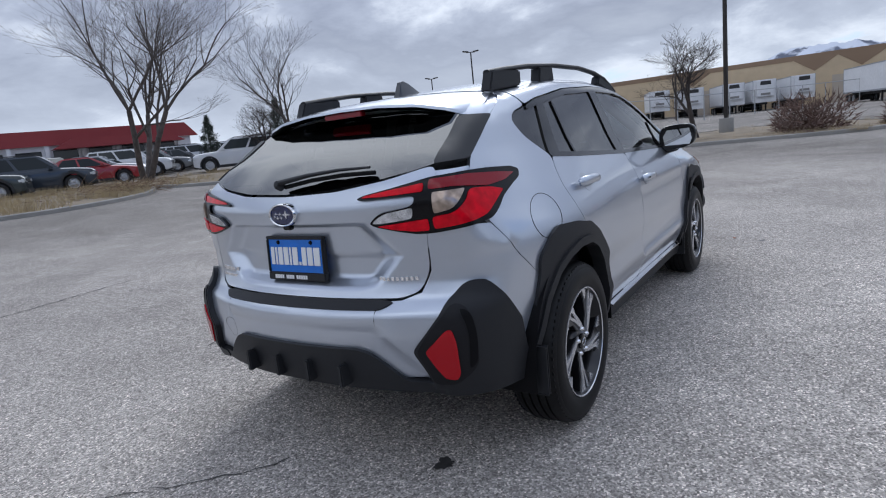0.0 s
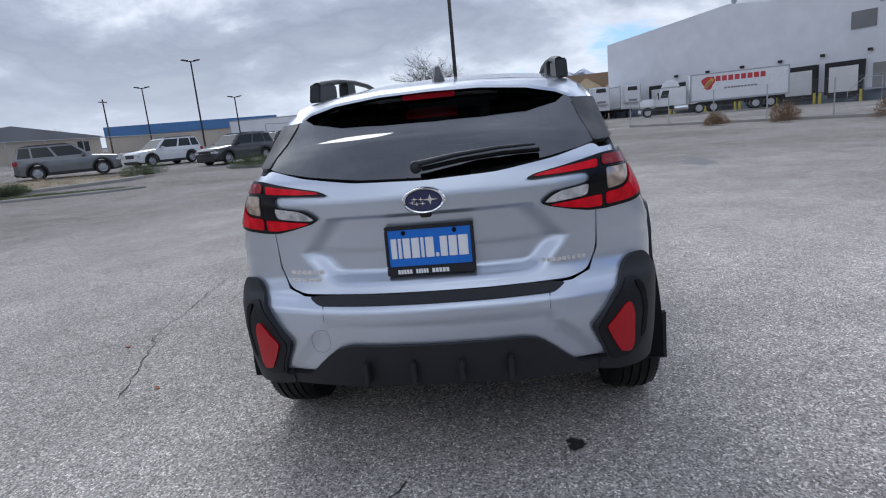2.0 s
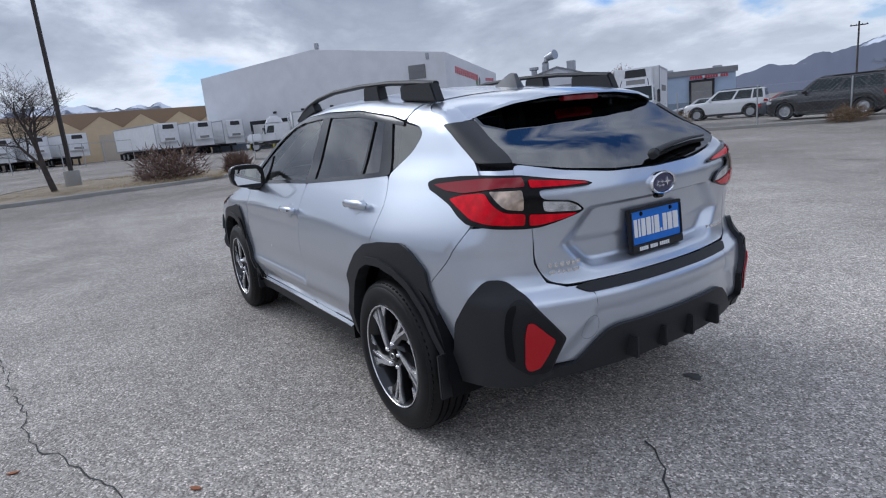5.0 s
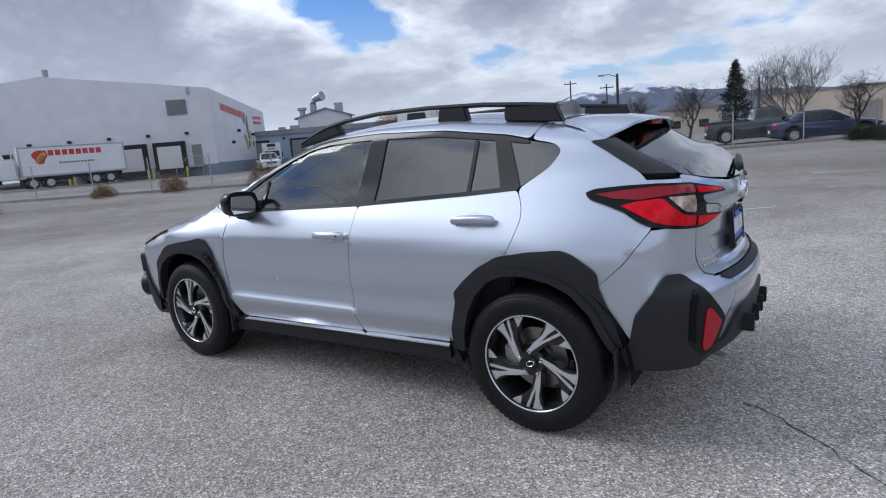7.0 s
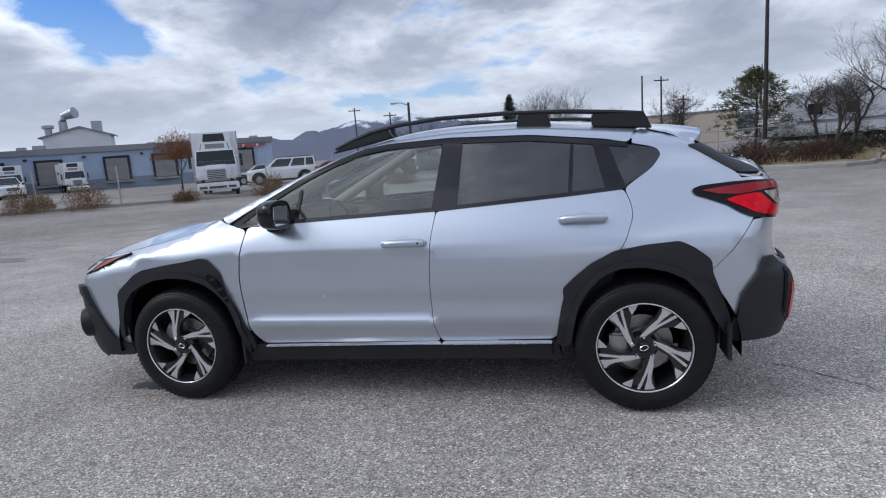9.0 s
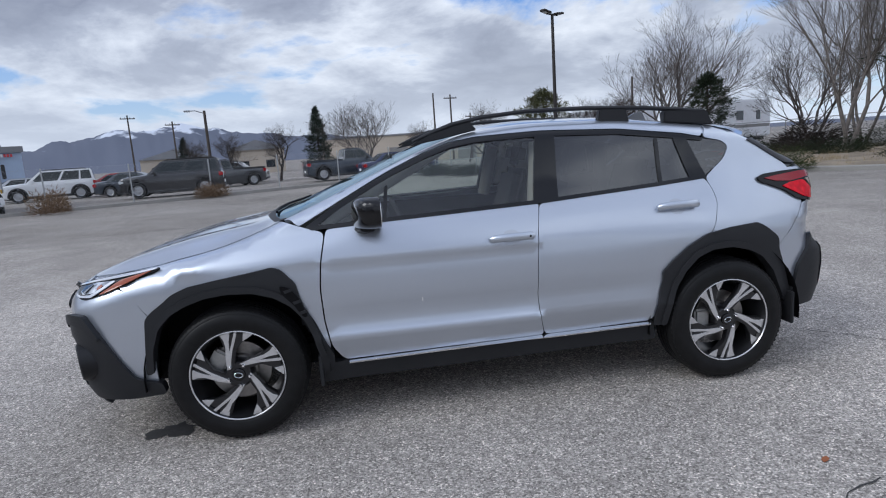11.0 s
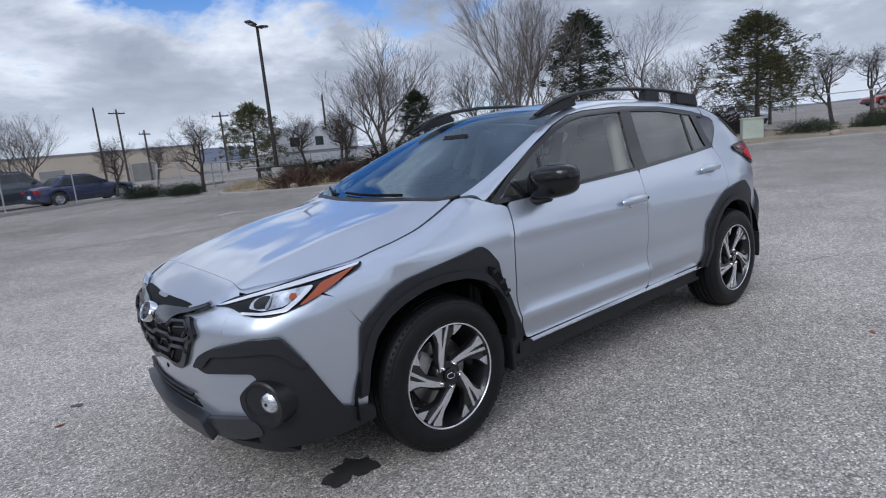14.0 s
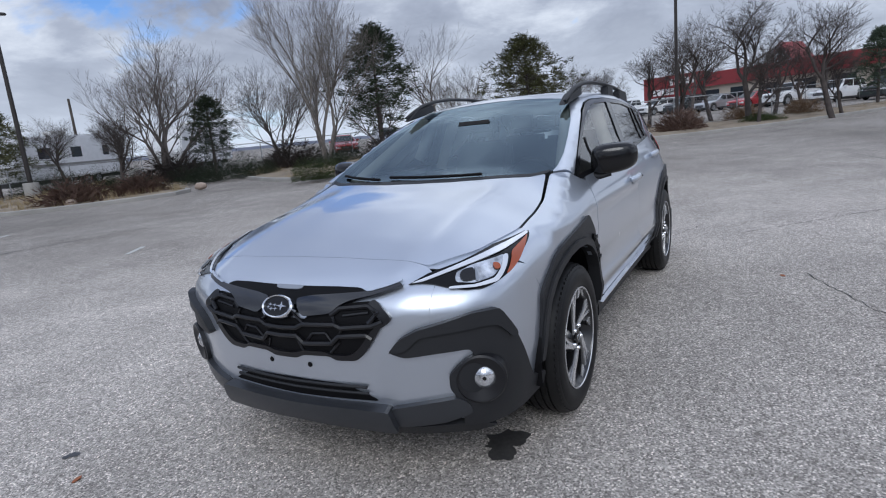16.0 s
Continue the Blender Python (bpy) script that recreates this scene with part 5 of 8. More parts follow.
def badges():
    # tail oval
    for view, y, z, name, a, b in (("R", 0, 1.046, "tail_badge", .075, .045), ("F", 0, .735, "nose_badge", .078, .046)):
        c = onto(view, [(y, z)])[0]
        n = body_normal(c[None])[0]
        sx = -1 if view == "R" else 1
        turn = Matrix(((0, sx, 0, 0), (-sx, 0, 0, 0), (0, 0, 1, 0), (0, 0, 0, 1)))
        tilt = math.asin(max(-1, min(1, n[2])))
        m = Matrix.Translation(c + n * (.004 if view == "R" else .030)) @ turn @ Matrix.Rotation(tilt, 4, "X")
        m = m @ Matrix.Diagonal((1, 1, b / a, 1))
        badge = part(name, lathe([(.0, .006), (a * .80, .005), (a * .86, -.002)], 48), material_badge if view == "R" else GLOSS, CAR, "dark oval badge with chrome rim", m=m.copy())
        part("badge_rim", lathe([(a * .82, .0), (a * .84, .009), (a * .93, .011), (a, .006), (a, -.02), (a * .82, -.02)], 48), CHROME, badge, m=m.copy())
        for px, pz, r in ((-.30, .05, .30), (.12, .10, .13), (.42, .12, .13), (.05, -.22, .13), (.32, -.24, .13), (.52, -.12, .12)):
            pts = []
            for k in range(8):
                rr = r if k % 2 == 0 else r * .28
                pts.append((a * (px + rr * 1.2 * math.cos(k * math.pi / 4)), a * (pz + rr * 1.3 * math.sin(k * math.pi / 4))))
            part("badge_mark", plate(pts, .004, .009), CHROME, badge, m=m.copy())
    # number plate panel with its frame: a dealer's blue insert
    c0 = onto("R", [(0, .865)])[0]
    tilt = math.atan2(.026, .15)
    m = Matrix.Translation((-2.076, 0, .870)) @ Matrix.Rotation(math.pi / 2 * -1, 4, "Z") @ Matrix.Rotation(-radians(4), 4, "X") @ Matrix.Diagonal((1, 1, 1.08, 1))
    frame_ = bmesh.new()
    for lo, hi in (((-.157, -.012, -.082), (.157, .012, -.052)), ((-.157, -.012, .068), (.157, .012, .080)), ((-.157, -.012, -.053), (-.146, .012, .069)), ((.146, -.012, -.053), (.157, .012, .069))):
        box(frame_, lo, hi, .003)
    pf = part("plate_frame", frame_, TRIM, CAR, "black plastic plate frame", m=m.copy())
    part("plate_insert", boxed((-.147, -.006, -.054), (.147, .004, .070), 0), PLATE_BLUE, pf, "bright blue dealer plate with white print", m=m.copy(), smooth=False)
    x = -.137
    for w in (.021, .012, .026, .028, .012, .030, .012, .026, .029, .034):
        hgt = .014 if (w == .012 and x > 0.02) else .066
        part("plate_print", boxed((x, -.0085, -.026), (x + w, -.0062, -.026 + hgt), .003), WHITE, pf, m=m.copy(), smooth=False)
        x += w + .0047
    x = -.118
    for w in (.052, .045, .062):
        for k in range(5):
            part("frame_print", boxed((x + k * w / 5, -.0135, -.076), (x + (k + .8) * w / 5, -.0122, -.062)), WHITE, pf, m=m.copy(), smooth=False)
        x += w + .012
    for sx in (-.09, .09):
        part("plate_screw", lathe([(.0, .006), (.006, .005), (.008, 0)], 12), SEAL, pf, m=m @ Matrix.Translation((sx, -.006, .057)) @ Matrix.Rotation(math.pi, 4, "Z"))
    # raised lettering as plain blocks
    def word(y0, z0, count, h, widths, space):
        y = y0
        for k in range(count):
            w = widths[k % len(widths)]
            p = onto("R", [(y - w / 2, z0)])[0]
            q = body_normal(p[None])[0]
            part("letter_block", boxed((p[0] - .004, y - w, z0 - h / 2), (p[0] + .004, y, z0 + h / 2), .001), CHROME, CAR)
            y -= w + space
    word(.535, .805, 6, .016, (.018,), .005)
    word(.535, .778, 5, .013, (.030, .014, .014, .020), .004)
    word(-.385, .795, 9, .014, (.013,), .0045)
    # rear wiper
    bm = bmesh.new()
    p = onto("TR", flat("TR", np.array([[-1.96, .03, 1.135], [-1.90, .0, 1.19]])))
    base = onto("R", [(.02, 1.145)])[0] + np.array([-.02, 0, .012])
    arm = part("rear_wiper", lathe([(.0, .022), (.012, .020), (.018, .012), (.020, -.01)], 24), TRIM, CAR, "black rear wiper", m=Matrix.Translation(base) @ Matrix.Rotation(radians(90), 4, "Z") @ Matrix.Rotation(radians(25), 4, "X"))
    pts = [onto("R", [(y, z)])[0] + (-.022, 0, .018) for y, z in ((.01, 1.15), (-.12, 1.168), (-.26, 1.178), (-.385, 1.178))]
    part("wiper_arm", tube(bm, pts, [.022, .017, .013, .009], 10, .5), TRIM, arm)
    pts = [onto("R", [(y, z)])[0] + (-.008, 0, .008) for y, z in ((.0, 1.140), (-.13, 1.158), (-.27, 1.168), (-.40, 1.168))]
    part("wiper_blade", tube(bmesh.new(), pts, .008, 8), SEAL, arm)
    part("camera_housing", boxed((-2.105, -.02, .985), (-2.08, .02, 1.003), .004), GLOSS, CAR)
    # front wipers
    for y0, y1 in ((.35, -.22), (-.28, -.62)):
        pts = [onto("T", [(1.17 - .12 * (abs(y) / .6) ** 2 - .03 * f, y)])[0] + (0, 0, .012) for f, y in ((k / 5, y0 + (y1 - y0) * k / 5) for k in range(6))]
        w = part("front_wiper", tube(bmesh.new(), pts, .008, 8), SEAL, CAR)
    # fuel flap outline on the right
    ring = onto("L", [(-1.535 + .105 * math.cos(a) + .012 * math.sin(a), .935 + .085 * math.sin(a)) for a in np.linspace(0, 2 * math.pi, 33)]) * (1, -1, 1)
    part("fuel_flap_gap", tube(bmesh.new(), ring, .0012, 5), SEAL, CAR)
    # small white paper speck on the front door
    p = onto("L", [(.375, .649)])[0]
    part("door_paper_fleck", boxed((p[0] - .002, p[1], p[2] - .012), (p[0] + .002, p[1] + .001, p[2] + .010)), WHITE, CAR, "tiny white paper fleck")


material_badge = material("badge_blue", (.006, .012, .075), .18, coat=1.0)


def cabin():
    tub = part("cabin_floor", boxed((-1.75, -.66, .42), (1.0, .66, .62), .04), CABIN, CAR)
    part("door_card", boxed((-1.2, .70, .5), (.85, .74, 1.04), .01), CABIN, CAR)
    part("door_card", boxed((-1.2, -.74, .5), (.85, -.70, 1.04), .01), CABIN, CAR)
    part("bulkhead", boxed((.95, -.70, .5), (1.02, .70, 1.02), .02), CABIN, CAR)
    dash = bmesh.new()
    pr = [(1.10, 1.045), (.80, 1.035), (.62, 1.02), (.52, .98), (.50, .88), (.56, .70), (1.0, .62)]
    dash = plate(pr, -.68, .68, .015)
    part("dashboard", dash, CABIN, CAR)
    part("dashboard_screen", boxed((.485, -.10, .86), (.505, .10, 1.06), .01, m=None), GLOSS, CAR)
    wheel_ = bmesh.new()
    ring = [(0, .175 * math.cos(a), .175 * math.sin(a)) for a in np.linspace(0, 2 * math.pi, 33)]
    tube(wheel_, ring, .015, 8)
    box(wheel_, (-.02, -.16, -.02), (.02, .16, .02), .006)
    box(wheel_, (-.03, -.06, -.07), (.025, .06, .05), .015)
    part("steering_wheel", wheel_, CABIN, CAR, m=pose(.40, .36, .97, 0, 24, 0))
    for s in (.36, -.36):
        for x0, back in ((-.10, "front_seat"), (-1.0, "rear_seat")):
            seat = bmesh.new()
            box(seat, (x0 - .22, s - .25, .60), (x0 + .30, s + .25, .76), .05)
            box(seat, (-.07, s - .24, 0), (.06, s + .24, .58), .05, m=pose(x0 - .22, 0, .68, 0, -17, 0))
            ob = part(back, seat, CLOTH, CAR)
            h = bmesh.new()
            box(h, (-.05, s - .13, .60), (.05, s + .13, .76), .04, m=pose(x0 - .22, 0, .68, 0, -14, 0))
            part("headrest", h, CLOTH, ob)
    # pale roof lining and pillars
    line = [("T", .06, 0), ("T", .10, .45), ("T", -.6, .47), ("T", -1.5, .45), ("T", -1.62, 0)]
    skin("roof_lining", "T", line + [("T", x, -y) for _, x, y in reversed(line)][1:-1], HEADLINER, CAR, lift=-.035, depth=0, gap=0)
    for s in (1, -1):
        for p0, p1, r in (((.86, .70, 1.06), (.16, .54, 1.42), .035), ((-.30, .70, 1.05), (-.36, .585, 1.40), .045), ((-1.25, .68, 1.10), (-1.20, .58, 1.36), .05)):
            part("pillar_lining", tube(bmesh.new(), [(p0[0], s * (p0[1] - .02), p0[2]), (p1[0], s * (p1[1] - .02), p1[2])], r, 10), HEADLINER, CAR)
    part("interior_mirror", boxed((.42, -.12, 1.33), (.46, .12, 1.39), .015), CABIN, CAR)


running_gear()
mirrors()
handles()
roof_gear()
badges()
cabin()

# ---------------------------------------------------------------- trees and shrubs
BARK = material("grey_brown_bark", (.105, .090, .082), .9, noise=[(6, .3, 4)], vary=.15)
BARK_DARK = material("dark_bark", (.055, .045, .041), .9, noise=[(6, .3, 4)], vary=.1)
BARK_RED = material("reddish_twigs", (.150, .095, .075), .9, noise=[(6, .3, 4)], vary=.1)
BARK_PALE = material("pale_bark", (.165, .145, .13), .9, noise=[(6, .3, 4)], vary=.1)
NEEDLES = material("dark_pine_needles", (.035, .052, .028), .75, noise=[(3, .35, 3)], vary=.1)
NEEDLES_OLIVE = material("olive_pine_needles", (.075, .078, .030), .75, noise=[(3, .35, 3)])
NEEDLES_BLUE = material("blue_green_needles", (.040, .055, .042), .75, noise=[(3, .35, 3)])
JUNIPER = material("green_juniper", (.060, .085, .028), .85, noise=[(5, .4, 3)])
BROWN_LEAF = material("rusty_dead_leaves", (.20, .085, .035), .85, noise=[(5, .3, 3)])
DEAD_TWIG = material("dead_brown_twigs", (.21, .140, .085), .9, noise=[(5, .3, 3)], vary=.1)


def sticks(lines):
    """Tapered bars as one list of vertices and faces: rows of (start, end, radius, radius, sides)."""
    vs, fs = [], []
    for a, b, r0, r1, n in lines:
        d = (b - a).normalized()
        u = d.orthogonal().normalized()
        w = d.cross(u)
        k = len(vs)
        for p, r in ((a, r0), (b, r1)):
            for i in range(n):
                t = 2 * math.pi * i / n
                q = p + (u * math.cos(t) + w * math.sin(t)) * r
                vs.append((q.x, q.y, q.z))
        fs += [(k + i, k + (i + 1) % n, k + n + (i + 1) % n, k + n + i) for i in range(n)]
    return vs, fs


def bare_tree(name, high, seed, bark, stems=1, spread=.55, depth=5, trunk=.16, droop=.0, fork=.25, thick=1.0, crooked=.12, twigs=(0, 1, 1), label=""):
    """A leafless tree: stems that fork into limbs, branches and fine twigs."""
    rng = random.Random(seed)
    big, fine = [], []

    def grow(p, d, length, r, level):
        n = 3 if level < 3 else 2
        for k in range(n):
            d = (d + Vector((rng.gauss(0, crooked), rng.gauss(0, crooked), rng.gauss(0, crooked * .6) + (.05 if level > 0 else .02) - droop * level * .05))).normalized()
            q = p + d * (length / n)
            r1 = r * (1 - .28 / n * 1.3)
            (big if level < 3 else fine).append((p, q, r, r1, 7 if level < 1 else (5 if level < 3 else 3)))
            if level < depth and (k > 0 or level > 0):
                kids = 1 if level < 3 else rng.choice(twigs)
                for _ in range(kids):
                    side = Vector((rng.gauss(0, 1), rng.gauss(0, 1), rng.gauss(.15, .4))).normalized()
                    e = (d * (1 - spread) + side * spread).normalized()
                    if e.z < -.15:
                        e.z = abs(e.z) * .3
                        e.normalize()
                    grow(q, e, length * rng.uniform(.52, .80), r1 * rng.uniform(.50, .70), level + 1)
            p, r = q, r1
        if level < depth:
            for _ in range(2):
                side = Vector((rng.gauss(0, 1), rng.gauss(0, 1), rng.gauss(.2, .3))).normalized()
                grow(p, (d * (1 - spread * .7) + side * spread * .7).normalized(), length * rng.uniform(.6, .8), r * rng.uniform(.6, .8), level + 1)

    for s in range(stems):
        a = 2 * math.pi * (s + rng.random() * .5) / stems
        lean = Vector((math.cos(a) * fork, math.sin(a) * fork, 1)).normalized() if stems > 1 else Vector((rng.gauss(0, .06), rng.gauss(0, .06), 1)).normalized()
        grow(Vector((math.cos(a) * trunk * .5 * (stems > 1), math.sin(a) * trunk * .5 * (stems > 1), -.1)), lean, high * .36, trunk * (1 if stems == 1 else .7), 0)
    top = max(b.z for _, b, *_ in big + fine)
    k = high / top
    big = [(a * k, b * k, r0 * thick, r1 * thick, n) for a, b, r0, r1, n in big]
    fine = [(a * k, b * k, max(r0 * thick * .7, .0032), max(r1 * thick * .7, .0026), n) for a, b, r0, r1, n in fine]
    root = empty(name, label=label, category="tree", group="bare trees")
    mesh_from("trunk", *sticks(big), bark, root, smooth=True)
    mesh_from("crown", *sticks(fine), bark, root)
    return root


def needle_tree(name, high, wide, seed, mat, shape="pine", clumps=420, label="", bark=BARK_DARK, gap=.1):
    rng = random.Random(seed)
    lines, vs, fs = [(Vector((0, 0, -.1)), Vector((0, 0, high * .97)), high * .022 + .02, .02, 7)], [], []
    for k in range(clumps):
        f = rng.random() ** (.8 if shape == "spruce" else .62)
        z = high * (.10 + .90 * f) if shape == "spruce" else high * (.22 + .78 * f)
        reach = wide * ((1 - f) ** .85 if shape == "spruce" else (math.sin(math.pi * min(1, (f * .82 + .18))) ** .7 + .10)) * (1 + .25 * math.sin(k * 1.7))
        a = rng.uniform(0, 6.283)
        whorl = math.sin(f * high * 7) * .15
        r = reach * math.sqrt(rng.uniform(.12, 1)) * (1 + whorl)
        c = Vector((r * math.cos(a), r * math.sin(a), z + rng.gauss(0, .08) - .12 * r))
        if k % 3 == 0:
            lines.append((Vector((0, 0, max(.2, z - .15 * r))), c, .012 + .006 * high * .2, .006, 4))
        size = rng.uniform(.16, .34) * (high / 5) ** .5
        out = Vector((math.cos(a), math.sin(a), .35))
        for _ in range(15):
            d = (out * .55 + Vector((rng.gauss(0, 1), rng.gauss(0, 1), rng.gauss(.1, .7)))).normalized() * size * rng.uniform(.6, 1.2)
            w = d.orthogonal().normalized() * size * rng.uniform(.05, .11)
            p = c + Vector((rng.gauss(0, 1), rng.gauss(0, 1), rng.gauss(0, .7))) * size * .35
            n = len(vs)
            vs += [tuple(p - w), tuple(p + w), tuple(p + d)]
            fs.append((n, n + 1, n + 2))
    root = empty(name, label=label, category="tree", group="conifers")
    mesh_from("trunk", *sticks(lines), bark, root, smooth=True)
    mesh_from("crown", vs, fs, mat, root)
    return root


def shrub(name, m, size, mat, seed, label, blades=1500, ball=True, length=.16):
    """A dense low bush of fine sprigs with an uneven outline."""
    rng = random.Random(seed)
    sx, sy, sz = size
    vs, fs = [], []
    ph = [rng.uniform(0, 6.3) for _ in range(3)]
    for _ in range(blades):
        a, u = rng.uniform(0, 6.283), rng.random() ** .45
        el = math.asin(rng.random()) if ball else rng.uniform(0, 1.3)
        k = u * (1 + .18 * math.sin(3 * a + ph[0]) + .12 * math.sin(5 * a + ph[1]) + .1 * math.sin(4 * el + ph[2]))
        p = Vector((sx * k * math.cos(el) * math.cos(a), sy * k * math.cos(el) * math.sin(a), sz * k * math.sin(el)))
        d = (p.normalized() * .8 + Vector((rng.gauss(0, 1), rng.gauss(0, 1), rng.gauss(.3, .6))) * .6).normalized() * length * rng.uniform(.6, 1.3)
        w = d.orthogonal().normalized() * length * .07
        n = len(vs)
        vs += [tuple(p - w), tuple(p + w), tuple(p + d)]
        fs.append((n, n + 1, n + 2))
    ob = mesh_from(name, vs, fs, mat)
    ob.matrix_basis = m
    return tagged(ob, label, "bush", "bushes round the lot")


def plant(tree, x, y, scale, turn, dz=0.0):
    m = on_ground(x, y, dz, turn)
    ob = copy_thing(tree, m)
    ob.scale = (scale,) * 3
    return ob


def trees():
    wide = bare_tree("bare_tree", 10, 21, BARK, stems=3, spread=.50, depth=5, trunk=.20, fork=.45, label="tall leafless tree with several dark stems")
    wide.matrix_basis = on_ground(12.11, 25.24, -.05, 40)
    wide.scale = (1.12,) * 3
    ash = bare_tree("bare_tree", 8, 33, BARK, stems=1, spread=.46, depth=5, trunk=.15, label="leafless shade tree with a rounded crown")
    ash.matrix_basis = on_ground(26.29, 29.58, 0, 10)
    ash.scale = (1.28,) * 3
    low = bare_tree("bare_tree", 4, 47, BARK_DARK, stems=1, spread=.62, depth=5, trunk=.11, crooked=.18, twigs=(1, 1, 2), label="small dark leafless tree with a wide crown")
    low.matrix_basis = on_ground(21.29, 2.41, .1, 0)
    low.scale = (1.08,) * 3
    tall = bare_tree("bare_tree", 9, 52, BARK_PALE, stems=3, spread=.34, depth=5, trunk=.13, fork=.22, label="tall pale leafless tree with many upright stems")
    tall.matrix_basis = on_ground(-18.35, -17.04, 0, 0)
    fan = bare_tree("bare_tree", 6, 64, BARK, stems=4, spread=.44, depth=5, trunk=.12, fork=.50, label="leafless spreading tree with upswept branches")
    fan.matrix_basis = on_ground(.2, -40.5, 0, 0)
    # more of each kind
    for kind, x, y, s, turn in ((low, 20.25, 26.32, 1.05, 140), (ash, -15.82, -25.67, 1.02, 60), (fan, -15.21, -24.47, 1.15, 200), (low, -10.58, -21.31, .82, 60), (fan, -22.2, -23.41, 1.05, 80), (ash, -24.52, -13.7, .86, 120),
                                (low, -13.45, -30.09, .98, 200), (low, -25.49, 1.27, .85, 30), (ash, -38.02, -2.72, .86, 15), (low, -33.0, 3.3, .98, 100), (low, 10.27, -41.06, .98, 100), (low, 6.74, -42.04, 1.1, 20),
                                (low, -9.6, -50.93, .95, 60), (fan, -30.19, -21.74, .95, 10), (low, 13.75, -47.07, 1.0, 260), (ash, 59.53, 62.45, .75, 10), (low, 65.6, 55.48, .95, 50), (ash, 4.62, -56.03, .70, 90), (tall, -20.66, -18.82, .80, 130),
                                (low, -12.2, -23.9, .95, 10), (fan, -30.63, -15.75, .9, 250), (low, -40.07, -8.69, 1.1, 70), (low, -28.5, 4.6, .8, 170), (low, -5.91, -26.35, .92, 310), (low, -2.83, -30.48, .8, 20)):
        plant(kind, x, y, s, turn)
    pine = needle_tree("pine_tree", 6, 1.5, 71, NEEDLES, "pine", 520, "dark green pine with an open ragged crown")
    pine.matrix_basis = on_ground(-21.13, -15.52, 0, 0)
    pine.scale = (1.07,) * 3
    broad = needle_tree("pine_tree", 5, 2.1, 72, NEEDLES_OLIVE, "pine", 620, "broad olive green pine with a dense crown")
    broad.matrix_basis = on_ground(-26.28, -9.49, 0, 0)
    broad.scale = (1.06,) * 3
    fir = needle_tree("spruce_tree", 5, 1.35, 73, NEEDLES_BLUE, "spruce", 420, "dull green spruce with drooping branches")
    fir.matrix_basis = on_ground(3.62, -41.53, 0, 0)
    for kind, x, y, s, turn in ((fir, 29.27, 34.69, .92, 40), (broad, -10.65, -31.11, .86, 90), (pine, -14.17, -19.78, .60, 10), (pine, -36.5, 6.9, .68, 50), (fir, 23.84, 36.11, .7, 100), (broad, -38.11, -13.69, .9, 200), (fir, 16.23, -52.09, .8, 60)):
        plant(kind, x, y, s, turn)
    for x, y, sx, sy, sz, seed in ((25.13, 12.74, 1.5, 1.1, .55, 1), (26.35, 10.73, 1.6, 1.2, .60, 2), (27.56, 9.02, 1.1, 1.0, .55, 3), (19.45, 24.42, 1.2, .8, .55, 4), (21.29, 16.35, 1.3, .8, .50, 5), (14.49, 16.9, .7, .5, .28, 6), (-11, -11.3, 1.0, .9, .62, 7), (-9.76, -18.82, .9, .8, .4, 25), (-27.19, 1.39, 1.3, .8, .35, 26)):
        shrub("juniper_bush", on_ground(x, y, .08), (sx, sy, sz), JUNIPER, seed, "low spreading green juniper bush", 5000, length=.11)
    for x, y, sx, sy, sz, seed in ((-17.1, -11.76, 2.2, .9, .65, 8), (-19.69, -10.24, 2.0, .9, .60, 9), (-14.56, -17.87, 1.6, 1.0, .7, 10), (-12.76, -19.09, 1.1, 1.0, .8, 11), (-16.94, -15.85, 1.5, .9, .6, 12), (-22.05, -5.82, 1.3, .9, .6, 27), (-24.03, -4.21, 1.3, .9, .6, 28), (-10.37, -20.31, 1.1, .9, .6, 33), (-4.49, -24.47, .9, .8, .5, 34), (-3.41, -27.17, 1.0, .8, .55, 35)):
        shrub("evergreen_bush", on_ground(x, y, .05), (sx, sy, sz), NEEDLES, seed, "dark green clipped evergreen bush", 6000, length=.12)
    for x, y, sx, sz, seed in ((18.55, -16.26, .95, .95, 13), (12.33, -20.04, .8, .8, 14), (24.18, -12.84, .7, .75, 15), (20.76, -15.46, 1.0, .95, 16), (7.47, -24.04, .75, .6, 17), (26.4, -10.6, .6, .5, 18), (22.75, -18.07, .6, .55, 19), (15.54, -18.45, .5, .45, 30)):
        shrub("tumbleweed_bush", on_ground(x, y, .05), (sx, sx * .9, sz), DEAD_TWIG, seed, "round brown dead bush at the fence", 1800, length=.16)
    for x, y, sx, sz, seed in ((20.8, -1.25, 1.25, 1.15, 20), (21.41, -3.96, .5, .6, 21), (24.48, 6.09, .9, .7, 22), (27.96, 9.62, .9, .7, 23), (-7.05, -18.34, 1.1, .75, 24), (-8.75, -17.33, .8, .6, 31), (-23.51, -1.63, 1.0, .8, 32)):
        shrub("bare_bush", on_ground(x, y, .08), (sx, sx, sz), BARK_RED, seed, "leafless reddish brown bush", 1600, ball=True, length=.34)
    for k, (x, y) in enumerate(((-12.6, -24.7), (-14.8, -23.1), (-16.9, -21.4), (-18.8, -19.5), (-20.6, -17.5), (-22.1, -15.3), (-23.5, -12.9), (-24.4, -10.4), (-10.6, -26.6))):
        if k % 2:
            shrub("bare_bush", on_ground(x, y, .05), (1.7, 1.4, 1.35), BARK_DARK, 40 + k, "tall tangled leafless brown bush", 3400, length=.34)
        else:
            shrub("evergreen_bush", on_ground(x, y, .05), (1.7, 1.1, 1.15), NEEDLES, 40 + k, "dark green clipped evergreen bush", 6000, length=.13)
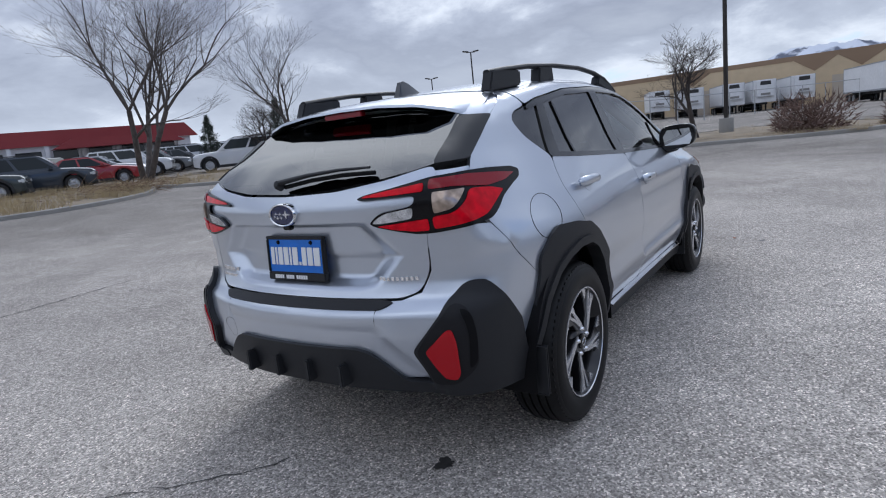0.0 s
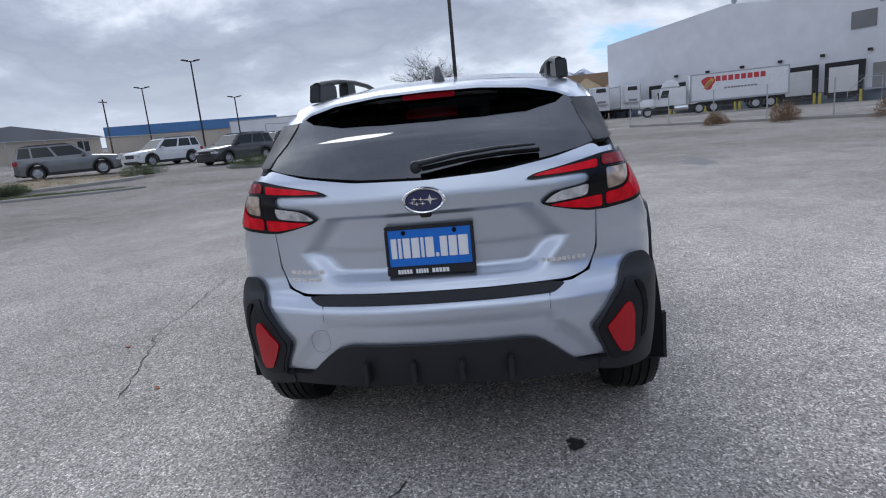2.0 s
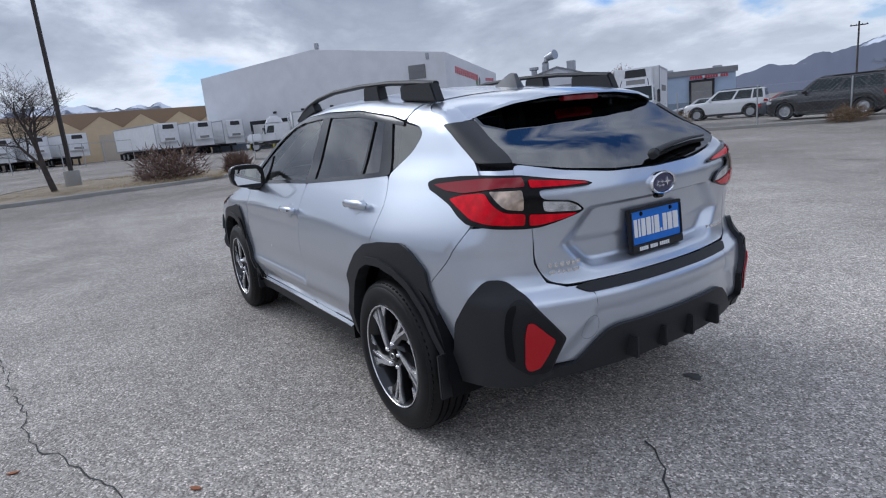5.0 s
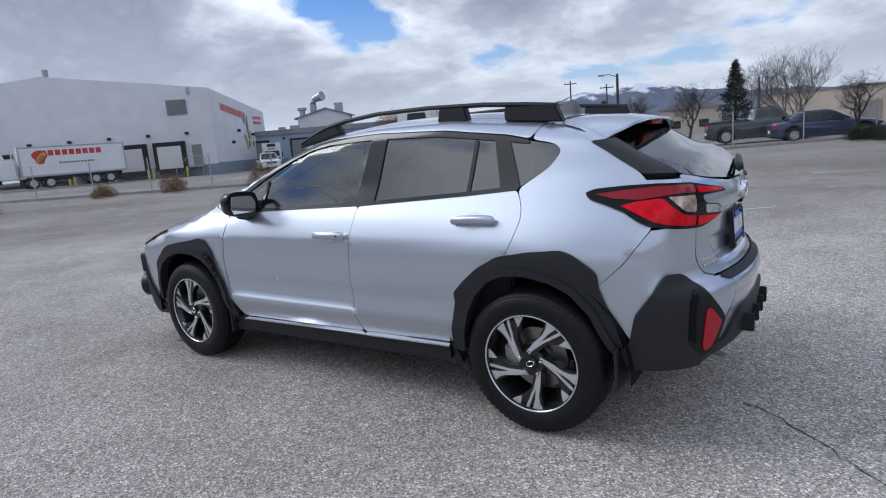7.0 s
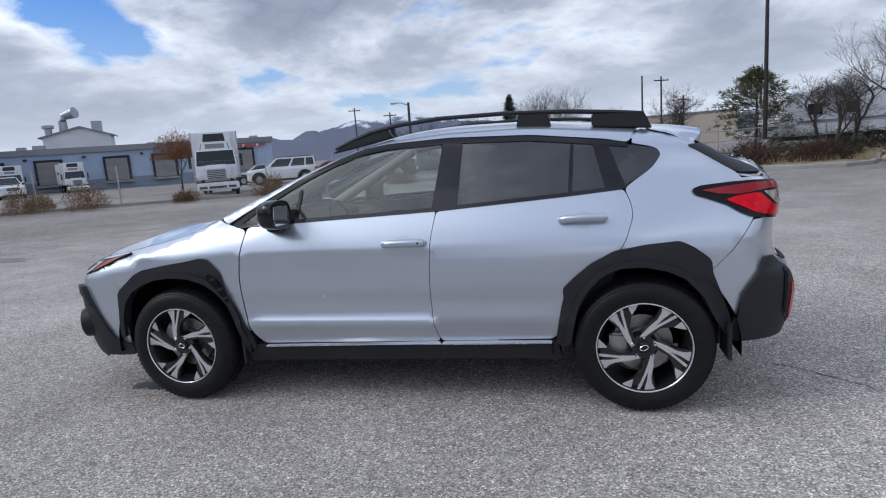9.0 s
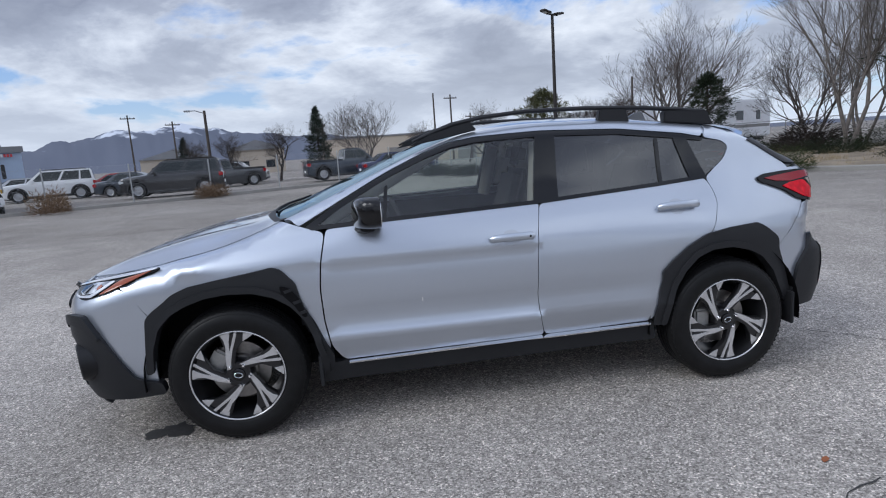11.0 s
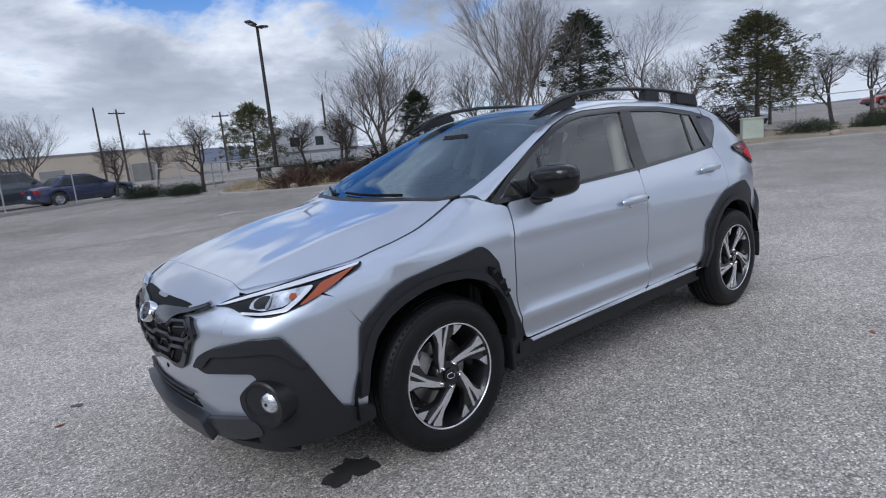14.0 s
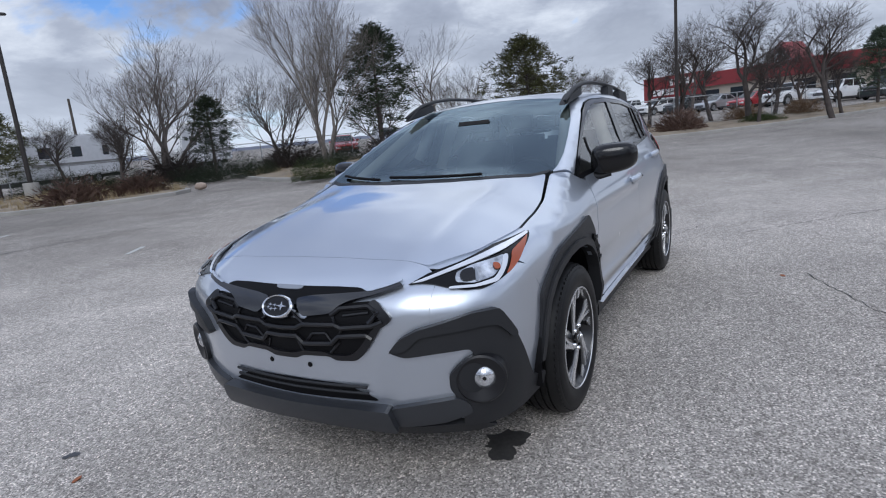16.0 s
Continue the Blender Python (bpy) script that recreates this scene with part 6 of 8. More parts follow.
    for k, (x, y) in enumerate(((-27.2, -4.6), (-28.6, -2.2), (-30.0, .6), (-31.8, 3.2))):
        shrub("tumbleweed_bush", on_ground(x, y, .08), (1.2, .9, .75), DEAD_TWIG, 60 + k, "round brown dead bush at the fence", 2000, length=.2)
    for x, y, k, turn in ((-31.0, -4.2, 1.15, 40), (-34.0, -1.2, 1.25, 150), (-37.5, 2.0, 1.2, 260), (-30.2, -7.6, 1.0, 200), (-27.6, .9, 1.5, 70), (-29.4, -2.6, 1.35, 310), (-26.8, 4.1, 1.3, 120)):
        plant(low, x, y, k, turn)
    # heap of cut dry branches beside the tall tree
    rng = random.Random(5)
    lines = []
    for _ in range(260):
        x, y = rng.gauss(0, 1.6), rng.gauss(0, .7)
        a = Vector((x, y, rng.uniform(.05, .35)))
        lines.append((a, a + Vector((rng.gauss(0, .5), rng.gauss(0, .5), rng.gauss(.1, .2))), .010, .005, 3))
    heap = mesh_from("brush_heap", *sticks(lines), DEAD_TWIG)
    heap.matrix_basis = on_ground(8.53, 20.23, .05, 35)
    tagged(heap, "heap of dry cut branches on the bed", "branches")
    rust = bare_tree("rusty_tree", 4.2, 81, BARK_DARK, depth=4, trunk=.08, label="small tree with rusty dead leaves")
    rust.matrix_basis = on_ground(27.85, -34.9, 0, 0)
    crown = shrub("dead_leaves", Matrix.Translation((0, 0, 2.3)), (1.9, 1.9, 1.7), BROWN_LEAF, 82, "rusty dead leaves", 5000, length=.22)
    crown.parent = rust
    for key in ("category", "group"):
        del crown[key]


trees()

# ---------------------------------------------------------------- poles, fences, box
POLE = material("dark_bronze_pole", (.035, .030, .028), .5, .3)
WOOD_POLE = material("weathered_wood_pole", (.075, .063, .055), .9, noise=[(4, .25, 4)])
GALV = material("galvanised_steel", (.42, .43, .44), .5, .7, noise=[(20, .15, 3)])
LAMP_GLASS = material("lamp_lens", (.55, .56, .55), .3)


def lot_lamp(x, y, high, heads, turn, base=.75, radius=.075):
    root = empty("lot_lamp", on_ground(x, y, 0, turn), "tall dark square parking lot lamp on a concrete base", "lamp post", "lot lamps")
    part("base", lathe([(.0, base), (.28, base), (.30, base - .03), (.30, -.05)], 24, "z"), CONCRETE, root)
    part("pole", boxed((-radius, -radius, base), (radius, radius, high), .01, taper=(.75, .75)), POLE, root)
    for s in heads:
        arm = bmesh.new()
        box(arm, (0, -.04, -.035), (.42 * s, .04, .035))
        part("arm", arm, POLE, root, m=Matrix.Translation((0, 0, high - .02)))
        head = part("lamp_head", boxed((.30 * s - .30, -.17, -.06), (.30 * s + .30, .17, .05), .03), POLE, root, m=Matrix.Translation((.22 * s, 0, high + .03)) @ Matrix.Rotation(radians(-8 * s), 4, "Y"))
        part("lens", boxed((.30 * s - .2, -.12, -.068), (.30 * s + .2, .12, -.055)), LAMP_GLASS, head, m=Matrix.Translation((.22 * s, 0, high + .03)) @ Matrix.Rotation(radians(-8 * s), 4, "Y"))


lot_lamp(24.79, 1.82, 12.0, (1, -1), 70)
lot_lamp(-9.61, -26.02, 7.65, (1, -1), 35)
lot_lamp(-26.92, -2.2, 10.5, (1, -1), 90)
lot_lamp(49.23, 27.79, 8.5, (1, -1), 130)
lot_lamp(59.74, 39.59, 7.4, (1, -1), 130)
lot_lamp(63.83, 30.85, 6.0, (1, -1), 130)


def wood_pole(x, y, high, arms, street=False, turn=0):
    root = empty("utility_pole", on_ground(x, y, 0, turn), "weathered wooden utility pole", "pole", "utility poles")
    part("pole", lathe([(.0, high), (.09, high), (.13, -.1)], 12, "z"), WOOD_POLE, root)
    for k in range(arms):
        part("crossarm", boxed((-.9, -.06, high - .5 - .6 * k), (.9, .06, high - .38 - .6 * k)), WOOD_POLE, root, smooth=False)
        for s in (-.8, -.3, .3, .8):
            part("insulator", lathe([(.0, .16), (.04, .12), (.05, 0)], 8, "z"), GALV, root, m=Matrix.Translation((s, 0, high - .38 - .6 * k)))
    if street:
        part("lamp_arm", tube(bmesh.new(), [(0, 0, high - .2), (.6, 0, high + .02), (1.0, 0, high)], .035, 8), GALV, root)
        part("lamp_head", boxed((.9, -.12, high - .07), (1.35, .12, high + .05), .03), GALV, root)


wood_pole(11.28, -40.56, 5.4, 0, True, 15)
for x, y, h, a, turn in ((-11.14, -69.92, 8.0, 1, 20), (-9.14, -70.93, 8.4, 0, 0), (-13.55, -69.9, 5.6, 1, 40), (4.38, -62.03, 5.2, 0, 0), (23.61, -75.12, 7.5, 1, 30), (-19.5, -61.84, 6.5, 1, 0), (69.96, 12.74, 6.0, 1, 60), (30.62, -80.15, 9.0, 1, 30), (-24.4, -47.8, 6.5, 0, 0), (79.6, 58.54, 8.0, 1, 0)):
    wood_pole(x, y, h, a, False, turn)


def fence(name, pts, high, every, label, rails=(), radius=.03, wires=5, mesh_gap=0.0):
    root = empty(name, label=label, category="fence")
    line = []
    for (ax, ay), (bx, by) in zip(pts, pts[1:]):
        n = max(1, round(math.hypot(bx - ax, by - ay) / every))
        line += [(ax + (bx - ax) * k / n, ay + (by - ay) * k / n) for k in range(n)]
    line.append(pts[-1])
    shared = None
    for x, y in line:
        if shared is None:
            ob = part("post", lathe([(.0, high + .02), (radius, high), (radius, -.05)], 8, "z"), GALV, root)
            shared = ob.data
        else:
            ob = new("post", shared)
            ob.parent = root
        ob.matrix_basis = on_ground(x, y)
    for z in rails:
        part("rail", tube(bmesh.new(), [(x, y, ground_z(x, y) + z) for x, y in line], radius * .8, 6), GALV, root)
    for k in range(wires):
        z = .12 + (high - .15) * k / max(1, wires - 1)
        part("wire", tube(bmesh.new(), [(x, y, ground_z(x, y) + z) for x, y in line], .002, 3), GALV, root)
    if mesh_gap:
        lines = []
        for (ax, ay), (bx, by) in zip(line, line[1:]):
            a, b = Vector((ax, ay, ground_z(ax, ay) + .1)), Vector((bx, by, ground_z(bx, by) + .1))
            run = (b - a).length
            d, up = (b - a) / run, Vector((0, 0, 1))
            hh = high - .1
            s = -hh
            while s < run:
                for sign in (1, -1):
                    p0, p1 = (s, 0.0), (s + hh, hh)
                    t0, t1 = max(0, -s) , min(hh, run - s)
                    if t1 > t0:
                        z0, z1 = (t0, t1) if sign > 0 else (hh - t0, hh - t1)
                        lines.append((a + d * (s + t0) + up * z0, a + d * (s + t1) + up * z1, .0013, .0013, 3))
                s += mesh_gap
        tagged(mesh_from("chain_link", *sticks(lines), GALV, root), kind="stuff")
    return root


fence("chain_link_fence", FENCE, 1.75, 3.1, "chain-link fence with thin steel posts", mesh_gap=.16)
fence("pipe_rail_fence", [(-4.21, -27.57), (-7.43, -29.44), (-13.75, -30.39), (-20.24, -27.83)], 1.35, 3.0, "low galvanised pipe rail fence", rails=(1.3, .75), wires=0)
fence("chain_link_fence", [(-20.23, -26.83), (-24.17, -19.79), (-28.1, -11.77), (-29.55, -5.77), (-31, 0.22), (-36, 5)], 1.5, 2.6, "chain-link fence with pale steel posts", rails=(1.5,), mesh_gap=.2)
fence("security_fence", [(45.9, 20.24), (59.97, 8.19), (72, -1.83), (74.02, -7.84)], 2.4, 3.0, "tall galvanised chain-link fence", rails=(2.4,), wires=8, radius=.05)
fence("security_fence", [(35.73, 44.22), (51.74, 38.35), (65.81, 34.38)], 2.2, 3.2, "tall galvanised chain-link fence", rails=(2.2,), wires=8, radius=.05)
cab = empty("utility_cabinet", on_ground(-20.6, -7.3, .08, 30), "pale green steel utility cabinet on a pad", "utility cabinet")
PALE_GREEN = material("pale_green_paint", (.42, .47, .40), .6, noise=[(3, .1, 3)])
part("body", boxed((-.45, -.35, .05), (.45, .35, .78), .02), PALE_GREEN, cab)
part("lid", boxed((-.48, -.38, .78), (.48, .38, .83), .01), PALE_GREEN, cab)
part("pad", boxed((-.6, -.5, -.05), (.6, .5, .05), .01), CONCRETE, cab)
STONE = material("landscape_boulder", (.34, .27, .22), .9, noise=[(4, .2, 4)], bump=[(8, .05)])
for k, (x, y) in enumerate(((-11.71, -12.3), (-13.48, -9.49), (-6.54, -17.65), (-10.04, -15.81), (19.98, 4.47), (-20.34, -4.44))):
    bm = bmesh.new()
    bmesh.ops.create_icosphere(bm, subdivisions=2, radius=.17)
    for v in bm.verts:
        v.co = Vector((v.co.x * 1.3, v.co.y, v.co.z * .75)) * (1 + .25 * noise.noise(v.co * 4 + Vector((k * 3, 0, 0))))
    tagged(part("boulder", bm, STONE, m=on_ground(x, y, .16, 40 * k)), "tan landscape boulder on the bed", "boulder", "boulders")

# ---------------------------------------------------------------- buildings
WALL_WHITE = material("white_metal_wall", (.66, .67, .70), .6, noise=[(.08, .06, 4), (.7, .05, 4)])
WALL_BLUE = material("pale_blue_wall", (.34, .42, .55), .7, noise=[(.1, .08, 4), (1, .06, 4)])
WALL_BLUE_DARK = material("blue_grey_plinth", (.20, .25, .31), .75, noise=[(.5, .12, 4)])
WALL_TAN = material("tan_stucco", (.56, .44, .29), .85, noise=[(.1, .08, 4), (1, .05, 4)])
WALL_BROWN = material("brown_stucco", (.27, .185, .12), .85, noise=[(.1, .08, 4)])
WALL_BEIGE = material("beige_block_wall", (.46, .40, .33), .85, noise=[(.15, .1, 4)])
ROOF_GREY = material("grey_flat_roof", (.22, .225, .24), .8, noise=[(.3, .12, 4)])
RED_METAL = material("red_metal_roof", (.25, .030, .034), .5, noise=[(.3, .1, 4)])
DOOR_WHITE = material("white_dock_door", (.62, .62, .61), .6, noise=[(1, .06, 3)])
DOCK_BLACK = material("black_dock_seal", (.018, .018, .020), .8)
GREY_DOOR = material("grey_roll_door", (.22, .215, .21), .7, noise=[(1, .1, 3)])
WINDOW_DARK = material("dark_window_glass", (.02, .025, .03), .08)
BAR_RED = material("red_sign_paint", (.48, .05, .06), .7)
FADED_RED = material("faded_red_sign_paint", (.56, .20, .22), .75, noise=[(1.5, .15, 3)])
BAR_GREEN = material("mural_green", (.14, .22, .12), .7)
BAR_YELLOW = material("mural_yellow", (.60, .38, .05), .7)
YELLOW = material("yellow_post_paint", (.62, .50, .06), .6)
CORR = material("galvanised_duct", (.38, .40, .43), .4, .6)


class Face:
    """A wall seen from its front: (along, height) on a line from a to b."""

    def __init__(self, a, b, z=None):
        self.a, self.b = Vector((*a, 0)), Vector((*b, 0))
        self.d = (self.b - self.a).normalized()
        self.long = (self.b - self.a).length
        self.n = Vector((self.d.y, -self.d.x, 0))
        if self.n.dot(-self.a) < 0:
            self.n = -self.n
        self.z = min(ground_z(*a), ground_z(*b)) if z is None else z
        m = Matrix((self.d, self.n, Vector((0, 0, 1)))).transposed().to_4x4()
        m.translation = self.a + Vector((0, 0, self.z))
        self.m = m

    def slab(self, name, s0, s1, z0, z1, out0, out1, mat, parent, label=""):
        """A block on the wall, from out0 to out1 metres in front of it."""
        return part(name, boxed((s0, out0, z0), (s1, out1, z1)), mat, parent, label, smooth=False, m=self.m)

    def shape(self, name, pts, out0, out1, mat, parent, label=""):
        return part(name, plate(pts, out0, out1), mat, parent, label, smooth=False, m=self.m)


def warehouse():
    root = empty("white_warehouse", label="large white metal warehouse with truck docks and a painted end wall", category="warehouse")
    f = Face((77.03, -14.35), (52.61, -35.44), -.05)
    g = Face((52.61, -35.44), (59.46, -47.78), -.05)
    L, G = f.long, g.long
    f.shape("dock_wall", [(0, 0), (L, 0), (L, 9.1), (L * .50, 11.3), (0, 9.7)], -.3, 0, WALL_WHITE, root)
    g.shape("end_wall", [(0, 0), (G, 0), (G, 7.2), (0, 9.1)], -.3, 0, WALL_WHITE, root)
    back = Vector((20.0, -9.0, 0))
    pa, pb, pc, pr = (v + Vector((0, 0, z)) for v, z in ((f.a, 9.2), (f.b, 8.6), (g.b, 6.7), (f.a + (f.b - f.a) * .5, 10.8)))
    mesh_from("roof", [tuple(v) for v in (pa, pr, pb, pc, pc + back, pr + back, pa + back)], [(0, 1, 5, 6), (1, 2, 3, 4, 5)], ROOF_GREY, root)
    mesh_from("rear_wall", [tuple(v) for v in (pa + back, pr + back, pc + back, Vector((*(pc + back).xy, -.5)), Vector((*(pa + back).xy, -.5)), pa, Vector((*pa.xy, -.5)), pc, Vector((*pc.xy, -.5)))], [(0, 1, 2, 3, 4), (0, 5, 6, 4), (2, 7, 8, 3)], WALL_WHITE, root)
    g.slab("plinth", 0, G, 0, 1.35, 0, .04, WALL_BLUE_DARK, root)
    f.slab("plinth", 0, L, 0, 1.25, 0, .04, WALL_BLUE_DARK, root)
    for k in range(6):
        s = L - 4.7 - 3.9 * k
        dock = f.slab("dock_seal", s - 1.6, s + 1.6, .9, 3.85, 0, .45, DOCK_BLACK, root, "black rubber dock seal")
        f.slab("dock_door", s - 1.2, s + 1.2, 1.1, 3.4, .44, .50, DOOR_WHITE, dock, "white roll-up dock door")
        f.slab("dock_bumper", s - 1.3, s + 1.3, .55, 1.05, .04, .5, DOCK_BLACK, dock)
        f.slab("dock_lamp", s + 1.8, s + 2.1, 4.5, 4.75, 0, .35, DOCK_BLACK, root)
        for e in (-1.7, 1.7):
            part("yellow_bollard", boxed((s + e - .09, .9, 0), (s + e + .09, 1.1, 1.2)), YELLOW, dock, m=f.m, smooth=False)
    louvre = f.slab("louvre_vent", L - 4.4, L - 2.4, 6.6, 8.1, 0, .10, GREY_DOOR, root, "grey louvred vent")
    for k in range(8):
        f.slab("slat", L - 4.35, L - 2.45, 6.65 + .18 * k, 6.75 + .18 * k, .10, .14, ROOF_GREY, louvre)
    f.slab("side_door", L - 2.5, L - 1.5, 1.25, 3.4, 0, .06, GREY_DOOR, root, "blue-grey steel side door")
    stair = f.slab("door_stair", L - 2.7, L - 1.3, 1.10, 1.22, .05, 1.3, GALV, root, "steel stair landing with a handrail")
    for k in range(5):
        f.slab("stair_step", L - 3.0 - .26 * k, L - 2.74 - .26 * k, .92 - .21 * k, .96 - .21 * k, .1, 1.25, GALV, stair)
    for a, b in (((L - 2.7, 2.2), (L - 1.3, 2.2)), ((L - 2.7, 2.2), (L - 4.0, 1.0)), ((L - 2.7, 1.2), (L - 2.7, 2.2)), ((L - 1.3, .0), (L - 1.3, 2.2)), ((L - 4.0, 0), (L - 4.0, 1.0))):
        part("handrail", tube(bmesh.new(), [(a[0], 1.25, a[1]), (b[0], 1.25, b[1])], .03, 6), GALV, stair, m=f.m)
    for s, z, w, h in [(2.2 + .52 * k, 7.15 - .07 * k, .40, .75) for k in range(12)]:
        g.slab("sign_block", s, s + w, z - .25, z + h - .25, 0, .05, FADED_RED, root)
    for s, z, w in [(10.6 + .42 * k, 6.2, .32) for k in range(6)] + [(10.6 + .42 * k, 5.6, .32) for k in range(6)]:
        g.slab("sign_block", s, s + w, z, z + .35, 0, .05, FADED_RED, root)
    rng = random.Random(3)
    for k in range(14):
        s, z = 8.4 + rng.gauss(.3, .55), 5.0 + rng.gauss(0, .9)
        pts = [(s + .28 * math.cos(a) * rng.uniform(.6, 1.3), z + .5 * math.sin(a) * rng.uniform(.6, 1.3)) for a in np.linspace(0, 6.283, 7, endpoint=False)]
        g.shape("mural_shape", pts, .01 + .002 * k, .02 + .002 * k, (GREY_DOOR, BAR_YELLOW, BAR_GREEN, CORR, GREY_DOOR, BAR_GREEN, WALL_TAN)[k % 7], root)
    for s, z in ((5.8, 4.6), (4.0, 3.3), (9.6, 4.2)):
        g.slab("wall_lamp", s, s + .25, z, z + .3, 0, .3, DOCK_BLACK, root)
    part("roof_flue", lathe([(.0, 12.6), (.28, 12.5), (.28, 11.9), (.20, 11.9), (.20, 10.2)], 14, "z"), CORR, root, m=Matrix.Translation(f.a + (f.b - f.a) * .5 + Vector((1, -1, -.4))))
    part("roof_unit", boxed((-.9, -.6, 0), (.9, .6, .7)), CORR, root, m=Matrix.Translation(f.a + (f.b - f.a) * .93 + Vector((.6, -.6, 8.5))), smooth=False)


def blue_building():
    root = empty("blue_depot", label="long low pale blue depot with roll-up dock doors", category="building")
    f = Face((60.08, -43.37), (34.4, -61.1), -.15)
    L = f.long
    f.slab("front_wall", 0, L, 0, 4.5, -.3, 0, WALL_BLUE, root)
    f.slab("plinth", 0, L, 0, 1.25, 0, .05, WALL_BLUE_DARK, root)
    f.slab("parapet", -.2, L + .2, 4.15, 4.75, 0, .25, ROOF_GREY, root, "dark grey roof edge")
    f.slab("roof", 0, L, 4.3, 4.5, -20, 0, ROOF_GREY, root)
    f.slab("end_wall", L - .3, L, 0, 4.4, -20, -.3, WALL_BLUE, root)
    for s in (3.0, 8.2, 14.6, 19.4, 27.8):
        d = f.slab("dock_frame", s - 1.3, s + 1.3, .9, 3.6, 0, .30, DOCK_BLACK, root)
        f.slab("roll_up_door", s - 1.05, s + 1.05, 1.0, 3.35, .28, .34, GREY_DOOR, d, "grey roll-up door")
        f.slab("dock_ledge", s - 1.4, s + 1.4, .75, .95, .05, .5, CONCRETE, d)
    for s in (1.0, 6.0, 11.4, 17.0, 22.2, 28.0):
        f.slab("wall_lamp", s, s + .3, 3.6, 3.8, 0, .25, DOCK_BLACK, root)
    for k in range(15):
        f.slab("sign_block", 26.6 + .26 * k, 26.79 + .26 * k, 3.72, 4.02, .26, .30, WALL_WHITE if k % 6 == 5 else BAR_RED, root)
    # raised roof house with vents
    h = f.m @ Matrix.Translation((10.4, -5.0, 4.4))
    part("roof_house", plate([(-3.4, 0), (3.4, 0), (3.4, 1.9), (.4, 2.75), (-3.4, 1.9)], -3.0, 0), WALL_WHITE, root, "white raised roof house", m=h, smooth=False)
    part("house_roof", plate([(-3.8, 1.85), (.4, 2.95), (3.8, 1.85), (3.8, 1.70), (.4, 2.75), (-3.8, 1.70)], -3.2, .25), ROOF_GREY, root, m=h, smooth=False)
    part("elbow_duct", tube(bmesh.new(), [(-1.4, -1.2, 1.8), (-1.4, -1.2, 3.6), (-1.1, -1.0, 4.2), (-.4, -.6, 4.4), (.1, -.3, 4.5)], [.45, .45, .48, .55, .62], 14), CORR, root, "galvanised elbow duct", m=h)
    part("roof_vent", lathe([(.0, 3.3), (.62, 3.2), (.62, 2.9), (.38, 2.8), (.38, 1.8)], 16, "z"), CORR, root, m=h @ Matrix.Translation((-2.9, -1, 0)))
    part("roof_vent", boxed((1.5, -1.6, 2.2), (2.5, -.6, 3.5)), CORR, root, m=h, smooth=False)
    for s, w, z in ((4.8, .8, .7), (6.3, 1.1, .8), (17.6, .9, .5), (24.0, .8, .6), (29.0, 1.0, .6)):
        part("roof_unit", boxed((s, -4, 4.4), (s + w, -3, 4.5 + z), .05), CORR, root, m=f.m, smooth=False)


def tan_building():
    root = empty("tan_store", label="long tan stucco building with a brown zigzag parapet", category="building")
    f = Face((92.89, 27.37), (90.04, -18.83), .55)
    L = f.long
    f.slab("front_wall", 0, L, -.5, 6.6, -.4, 0, WALL_TAN, root)
    f.slab("roof", 0, L, 6.0, 6.3, -25, -.4, ROOF_GREY, root)
    w = 5.1
    for k in range(int(L / w)):
        s = k * w
        zig = [(s, 6.65), (s, 6.1), (s + w * .5, 4.4), (s + w, 6.1), (s + w, 6.65)]
        flat_ = [(s, 6.65), (s, 6.0), (s + w, 6.0), (s + w, 6.65)]
        f.shape("zigzag_panel", zig if k > 4 or k == 2 else flat_, .0, .06, WALL_BROWN, root, "brown stucco parapet panel")
    for s in (12.0, 16.5, 30.0, 34.0):
        f.slab("dock_door", s, s + 3.0, 0, 3.6, 0, .08, WALL_BEIGE, root, "beige roll-up door")


